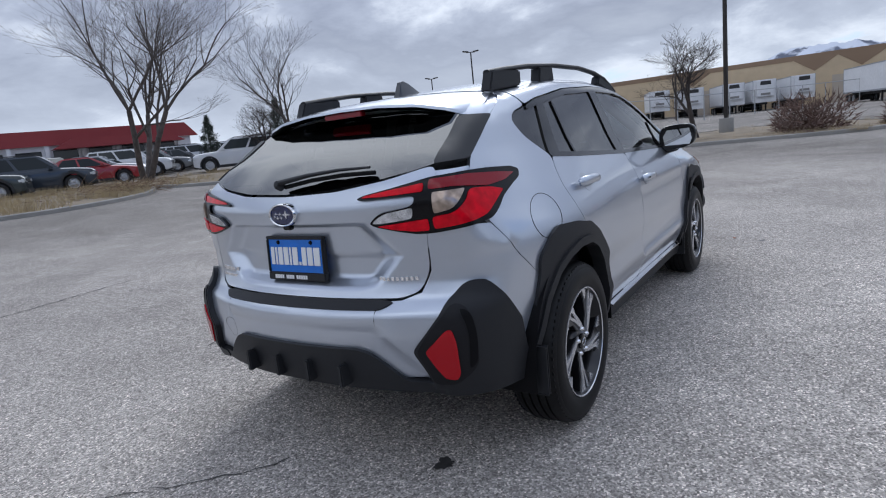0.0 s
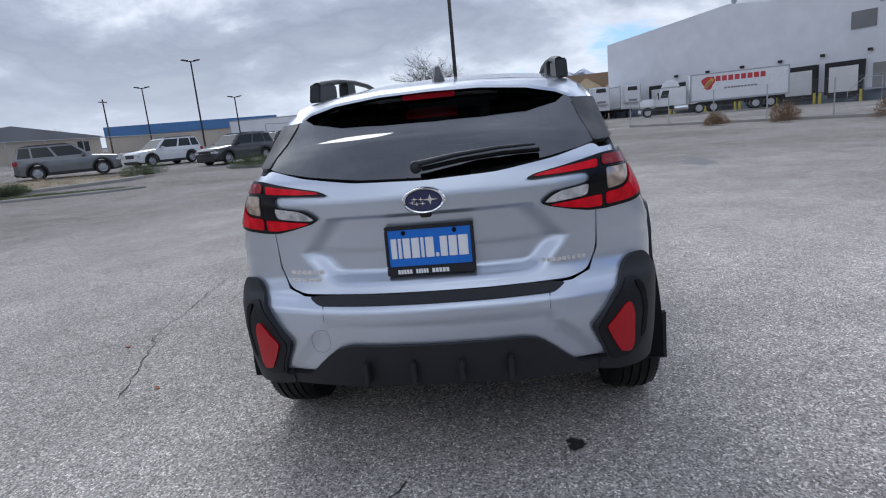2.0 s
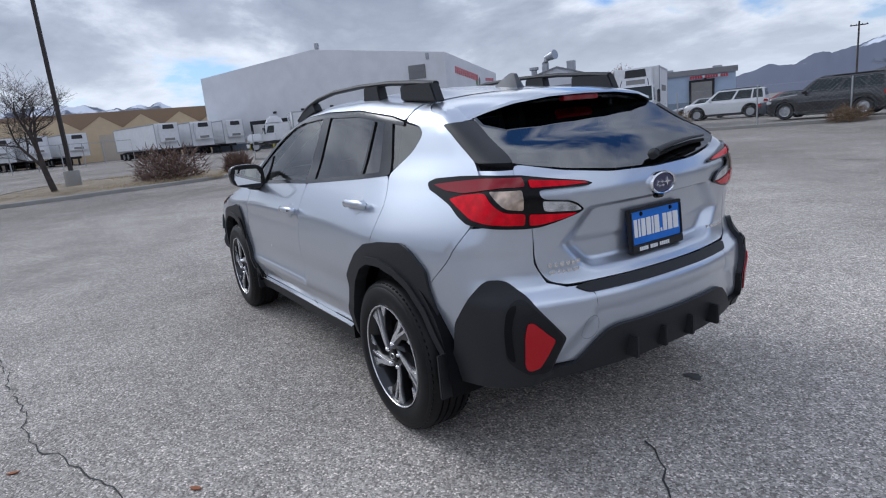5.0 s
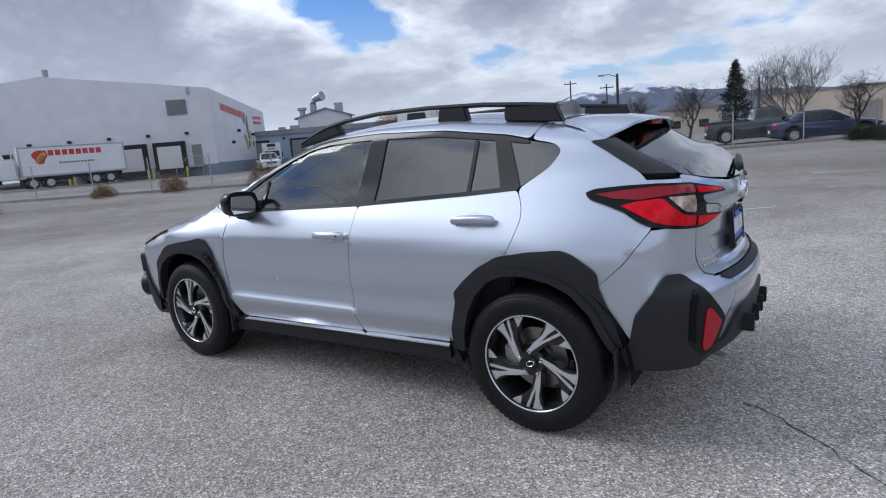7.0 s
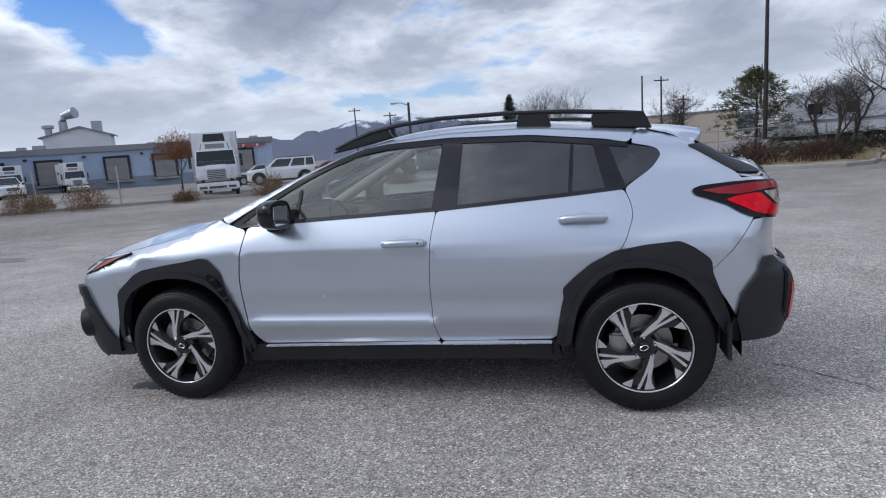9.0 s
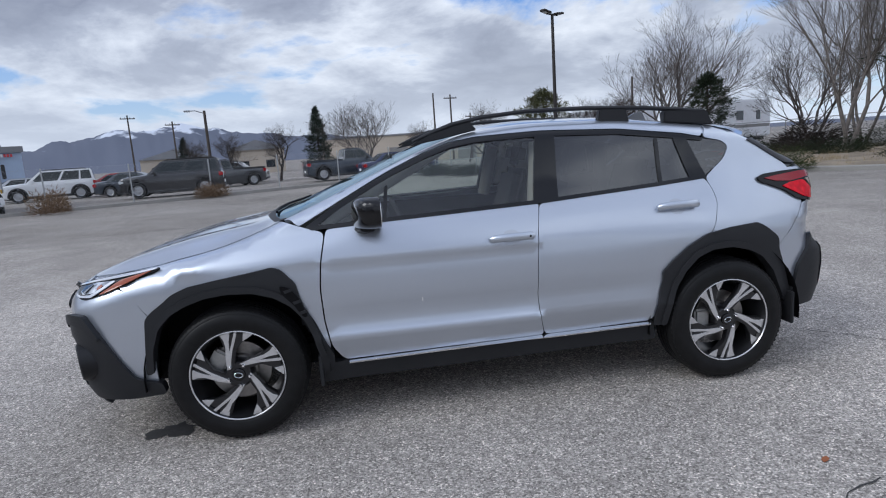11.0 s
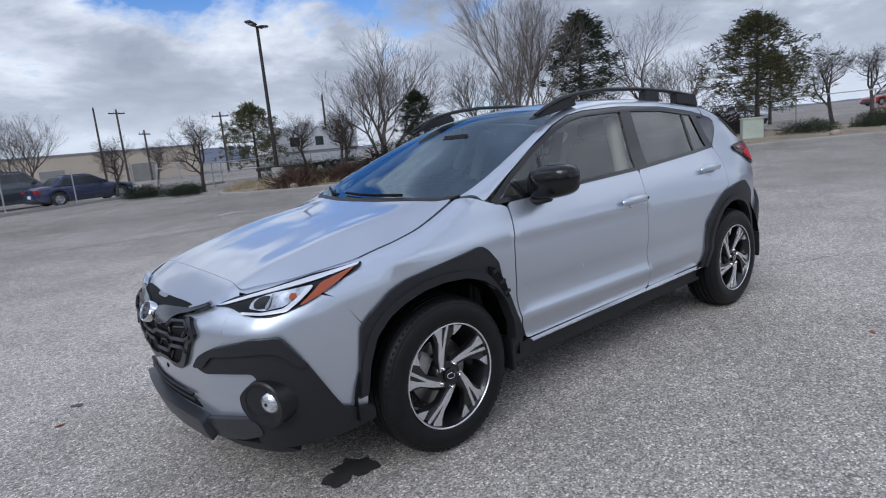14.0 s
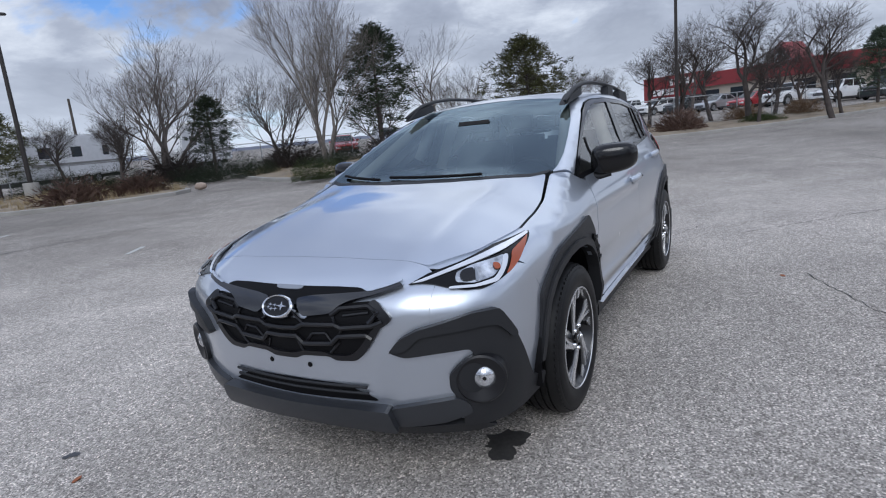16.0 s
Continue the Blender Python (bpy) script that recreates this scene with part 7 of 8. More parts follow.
def far_buildings():
    root = empty("red_roof_dealership", label="white dealership building with a red metal roof", category="building")
    f = Face((14.76, 68.05), (38.74, 60.17), 1.95)
    L = f.long
    f.slab("front_wall", 0, L, 0, 2.9, -.3, 0, WALL_WHITE, root)
    f.shape("roof", [(-.8, 2.8), (L + .8, 2.8), (L - .5, 4.3), (.5, 4.3)], -.6, .5, RED_METAL, root, "sloping red metal roof")
    f.shape("porch_roof", [(L * .45, 2.3), (L * .95, 2.3), (L * .88, 3.2), (L * .52, 3.2)], .5, 2.6, RED_METAL, root, "red metal porch roof")
    for k in range(7):
        s = 2 + k * 3.2
        f.slab("window", s, s + 2.2, .6, 2.3, 0, .05, WINDOW_DARK, root)
        f.slab("column", s + 2.5, s + 2.9, 0, 2.8, 0, .4, WALL_WHITE, root)
    root = empty("red_restaurant", label="low building with a red facade and a white open gable", category="building")
    f = Face((-54.5, 12.5), (-71.59, -10.95), .85)
    L = f.long
    f.slab("front_wall", 0, L, 0, 2.6, -.3, 0, WALL_BEIGE, root)
    f.slab("fascia", -.2, L * .72, 2.5, 3.9, -.2, .35, RED_METAL, root, "red metal fascia")
    f.slab("fascia", L * .72, L + .2, 1.5, 4.2, -.2, .5, RED_METAL, root, "red sign wall")
    f.slab("roof", 0, L, 3.6, 3.8, -14, -.2, ROOF_GREY, root)
    for k, (s, z) in enumerate([(L * .80 + .75 * i, 3.1) for i in range(5)] + [(L * .90 + .65 * i, 2.1) for i in range(5)]):
        f.slab("sign_block", s - 1.5, s - 1.0, z, z + .7, .5, .56, WHITE, root)
    gx = L * .42
    for a, b in (((gx - 1.25, 3.9), (gx, 5.5)), ((gx, 5.5), (gx + 1.25, 3.9)), ((gx - .7, 3.9), (gx, 4.9)), ((gx, 4.9), (gx + .7, 3.9)), ((gx - 1.25, 3.9), (gx + 1.25, 3.9))):
        part("gable_bar", tube(bmesh.new(), [(a[0], .2, a[1]), (b[0], .2, b[1])], .11, 6), WALL_WHITE, root, m=f.m)
    f.shape("gable_roof", [(gx - 1.4, 3.9), (gx, 5.65), (gx + 1.4, 3.9), (gx + 1.2, 3.9), (gx, 5.4), (gx - 1.2, 3.9)], -3, .3, RED_METAL, root)
    for k in range(6):
        f.slab("window", 2 + k * 3.4, 4 + k * 3.4, .7, 2.1, 0, .05, WINDOW_DARK, root)
    root = empty("blue_warehouse", label="long low building with a bright blue band", category="building")
    f = Face((85.57, 63.59), (100.81, 40.49), 2.2)
    f.slab("front_wall", 0, f.long, -1, 3.0, -.3, 0, WALL_BEIGE, root)
    f.slab("blue_band", 0, f.long, 2.6, 4.2, -.2, .2, material("blue_metal_band", (.07, .18, .38), .5, noise=[(.3, .1, 3)]), root, "bright blue metal band")
    f.slab("roof", 0, f.long, 2.9, 3.1, -20, -.3, ROOF_GREY, root)
    root = empty("beige_warehouse", label="long low beige warehouse behind bare trees", category="building")
    f = Face((5.48, -76.04), (-19.57, -71.05), -.5)
    f.slab("front_wall", 0, f.long, 0, 4.1, -.3, 0, WALL_BEIGE, root)
    f.slab("roof_edge", -.2, f.long + .2, 4.1, 4.3, -.4, .1, ROOF_GREY, root)
    f.slab("roof", 0, f.long, 3.9, 4.1, -20, -.3, ROOF_GREY, root)
    for s in (9, 18):
        f.slab("door", s, s + 2.4, 0, 2.6, 0, .06, GREY_DOOR, root)
    for x0, y0, x1, y1, h, k in ((34.0, -92.0, 24.0, -94.0, 3.2, 0), (20.0, -88.0, 12.0, -89.0, 3.6, 1), (42.0, 52.0, 60.0, 46.0, 2.4, 2)):
        root = empty("pale_shed", label="low pale building with a shallow roof", category="building", group="low sheds")
        f = Face((x0, y0), (x1, y1))
        f.slab("front_wall", 0, f.long, -.5, h, -6, 0, WALL_BEIGE, root)
        f.shape("gable_roof", [(-.4, h), (f.long + .4, h), (f.long / 2, h + 1.5)], -6.3, .3, ROOF_GREY, root)
        for s in (1.5, f.long - 2.8):
            f.slab("window", s, s + 1.3, .9, 2.0, 0, .04, WINDOW_DARK, root)


def mountains():
    rock = bpy.data.materials.new("mountain_painted_haze")
    rock.use_nodes = True
    t = rock.node_tree
    p = t.nodes["Principled BSDF"]
    p.inputs["Roughness"].default_value = 1.0
    co = t.nodes.new("ShaderNodeTexCoord")
    n = t.nodes.new("ShaderNodeTexNoise")
    n.inputs["Scale"].default_value, n.inputs["Detail"].default_value = .022, 8
    t.links.new(co.outputs["Object"], n.inputs[0])
    sep = t.nodes.new("ShaderNodeSeparateXYZ")
    t.links.new(co.outputs["Object"], sep.inputs[0])
    high = t.nodes.new("ShaderNodeMapRange")
    for k, v in enumerate((50.0, 150.0, -.25, .22)):
        high.inputs[k + 1].default_value = v
    t.links.new(sep.outputs[2], high.inputs[0])
    add = t.nodes.new("ShaderNodeMath")
    t.links.new(n.outputs[0], add.inputs[0])
    t.links.new(high.outputs[0], add.inputs[1])
    r = t.nodes.new("ShaderNodeValToRGB")
    # the blue of distant haze is put into both the rock and snow colours
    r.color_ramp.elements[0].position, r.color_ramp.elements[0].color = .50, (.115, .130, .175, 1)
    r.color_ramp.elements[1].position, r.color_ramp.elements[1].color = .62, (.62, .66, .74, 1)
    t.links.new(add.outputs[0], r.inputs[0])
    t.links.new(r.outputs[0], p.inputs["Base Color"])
    for name, a0, a1, far, heights in (("mountain_range", -14, 34, 1900, [(-14, 70), (-6, 135), (-2, 138), (2, 128), (6, 112), (9, 70), (13, 62), (17, 82), (22, 55), (34, 40)]),
                                       ("mountain_range", -118, -53, 1900, [(-118, 40), (-104, 48), (-90, 62), (-82, 80), (-76, 112), (-72.5, 122), (-69, 106), (-63, 76), (-53, 34)]),
                                       ("mountain_range", 34, 248, 2100, [(34, 40), (60, 26), (80, 12), (180, 10), (248, 12)])):
        vs, fs = [], []
        count = int((a1 - a0) * 5)
        xs, hs = zip(*heights)
        for k in range(count + 1):
            a = a0 + (a1 - a0) * k / count
            h = np.interp(a, xs, hs)
            for j in range(7):
                f = j / 6
                d = far + 500 * (f - 1)
                wob = noise.fractal(Vector((a * .35, f * 2.2, 3.1)), 1.0, 2.0, 5)
                z = h * f ** 1.25 * (1 + .22 * wob) - 25 * (1 - f)
                vs.append((d * math.cos(radians(a)), d * math.sin(radians(a)), z))
        for k in range(count):
            for j in range(6):
                q = k * 7 + j
                fs.append((q, q + 7, q + 8, q + 1))
        tagged(mesh_from(name, vs, fs, rock, smooth=True), "mountains coloured blue for distant haze, with patches of snow", "mountains", kind="structure")


warehouse()
blue_building()
tan_building()
far_buildings()
mountains()

# ---------------------------------------------------------------- parked vehicles
TYRE = material("parked_tyre_rubber", (.022, .022, .023), .85)
ALLOY = material("alloy_rim", (.50, .51, .53), .35, .8)
CAR_GLASS = material("parked_car_glass", (.022, .028, .030), .06, spec=.35)
LAMP_CLEAR = material("clear_lamp", (.62, .64, .66), .12, coat=.6)
LAMP_RED = material("red_lamp", (.38, .015, .02), .15, coat=.6)
TRIM_BLACK = material("black_trim", (.025, .025, .027), .6)
CHROME_BAR = material("chrome_bar", (.65, .66, .68), .15, 1.0)
TRUCK_WHITE = material("white_truck_panel", (.70, .71, .73), .45, noise=[(.6, .05, 4), (4, .05, 3)])
CHASSIS = material("dark_chassis", (.03, .03, .032), .7)
PAINTS = {}


def paint(name, colour, metal=.0):
    if name not in PAINTS:
        PAINTS[name] = material(name + "_car_paint", colour, .32, metal, .9, noise=[(1.5, .05, 3)])
    return PAINTS[name]


# length, width, height, belt, nose, wheel radius, cabin foot and head (rear, front as shares of the length), deck behind
KINDS = {
    "suv": (4.70, 1.88, 1.70, 1.06, .92, .36, (-.485, .24), (-.44, .07), 1.06),
    "big_suv": (5.10, 2.02, 1.88, 1.17, 1.06, .40, (-.485, .24), (-.46, .08), 1.17),
    "sedan": (4.75, 1.84, 1.45, .94, .74, .33, (-.37, .23), (-.22, .04), .98),
    "hatch": (4.30, 1.78, 1.52, .95, .80, .33, (-.48, .26), (-.38, .07), .95),
    "pickup": (5.60, 1.98, 1.86, 1.17, 1.08, .40, (-.10, .25), (-.07, .12), 1.17),
}
WHEELS = {}


def car_wheel(root, x, y, r, side):
    key = (r, side)
    if key not in WHEELS:
        a = part("wheel", lathe([(r * .62, .0), (r * .90, .005), (r * .985, -.03), (r, -.08), (r, -.16), (r * .95, -.21), (r * .62, -.22)], 28), TYRE).data
        bm = lathe([(.001, -.045), (r * .20, -.03), (r * .24, -.06), (r * .56, -.10), (r * .58, -.015), (r * .64, -.002), (r * .64, -.2)], 28)
        for k in range(5):
            t = Matrix.Rotation(2 * math.pi * k / 5 + .3, 4, "Y")
            box(bm, (r * .12, -.06, -r * .085), (r * .60, -.018, r * .085), m=t)
        b = part("rim", bm, ALLOY).data
        for me in (a, b):
            if side < 0:
                me.transform(Matrix.Scale(-1, 4, (0, 1, 0)))
                me.flip_normals()
        for ob in [o for o in bpy.data.objects if o.data in (a, b)]:
            bpy.data.objects.remove(ob)
        WHEELS[key] = (a, b)
    a, b = WHEELS[key]
    w = new("wheel", a)
    w.parent = root
    w.matrix_basis = Matrix.Translation((x, y, r))
    rim = new("rim", b)
    rim.parent = w
    return w


def panel_on(name, quad, u0, u1, v0, v1, out, mat, parent, label=""):
    """A thin pane on a four-cornered face (bottom near, bottom far, top far, top near)."""
    a, b, c, d = (Vector(p) for p in quad)

    def at(u, v):
        return (a * (1 - u) + b * u) * (1 - v) + (d * (1 - u) + c * u) * v
    n = (b - a).cross(d - a).normalized()
    mid = (a + b + c + d) / 4
    if n.dot(mid - Vector((mid.x * .5, 0, mid.z * .8))) < 0:
        n = -n
    bm = bmesh.new()
    lo = [bm.verts.new(at(u, v) - n * .01) for u, v in ((u0, v0), (u1, v0), (u1, v1), (u0, v1))]
    hi = [bm.verts.new(at(u, v) + n * out) for u, v in ((u0, v0), (u1, v0), (u1, v1), (u0, v1))]
    bm.faces.new(lo), bm.faces.new(hi[::-1])
    for k in range(4):
        bm.faces.new((lo[k], hi[k], hi[(k + 1) % 4], lo[(k + 1) % 4]))
    bmesh.ops.recalc_face_normals(bm, faces=bm.faces)
    return part(name, bm, mat, parent, label, smooth=False)


def parked(name, kind, coat, x, y, rz, label, category, group="", dz=0.0, cladding=True):
    L, W, H, belt, nose, r, foot, head, deck = KINDS[kind]
    root = empty(name, on_ground(x, y, dz, rz), label, category, group)
    xf, xr = L / 2 - .88, -L / 2 + .95
    hw = W / 2
    clear = r * .62
    sill = clear + .02
    foot, head = (foot[0] * L, foot[1] * L), (head[0] * L, head[1] * L)

    def wide(s):
        u = abs(2 * s / L)
        return hw * (.80 + .20 * math.sqrt(max(0.0, 1 - u ** 7)))

    def under(s):
        z = sill + .10 * max(0, abs(2 * s / L) - .86) / .14
        for c in (xf, xr):
            k = (r + .075) ** 2 - (s - c) ** 2
            if k > 0:
                z = max(z, r + math.sqrt(k))
        return z

    def over(s):
        if s > foot[1] - .12:
            f = min(1.0, (s - foot[1] + .12) / (L / 2 - foot[1] + .12))
            return belt - (belt - nose) * f ** 1.5 - .10 * max(0, (f - .9) / .1)
        if s < foot[0] + .05:
            f = (foot[0] + .05 - s) / (foot[0] + .05 + L / 2)
            return deck - .03 * f - .10 * max(0, (f - .9) / .1)
        return belt - (.03 * (s / L))
    stations = sorted({round(-L / 2 + L * k / 40, 4) for k in range(41)} | {round(c + (r + .075) * math.cos(a), 4) for c in (xf, xr) for a in np.linspace(.02, 3.12, 15)})
    vs, fs = [], []
    for s in stations:
        w, b, t = wide(s), under(s), over(s)
        b = min(b, t - .10)
        m = b + (t - b) * .5
        half = [(0, b), (w * .93, b), (w * .985, b + .03), (w, m), (w * .985, t - .12), (w * .95, t - .035), (w * .86, t), (0, t + .025)]
        vs += [(s, yy, zz) for yy, zz in half] + [(s, -yy, zz) for yy, zz in half[1:-1][::-1]]
    n = 14
    for k in range(len(stations) - 1):
        for j in range(n):
            a, b = k * n + j, k * n + (j + 1) % n
            fs.append((a, b, b + n, a + n))
    fs += [tuple(range(n))[::-1], tuple(range((len(stations) - 1) * n, len(stations) * n))]
    bm = bmesh.new()
    pts = [bm.verts.new(v) for v in vs]
    for f in fs:
        bm.faces.new([pts[i] for i in f])
    bmesh.ops.recalc_face_normals(bm, faces=bm.faces)
    part("body", bm, coat, root)
    part("underbody", boxed((-L / 2 + .25, -hw * .74, clear - .03), (L / 2 - .25, hw * .74, r * 2.0)), CHASSIS, root, smooth=False)
    # the cabin and its panes
    wb, wt = hw * .93, hw * .72
    zb, zt = belt - .03, H - .03
    low = [(foot[0], -wb, zb), (foot[1], -wb, zb), (foot[1], wb, zb), (foot[0], wb, zb)]
    top = [(head[0], -wt, zt), (head[1], -wt, zt), (head[1], wt, zt), (head[0], wt, zt)]
    bm = bmesh.new()
    lo, hi = [bm.verts.new(v) for v in low], [bm.verts.new(v) for v in top]
    bm.faces.new(lo[::-1]), bm.faces.new(hi)
    for k in range(4):
        bm.faces.new((lo[k], lo[(k + 1) % 4], hi[(k + 1) % 4], hi[k]))
    bmesh.ops.bevel(bm, geom=[e for e in bm.edges if e.verts[0].co.z > zb or e.verts[1].co.z > zb], offset=.05, segments=3, affect="EDGES")
    bmesh.ops.recalc_face_normals(bm, faces=bm.faces)
    part("cabin", bm, coat, root)
    part("roof", boxed((head[0] + .12, -wt + .10, zt - .01), (head[1] - .08, wt - .10, H), .02), coat, root)
    panel_on("windscreen", (low[1], low[2], top[2], top[1]), .05, .95, .10, .92, .008, CAR_GLASS, root)
    panel_on("rear_window", (low[3], low[0], top[0], top[3]), .08, .92, .30 if kind != "sedan" else .08, .90, .008, CAR_GLASS, root)
    cuts = [(.06, .44), (.48, .76), (.79, .96)] if kind in ("suv", "big_suv") else ([(.08, .48), (.53, .93)] if kind == "pickup" else [(.10, .47), (.51, .88)])
    for s in (0, 1):
        q = (low[1], low[0], top[0], top[1]) if s == 0 else (low[2], low[3], top[3], top[2])
        for u0, u1 in cuts:
            panel_on("side_window", q, u0, u1, .14, .90, .008, CAR_GLASS, root)
    for s in (-1, 1):
        for xa in (xf, xr):
            car_wheel(root, xa, s * (hw - .015), r, s)
            if cladding and kind != "sedan":
                arc_pts = [((r + .06 + d) * math.cos(a), (r + .06 + d) * math.sin(a)) for d, seq in ((0, np.linspace(-.1, 3.24, 16)), (.075, np.linspace(3.24, -.1, 16))) for a in seq]
                bm = plate(arc_pts, s * (hw - .05), s * (hw + .012))
                part("wheel_arch", bm, TRIM_BLACK, root, m=Matrix.Translation((xa, 0, r)), smooth=False)
        part("sill", boxed((xr + r + .05, s * hw - .06, clear - .02), (xf - r - .05, s * hw + .005 if s > 0 else s * hw + .06, clear + .13), .015), TRIM_BLACK, root)
        part("headlamp", boxed((L / 2 - .36, min(s * hw * .52, s * hw * .93), nose - .27), (L / 2 + .004, max(s * hw * .52, s * hw * .93), nose - .12), .03), LAMP_CLEAR, root)
        zl = deck - .32 if kind == "sedan" else belt - .28
        part("tail_lamp", boxed((-L / 2 - .008, min(s * hw * .55, s * hw * .94), zl), (-L / 2 + .22, max(s * hw * .55, s * hw * .94), zl + .20), .025), LAMP_RED, root)
        mirror = Matrix.Translation((foot[1] - .42, s * (hw + .09), belt + .07))
        part("mirror", boxed((-.09, -.11, -.075), (.07, .11, .075), .035), coat if kind != "pickup" else TRIM_BLACK, root, m=mirror)
        for xh in (foot[1] - 1.25, foot[1] - 2.15):
            if xh > foot[0] + .2:
                part("door_handle", boxed((xh - .11, s * hw - .02, belt - .20), (xh + .11, s * hw + .03, belt - .165), .008), coat, root)
    part("grille", boxed((L / 2 - .05, -hw * .48, nose - .36), (L / 2 + .012, hw * .48, nose - .12), .02), TRIM_BLACK, root)
    part("grille_bar", boxed((L / 2, -hw * .46, nose - .25), (L / 2 + .022, hw * .46, nose - .22), .008), CHROME_BAR, root)
    part("front_bumper", boxed((L / 2 - .28, -hw * .80, clear), (L / 2 + .03, hw * .80, clear + .22), .05), TRIM_BLACK, root)
    part("rear_bumper", boxed((-L / 2 - .03, -hw * .80, clear + .02), (-L / 2 + .28, hw * .80, clear + .24), .05), TRIM_BLACK, root)
    part("number_plate", boxed((-L / 2 - .035, -.16, clear + .26), (-L / 2 + .02, .16, clear + .41)), WHITE, root, smooth=False)
    if kind in ("suv", "big_suv"):
        for s in (-1, 1):
            part("roof_rail", tube(bmesh.new(), [(head[0] + .25, s * (wt - .07), H - .03), (head[0] + .40, s * (wt - .07), H + .035), (head[1] - .35, s * (wt - .07), H + .035), (head[1] - .15, s * (wt - .07), H - .03)], .018, 6), TRIM_BLACK, root)
    if kind == "pickup":
        part("bed_liner", boxed((-L / 2 + .10, -hw * .80, belt - .02), (foot[0] - .06, hw * .80, belt + .035)), TRIM_BLACK, root, smooth=False)
        for s in (-1, 1):
            part("bed_rail", boxed((-L / 2 + .04, s * hw * .87 - .05, belt - .02), (foot[0] - .03, s * hw * .87 + .05, belt + .06), .015), coat, root)
        part("tailgate", boxed((-L / 2 + .0, -hw * .80, belt - .42), (-L / 2 + .07, hw * .80, belt + .06), .015), coat, root)
    return root


BLACKP, DARKG, WHITEP = paint("black", (.012, .012, .014)), paint("dark_grey", (.05, .053, .058), .4), paint("white", (.66, .67, .68))
SILVERP, REDP, BLUEP = paint("silver", (.42, .43, .45), .6), paint("red", (.32, .015, .02), .1), paint("deep_blue", (.015, .025, .085), .3)
GREYP, DBLUE, GREENP = paint("mid_grey", (.17, .175, .18), .5), paint("dark_blue_grey", (.03, .04, .055), .4), paint("dark_green_grey", (.035, .045, .045), .4)

parked("grey_suv", "suv", GREYP, 24.53, 22.38, -52, "grey compact crossover parked behind the planted island", "car")
parked("dark_suv", "suv", DARKG, 29.91, 15.67, 157, "dark grey crossover parked behind the juniper bed", "car", "crossovers behind the juniper")
parked("dark_suv", "suv", DARKG, 35.94, 12.66, 157, "dark grey crossover parked behind the juniper bed", "car", "crossovers behind the juniper")
parked("white_suv", "suv", WHITEP, 32.36, 21.81, 155, "white sport utility car parked by the wall", "car")
parked("white_suv", "big_suv", WHITEP, 19.86, 28.1, 142, "white sport utility car seen past bare trees", "car")
parked("black_suv", "suv", BLACKP, 41.41, 17.71, 157, "black sport utility car at the end of a row", "car")
parked("dark_green_wagon", "suv", GREENP, 5.11, 26.22, -30, "dark green wagon with alloy wheels by the bare tree", "car")
parked("dark_suv", "suv", DBLUE, 8.31, 27.23, -30, "dark blue grey crossover beside a red car", "car")
parked("red_hatchback", "sedan", REDP, 11.4, 28.84, -30, "red sedan parked beside dark crossovers", "car")
ROW = [("sedan", SILVERP, "silver sedan"), ("suv", WHITEP, "white crossover"), ("hatch", GREYP, "grey hatchback"), ("sedan", DARKG, "dark grey sedan"), ("suv", SILVERP, "silver crossover")]
for k in range(9):
    kind, coat, what = ROW[k % 5]
    parked(what.replace(" ", "_"), kind, coat, 13.6 + 2.6 * k, 32.0 + 1.5 * k, -40, what + " in the dealership's row", "car", "dealership row")
for k in range(6):
    kind, coat, what = ROW[(k + 2) % 5]
    parked(what.replace(" ", "_"), kind, coat, 16.0 + 3.0 * k, 43.0 + .8 * k, -70, what + " before the red-roofed building", "car", "far dealership row")

parked("black_big_suv", "big_suv", BLACKP, 10.65, -29.65, 8, "large glossy black sport utility car behind the fence", "car", dz=.05)
parked("silver_suv", "suv", SILVERP, 10.25, -44.06, 180, "older silver sport utility car with dark trim", "car")
parked("dark_blue_pickup", "pickup", DBLUE, 1.36, -34.41, 195, "dark blue four-door pickup behind the fence", "pickup", dz=.05)
parked("blue_sedan", "sedan", BLUEP, -1.64, -31.99, 195, "deep blue sedan close to the chain-link fence", "car")
parked("white_big_suv", "big_suv", WHITEP, 20.16, -36.38, 22, "large white sport utility car beside the box truck", "car")
parked("silver_hatchback", "hatch", SILVERP, 23.46, -38.69, 30, "silver hatchback beside the white sport utility car", "car")
parked("red_sedan", "sedan", REDP, 17.43, -38.68, 20, "red sedan between two parked cars", "car")
parked("grey_sedan", "sedan", DBLUE, 14.54, -35.37, 185, "dark grey sedan with alloy wheels behind the fence", "car")
parked("dark_pickup", "pickup", DARKG, 9.99, -37.56, 30, "dark grey pickup in the rear row", "pickup")
parked("white_pickup", "pickup", WHITEP, 46.49, -36.94, 148, "white utility pickup beside the warehouse", "pickup")
for k in range(9):
    kind, coat, what = (("suv", GREENP, "pale green crossover"), ("pickup", WHITEP, "white pickup"), ("sedan", SILVERP, "silver sedan"), ("suv", WHITEP, "white crossover"), ("sedan", REDP, "red sedan"))[(k * 3) % 5]
    parked(what.replace(" ", "_"), kind, coat, -50.2 - 2.15 * k, 9.4 - 3.0 * k, -36, what + " parked before the red-fronted building", "car", "restaurant row")
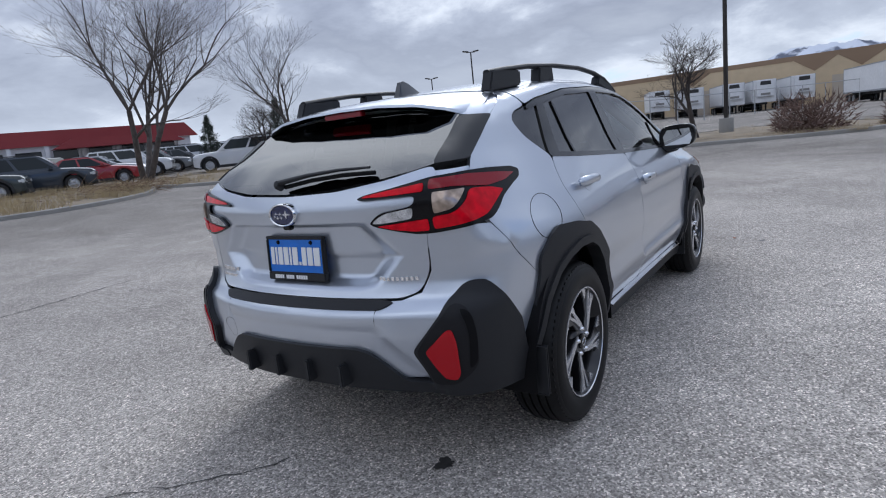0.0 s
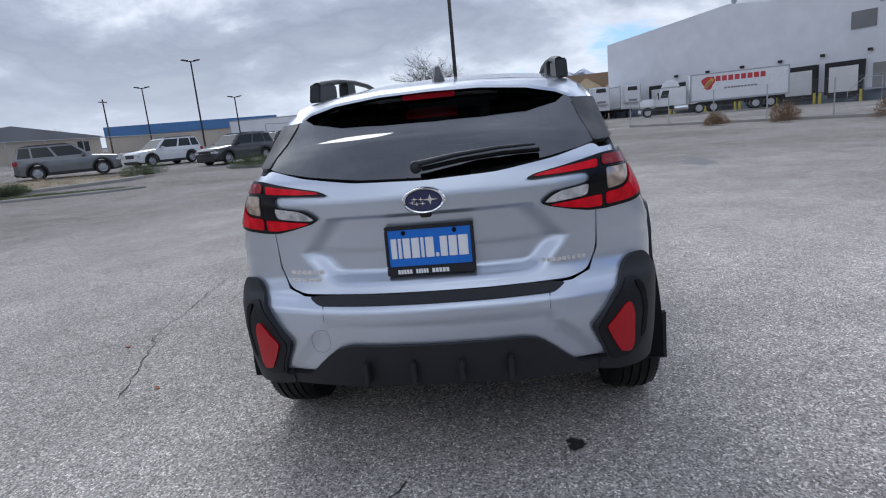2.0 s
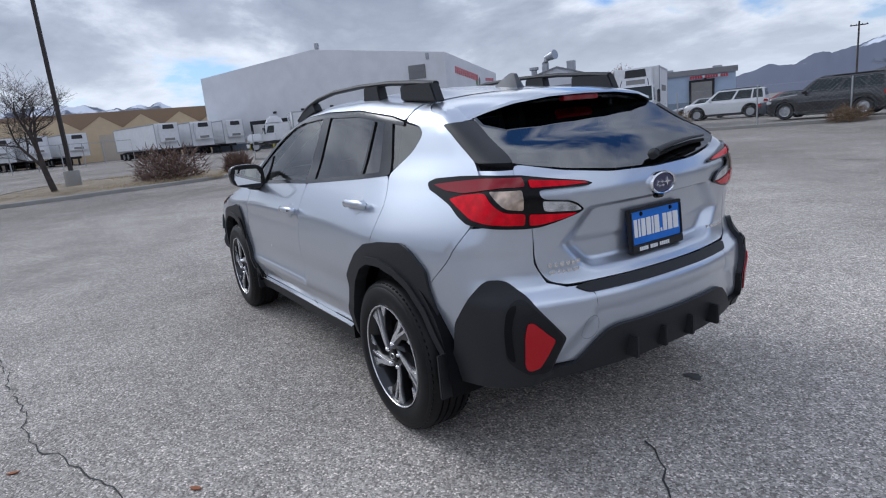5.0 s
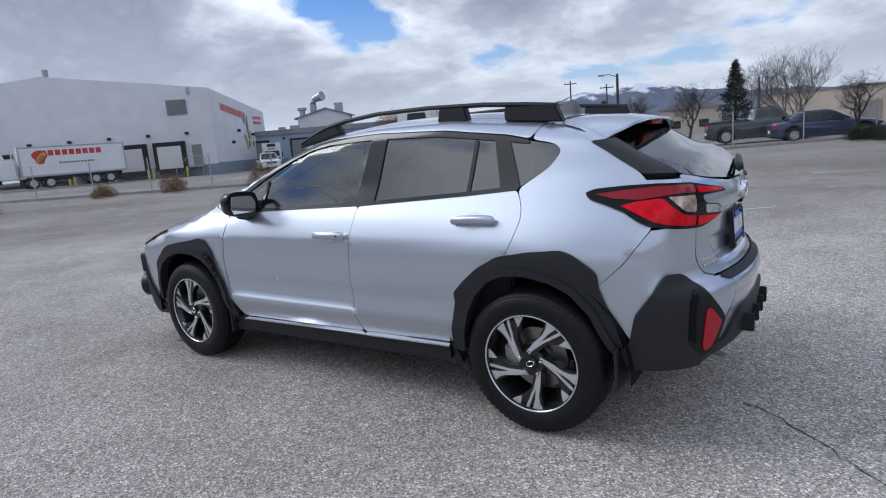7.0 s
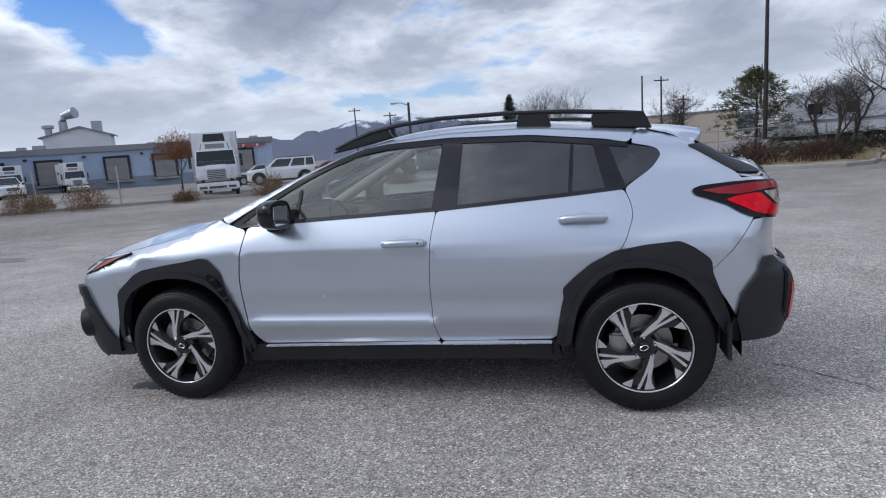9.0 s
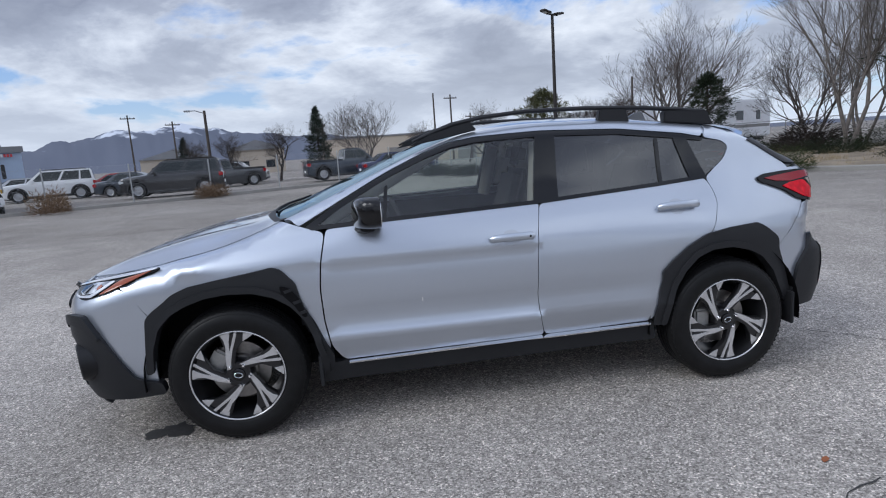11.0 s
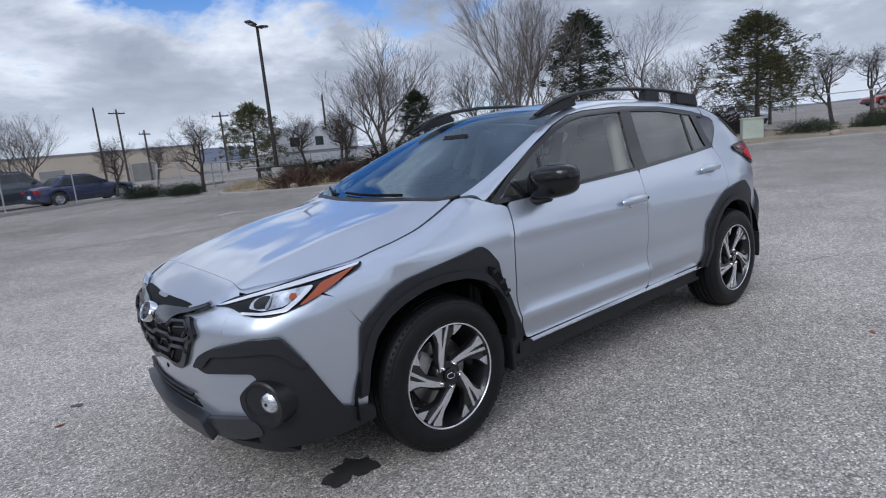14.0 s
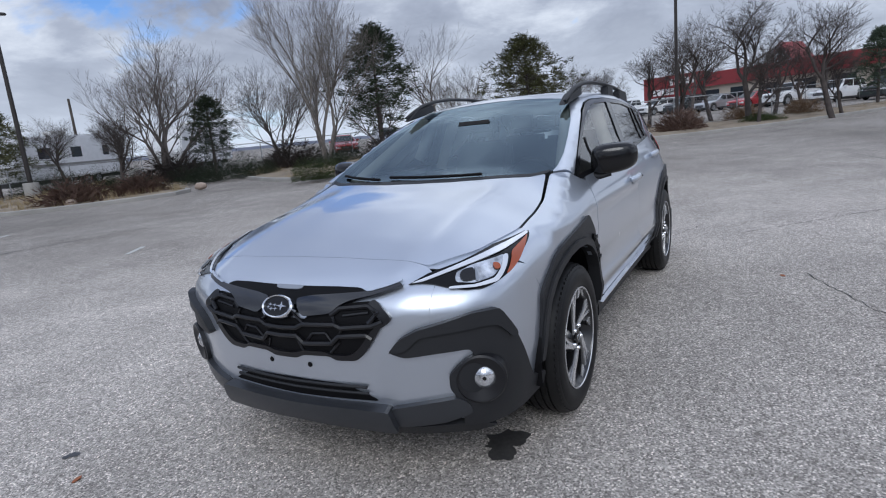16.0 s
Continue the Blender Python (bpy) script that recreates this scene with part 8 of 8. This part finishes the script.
for k, (x, y) in enumerate([(-29.21, -24.75), (-31.59, -22.33), (-33.97, -19.92), (-36.15, -17.5), (-38.52, -14.89)]):
    kind, coat, what = (("sedan", REDP, "red sedan"), ("suv", SILVERP, "silver crossover"), ("suv", DARKG, "dark crossover"), ("suv", BLUEP, "blue crossover"), ("sedan", WHITEP, "white sedan"))[k]
    parked(what.replace(" ", "_"), kind, coat, x - 3, y - 2, 45, what + " in the lot behind the pines", "car", "cars behind the pines")


# ---------------------------------------------------------------- trucks and trailers, the front bumper at the origin
def truck_cab(root, tall, hood=1.5):
    """A bonneted cab: bumper, hood, grille, lamps, windscreen, doors' glass, mirrors."""
    w = 1.12
    front = part("bumper", boxed((-.22, -w, .42), (.06, w, .84), .06), TRUCK_WHITE, root)
    for s, e in ((-.95, -.55), (-.45, .45), (.55, .95)):
        part("bumper_slot", boxed((.02, s, .52), (.072, e, .64), .01), TRIM_BLACK, front)
    part("hood", boxed((-hood, -w * .74, .85), (-.08, w * .74, 1.80), .16, taper=(.90, .80)), TRUCK_WHITE, root)
    part("hood_gap", boxed((-.30, -w * .96, .80), (-.04, w * .96, .90)), TRIM_BLACK, root, smooth=False)
    for s in (-1, 1):
        part("fender", boxed((-hood + .05, s * w - .42 if s > 0 else s * w, .86), (-.10, s * w if s > 0 else s * w + .42, 1.42), .18, taper=(.9, .9)), TRUCK_WHITE, root)
        part("wheel_well", boxed((-1.30, min(s * .70, s * (w + .006)), .45), (-.36, max(s * .70, s * (w + .006)), 1.12), .2), CHASSIS, root)
        lamp = part("headlamp", boxed((-.16, min(s * .68, s * 1.04), .98), (-.045, max(s * .68, s * 1.04), 1.24), .05), LAMP_CLEAR, root)
        part("side_signal", boxed((-.15, min(s * 1.03, s * 1.10), 1.0), (-.07, max(s * 1.03, s * 1.10), 1.2), .02), BAR_YELLOW, lamp)
        part("mirror", boxed((-hood - .25, min(s * 1.30, s * 1.46), 1.65), (-hood - .13, max(s * 1.30, s * 1.46), 2.35), .03), TRIM_BLACK, root)
        part("mirror_arm", tube(bmesh.new(), [(-hood - .25, s * 1.05, 2.25), (-hood - .2, s * 1.38, 2.25)], .02, 6), CHROME_BAR, root)
        part("grab_strut", tube(bmesh.new(), [(-hood - .62, s * .80, 2.60), (-hood - .95, s * .72, 3.02)], .025, 6), CHASSIS, root)
        part("door_line", boxed((-hood - 1.25, s * w - .004, 1.05), (-hood - 1.23, s * w + .004, 1.72)), TRIM_BLACK, root, smooth=False)
    grille = part("grille", boxed((-.14, -.50, 1.02), (-.025, .50, 1.56), .04), CORR, root, "silver slatted grille")
    for k in range(5):
        part("grille_bar", boxed((-.03, -.46, 1.07 + .095 * k), (-.018, .46, 1.11 + .095 * k)), TRIM_BLACK, grille, smooth=False)
    c0 = -hood - 1.55
    low = [(c0, -w, 1.0), (-hood + .05, -w, 1.0), (-hood + .05, w, 1.0), (c0, w, 1.0)]
    t = 2.65
    quad_lo = [(c0, -w, 1.72), (-hood + .02, -w, 1.72), (-hood + .02, w, 1.72), (c0, w, 1.72)]
    quad_hi = [(c0, -w * .93, t), (-hood - .38, -w * .93, t), (-hood - .38, w * .93, t), (c0, w * .93, t)]
    part("cab_lower", boxed(low[0], (-hood + .05, w, 1.72), .03), TRUCK_WHITE, root)
    bm = bmesh.new()
    lo, hi = [bm.verts.new(v) for v in quad_lo], [bm.verts.new(v) for v in quad_hi]
    bm.faces.new(lo[::-1]), bm.faces.new(hi)
    for k in range(4):
        bm.faces.new((lo[k], lo[(k + 1) % 4], hi[(k + 1) % 4], hi[k]))
    bmesh.ops.recalc_face_normals(bm, faces=bm.faces)
    part("cab", bm, TRUCK_WHITE, root, smooth=False)
    panel_on("windscreen", (quad_lo[1], quad_lo[2], quad_hi[2], quad_hi[1]), .03, .97, .05, .93, .012, CAR_GLASS, root)
    for q in ((quad_lo[1], quad_lo[0], quad_hi[0], quad_hi[1]), (quad_lo[2], quad_lo[3], quad_hi[3], quad_hi[2])):
        panel_on("side_window", q, .22, .72, .05, .82, .012, CAR_GLASS, root)
    if tall > t:
        part("roof_fairing", boxed((c0 - .7, -w * .93, t - .05), (-hood - .40, w * .93, tall), .2, taper=(.62, .9)), TRUCK_WHITE, root)
        part("sleeper", boxed((c0 - 1.2, -w, .95), (c0 + .02, w, t), .06), TRUCK_WHITE, root)
    for s in (-1, 1):
        truck_wheel(root, -.85, s * 1.08, s)
    return c0


def truck_wheel(root, x, y, s):
    r = .50
    key = ("truck", s)
    if key not in WHEELS:
        car_wheel(root, 0, 0, r, s)
        WHEELS[key] = WHEELS[(r, s)]
        for ob in [o for o in root.children if o.name.startswith("wheel")]:
            for c in ob.children:
                bpy.data.objects.remove(c)
            bpy.data.objects.remove(ob)
    return car_wheel(root, x, y, r, s)


def reefer(root, x, z0, z1):
    unit = part("cooling_unit", boxed((x, -.95, z0), (x + .48, .95, z1), .06), TRUCK_WHITE, root, "white cooling unit with a black grille")
    part("cooling_grille", boxed((x + .40, -.62, z1 - .52), (x + .50, .62, z1 - .06), .02, taper=(1, .9)), TRIM_BLACK, unit)
    part("service_panel", boxed((x + .44, -.55, z0 + .12), (x + .49, .55, z0 + .42), .02), GREY_DOOR, unit)


def cargo(root, x0, x1, z0, z1, ribs=True):
    part("cargo_box", boxed((x0, -1.28, z0), (x1, 1.28, z1), .03), TRUCK_WHITE, root, "plain white panelled cargo box")
    for s in (-1, 1):
        part("top_rail", boxed((x0, s * 1.28 - .02, z1 - .12), (x1, s * 1.28 + .02, z1 - .01)), CORR, root, smooth=False)
        part("bottom_rail", boxed((x0, s * 1.28 - .02, z0), (x1, s * 1.28 + .025, z0 + .16)), CORR, root, smooth=False)
        for xx in (x0 + .06, x1 - .06):
            part("corner_post", boxed((xx - .06, s * 1.28 - .02, z0), (xx + .06, s * 1.28 + .025, z1)), CORR, root, smooth=False)
    part("rear_door", boxed((x0 - .03, -1.2, z0 + .1), (x0 + .02, 1.2, z1 - .1)), DOOR_WHITE, root, smooth=False)


def blocks(root, x0, z, count, w, h, mat, sides=(-1, 1), step=1.3):
    for s in sides:
        for k in range(count):
            x = x0 + k * w * step
            part("sign_block", boxed((x, s * 1.28 - .015 if s < 0 else 1.27, z), (x + w, s * 1.28 + .012 if s > 0 else -1.265, z + h)), mat, root, smooth=False)


def box_truck(x, y, rz, group="", label="white refrigerated box truck with a cooling unit above the cab", dz=0.0):
    root = empty("box_truck", on_ground(x, y, dz, rz), label, "truck", group)
    c0 = truck_cab(root, 0)
    part("chassis_rail", boxed((-8.6, -.45, .62), (-1.2, .45, .92)), CHASSIS, root, smooth=False)
    cargo(root, -8.7, c0 - .20, .98, 3.72)
    reefer(root, c0 - .20, 2.62, 3.66)
    for s in (-1, 1):
        for k in (0, 1):
            truck_wheel(root, -6.9, s * (1.12 - .30 * k), s)
        part("mud_flap", boxed((-7.7, s * .98 - .28, .25), (-7.67, s * .98 + .28, .95)), TRIM_BLACK, root, smooth=False)
    blocks(root, -7.4, 2.3, 7, .32, .36, GREY_DOOR)
    part("rear_bumper", boxed((-8.75, -1.1, .45), (-8.6, 1.1, .6)), CHASSIS, root, smooth=False)
    return root


def trailer(x, y, rz, long=14.5, unit=True, group="", label="white refrigerated trailer with a black-grilled cooling unit", signs=False, root=None, x0=0.0, high=3.75):
    root = root or empty("reefer_trailer", on_ground(x, y, 0, rz), label, "trailer", group)
    cargo(root, x0 - long, x0, 1.05, high)
    if unit:
        reefer(root, x0, 1.75, high - .12)
    part("trailer_frame", boxed((x0 - long + .3, -.5, .78), (x0 - .8, .5, 1.05)), CHASSIS, root, smooth=False)
    for s in (-1, 1):
        for k in (0, 1):
            truck_wheel(root, x0 - long + 1.5 + 1.25 * k, s * 1.14, s)
        if x0 == 0:
            part("landing_leg", boxed((-2.7, s * .75 - .08, 0), (-2.5, s * .75 + .08, 1.05)), CHASSIS, root, smooth=False)
    part("mud_flap", boxed((x0 - long + .5, -1.2, .2), (x0 - long + .53, 1.2, .9)), TRIM_BLACK, root, smooth=False)
    if signs:
        blocks(root, x0 - 6.5, 2.85, 9, .42, .48, BAR_RED, (-1, 1))
        blocks(root, x0 - 5.8, 2.1, 10, .22, .16, GREY_DOOR, (-1, 1))
        for s in (-1, 1):
            for k, mat in ((0, BAR_RED), (1, BAR_YELLOW), (2, WALL_BROWN)):
                pts = [(x0 - 1.6 + .55 * math.cos(a + k) * (1 - .22 * k) * (1 + .3 * math.sin(3 * a)), 2.75 + .62 * math.sin(a) * (1 - .22 * k) - .05 * k) for a in np.linspace(0, 6.283, 14, endpoint=False)]
                part("sign_shape", plate(pts, s * 1.275, s * (1.29 + .006 * k)), mat, root, smooth=False)
    return root


def semi(x, y, rz, long=8.5, signs=True, label="white tractor with a lettered white trailer"):
    root = empty("semi_truck", on_ground(x, y, 0, rz), label, "truck")
    c0 = truck_cab(root, 3.45, 1.7)
    part("chassis_rail", boxed((-8.6, -.45, .62), (-1.2, .45, .95)), CHASSIS, root, smooth=False)
    for s in (-1, 1):
        part("fuel_tank", lathe([(.0, -4.6), (.30, -4.6), (.32, -4.55), (.32, -3.4), (.30, -3.35), (.0, -3.35)], 18, "x"), CHROME_BAR, root, m=Matrix.Translation((0, s * .95, .68)))
        part("exhaust_stack", tube(bmesh.new(), [(c0 - 1.35, s * .98, 1.0), (c0 - 1.35, s * .98, 3.6)], .07, 10), CHROME_BAR, root)
        for k in (0, 1):
            truck_wheel(root, -5.6 - 1.3 * k, s * 1.14, s)
    trailer(0, 0, 0, long, False, root=root, x0=c0 - 1.55, signs=signs, high=3.7)
    return root


box_truck(15.6, -21.1, 122).scale = (.87,) * 3
box_truck(49.48, -40.15, 141, "trucks at the docks", "white box truck backed against a blue dock").scale = (.8,) * 3
box_truck(45.46, -43.35, 141, "trucks at the docks", "white box truck backed against a blue dock").scale = (.8,) * 3
semi(59.13, -14.19, 77, 8.5)
semi(68.53, 19.17, -20 - 60, 9.0, False, "white tractor and trailer beyond parked cars")
for x, y, rz in ((66.52, -7.86, 195), (67.82, -11.67, 195), (69.03, -15.47, 195)):
    trailer(x, y, rz, 12.0, True, "trailers by the warehouse")
for x, y in ((79.94, 16.78), (79.96, 12.56), (79.98, 7.84), (79.99, 4.42), (80.0, .4)):
    trailer(x, y, 198, 9.0, True, "trailers by the tan building")


def camper(x, y, rz, long, label):
    root = empty("camper_trailer", on_ground(x, y, 0, rz), label, "camper", "campers behind the fence")
    part("shell", plate([(-long / 2, .6), (long / 2 - .5, .6), (long / 2, 1.5), (long / 2 - .4, 3.0), (-long / 2 + .2, 3.1), (-long / 2, 2.6)], -1.2, 1.2, .08), TRUCK_WHITE, root)
    for s in (-1, 1):
        for k, xx in enumerate((-long * .32, -long * .05, long * .22)):
            part("window", boxed((xx, s * 1.2 - .01, 1.75), (xx + (.5, .8, .9)[k], s * 1.2 + .012, 2.35)), WINDOW_DARK, root, smooth=False)
        part("stripe", boxed((-long * .48, s * 1.2 - .01, 1.25), (long * .40, s * 1.2 + .008, 1.45)), GREY_DOOR, root, smooth=False)
        for k in (0, 1):
            car_wheel(root, -.6 - .9 * k, s * 1.14, .36, s)
    part("chassis", boxed((-long / 2 + .3, -.9, .38), (long / 2 - .2, .9, .62)), CHASSIS, root, smooth=False)
    part("roof_unit", boxed((-.5, -.4, 3.05), (.5, .4, 3.35), .05), DOOR_WHITE, root)


camper(-16.1, -35.47, 20, 8.5, "long white camper with grey stripes behind the fence")
camper(-23.79, -33.3, 25, 7.5, "white camper with dark windows behind bare trees")
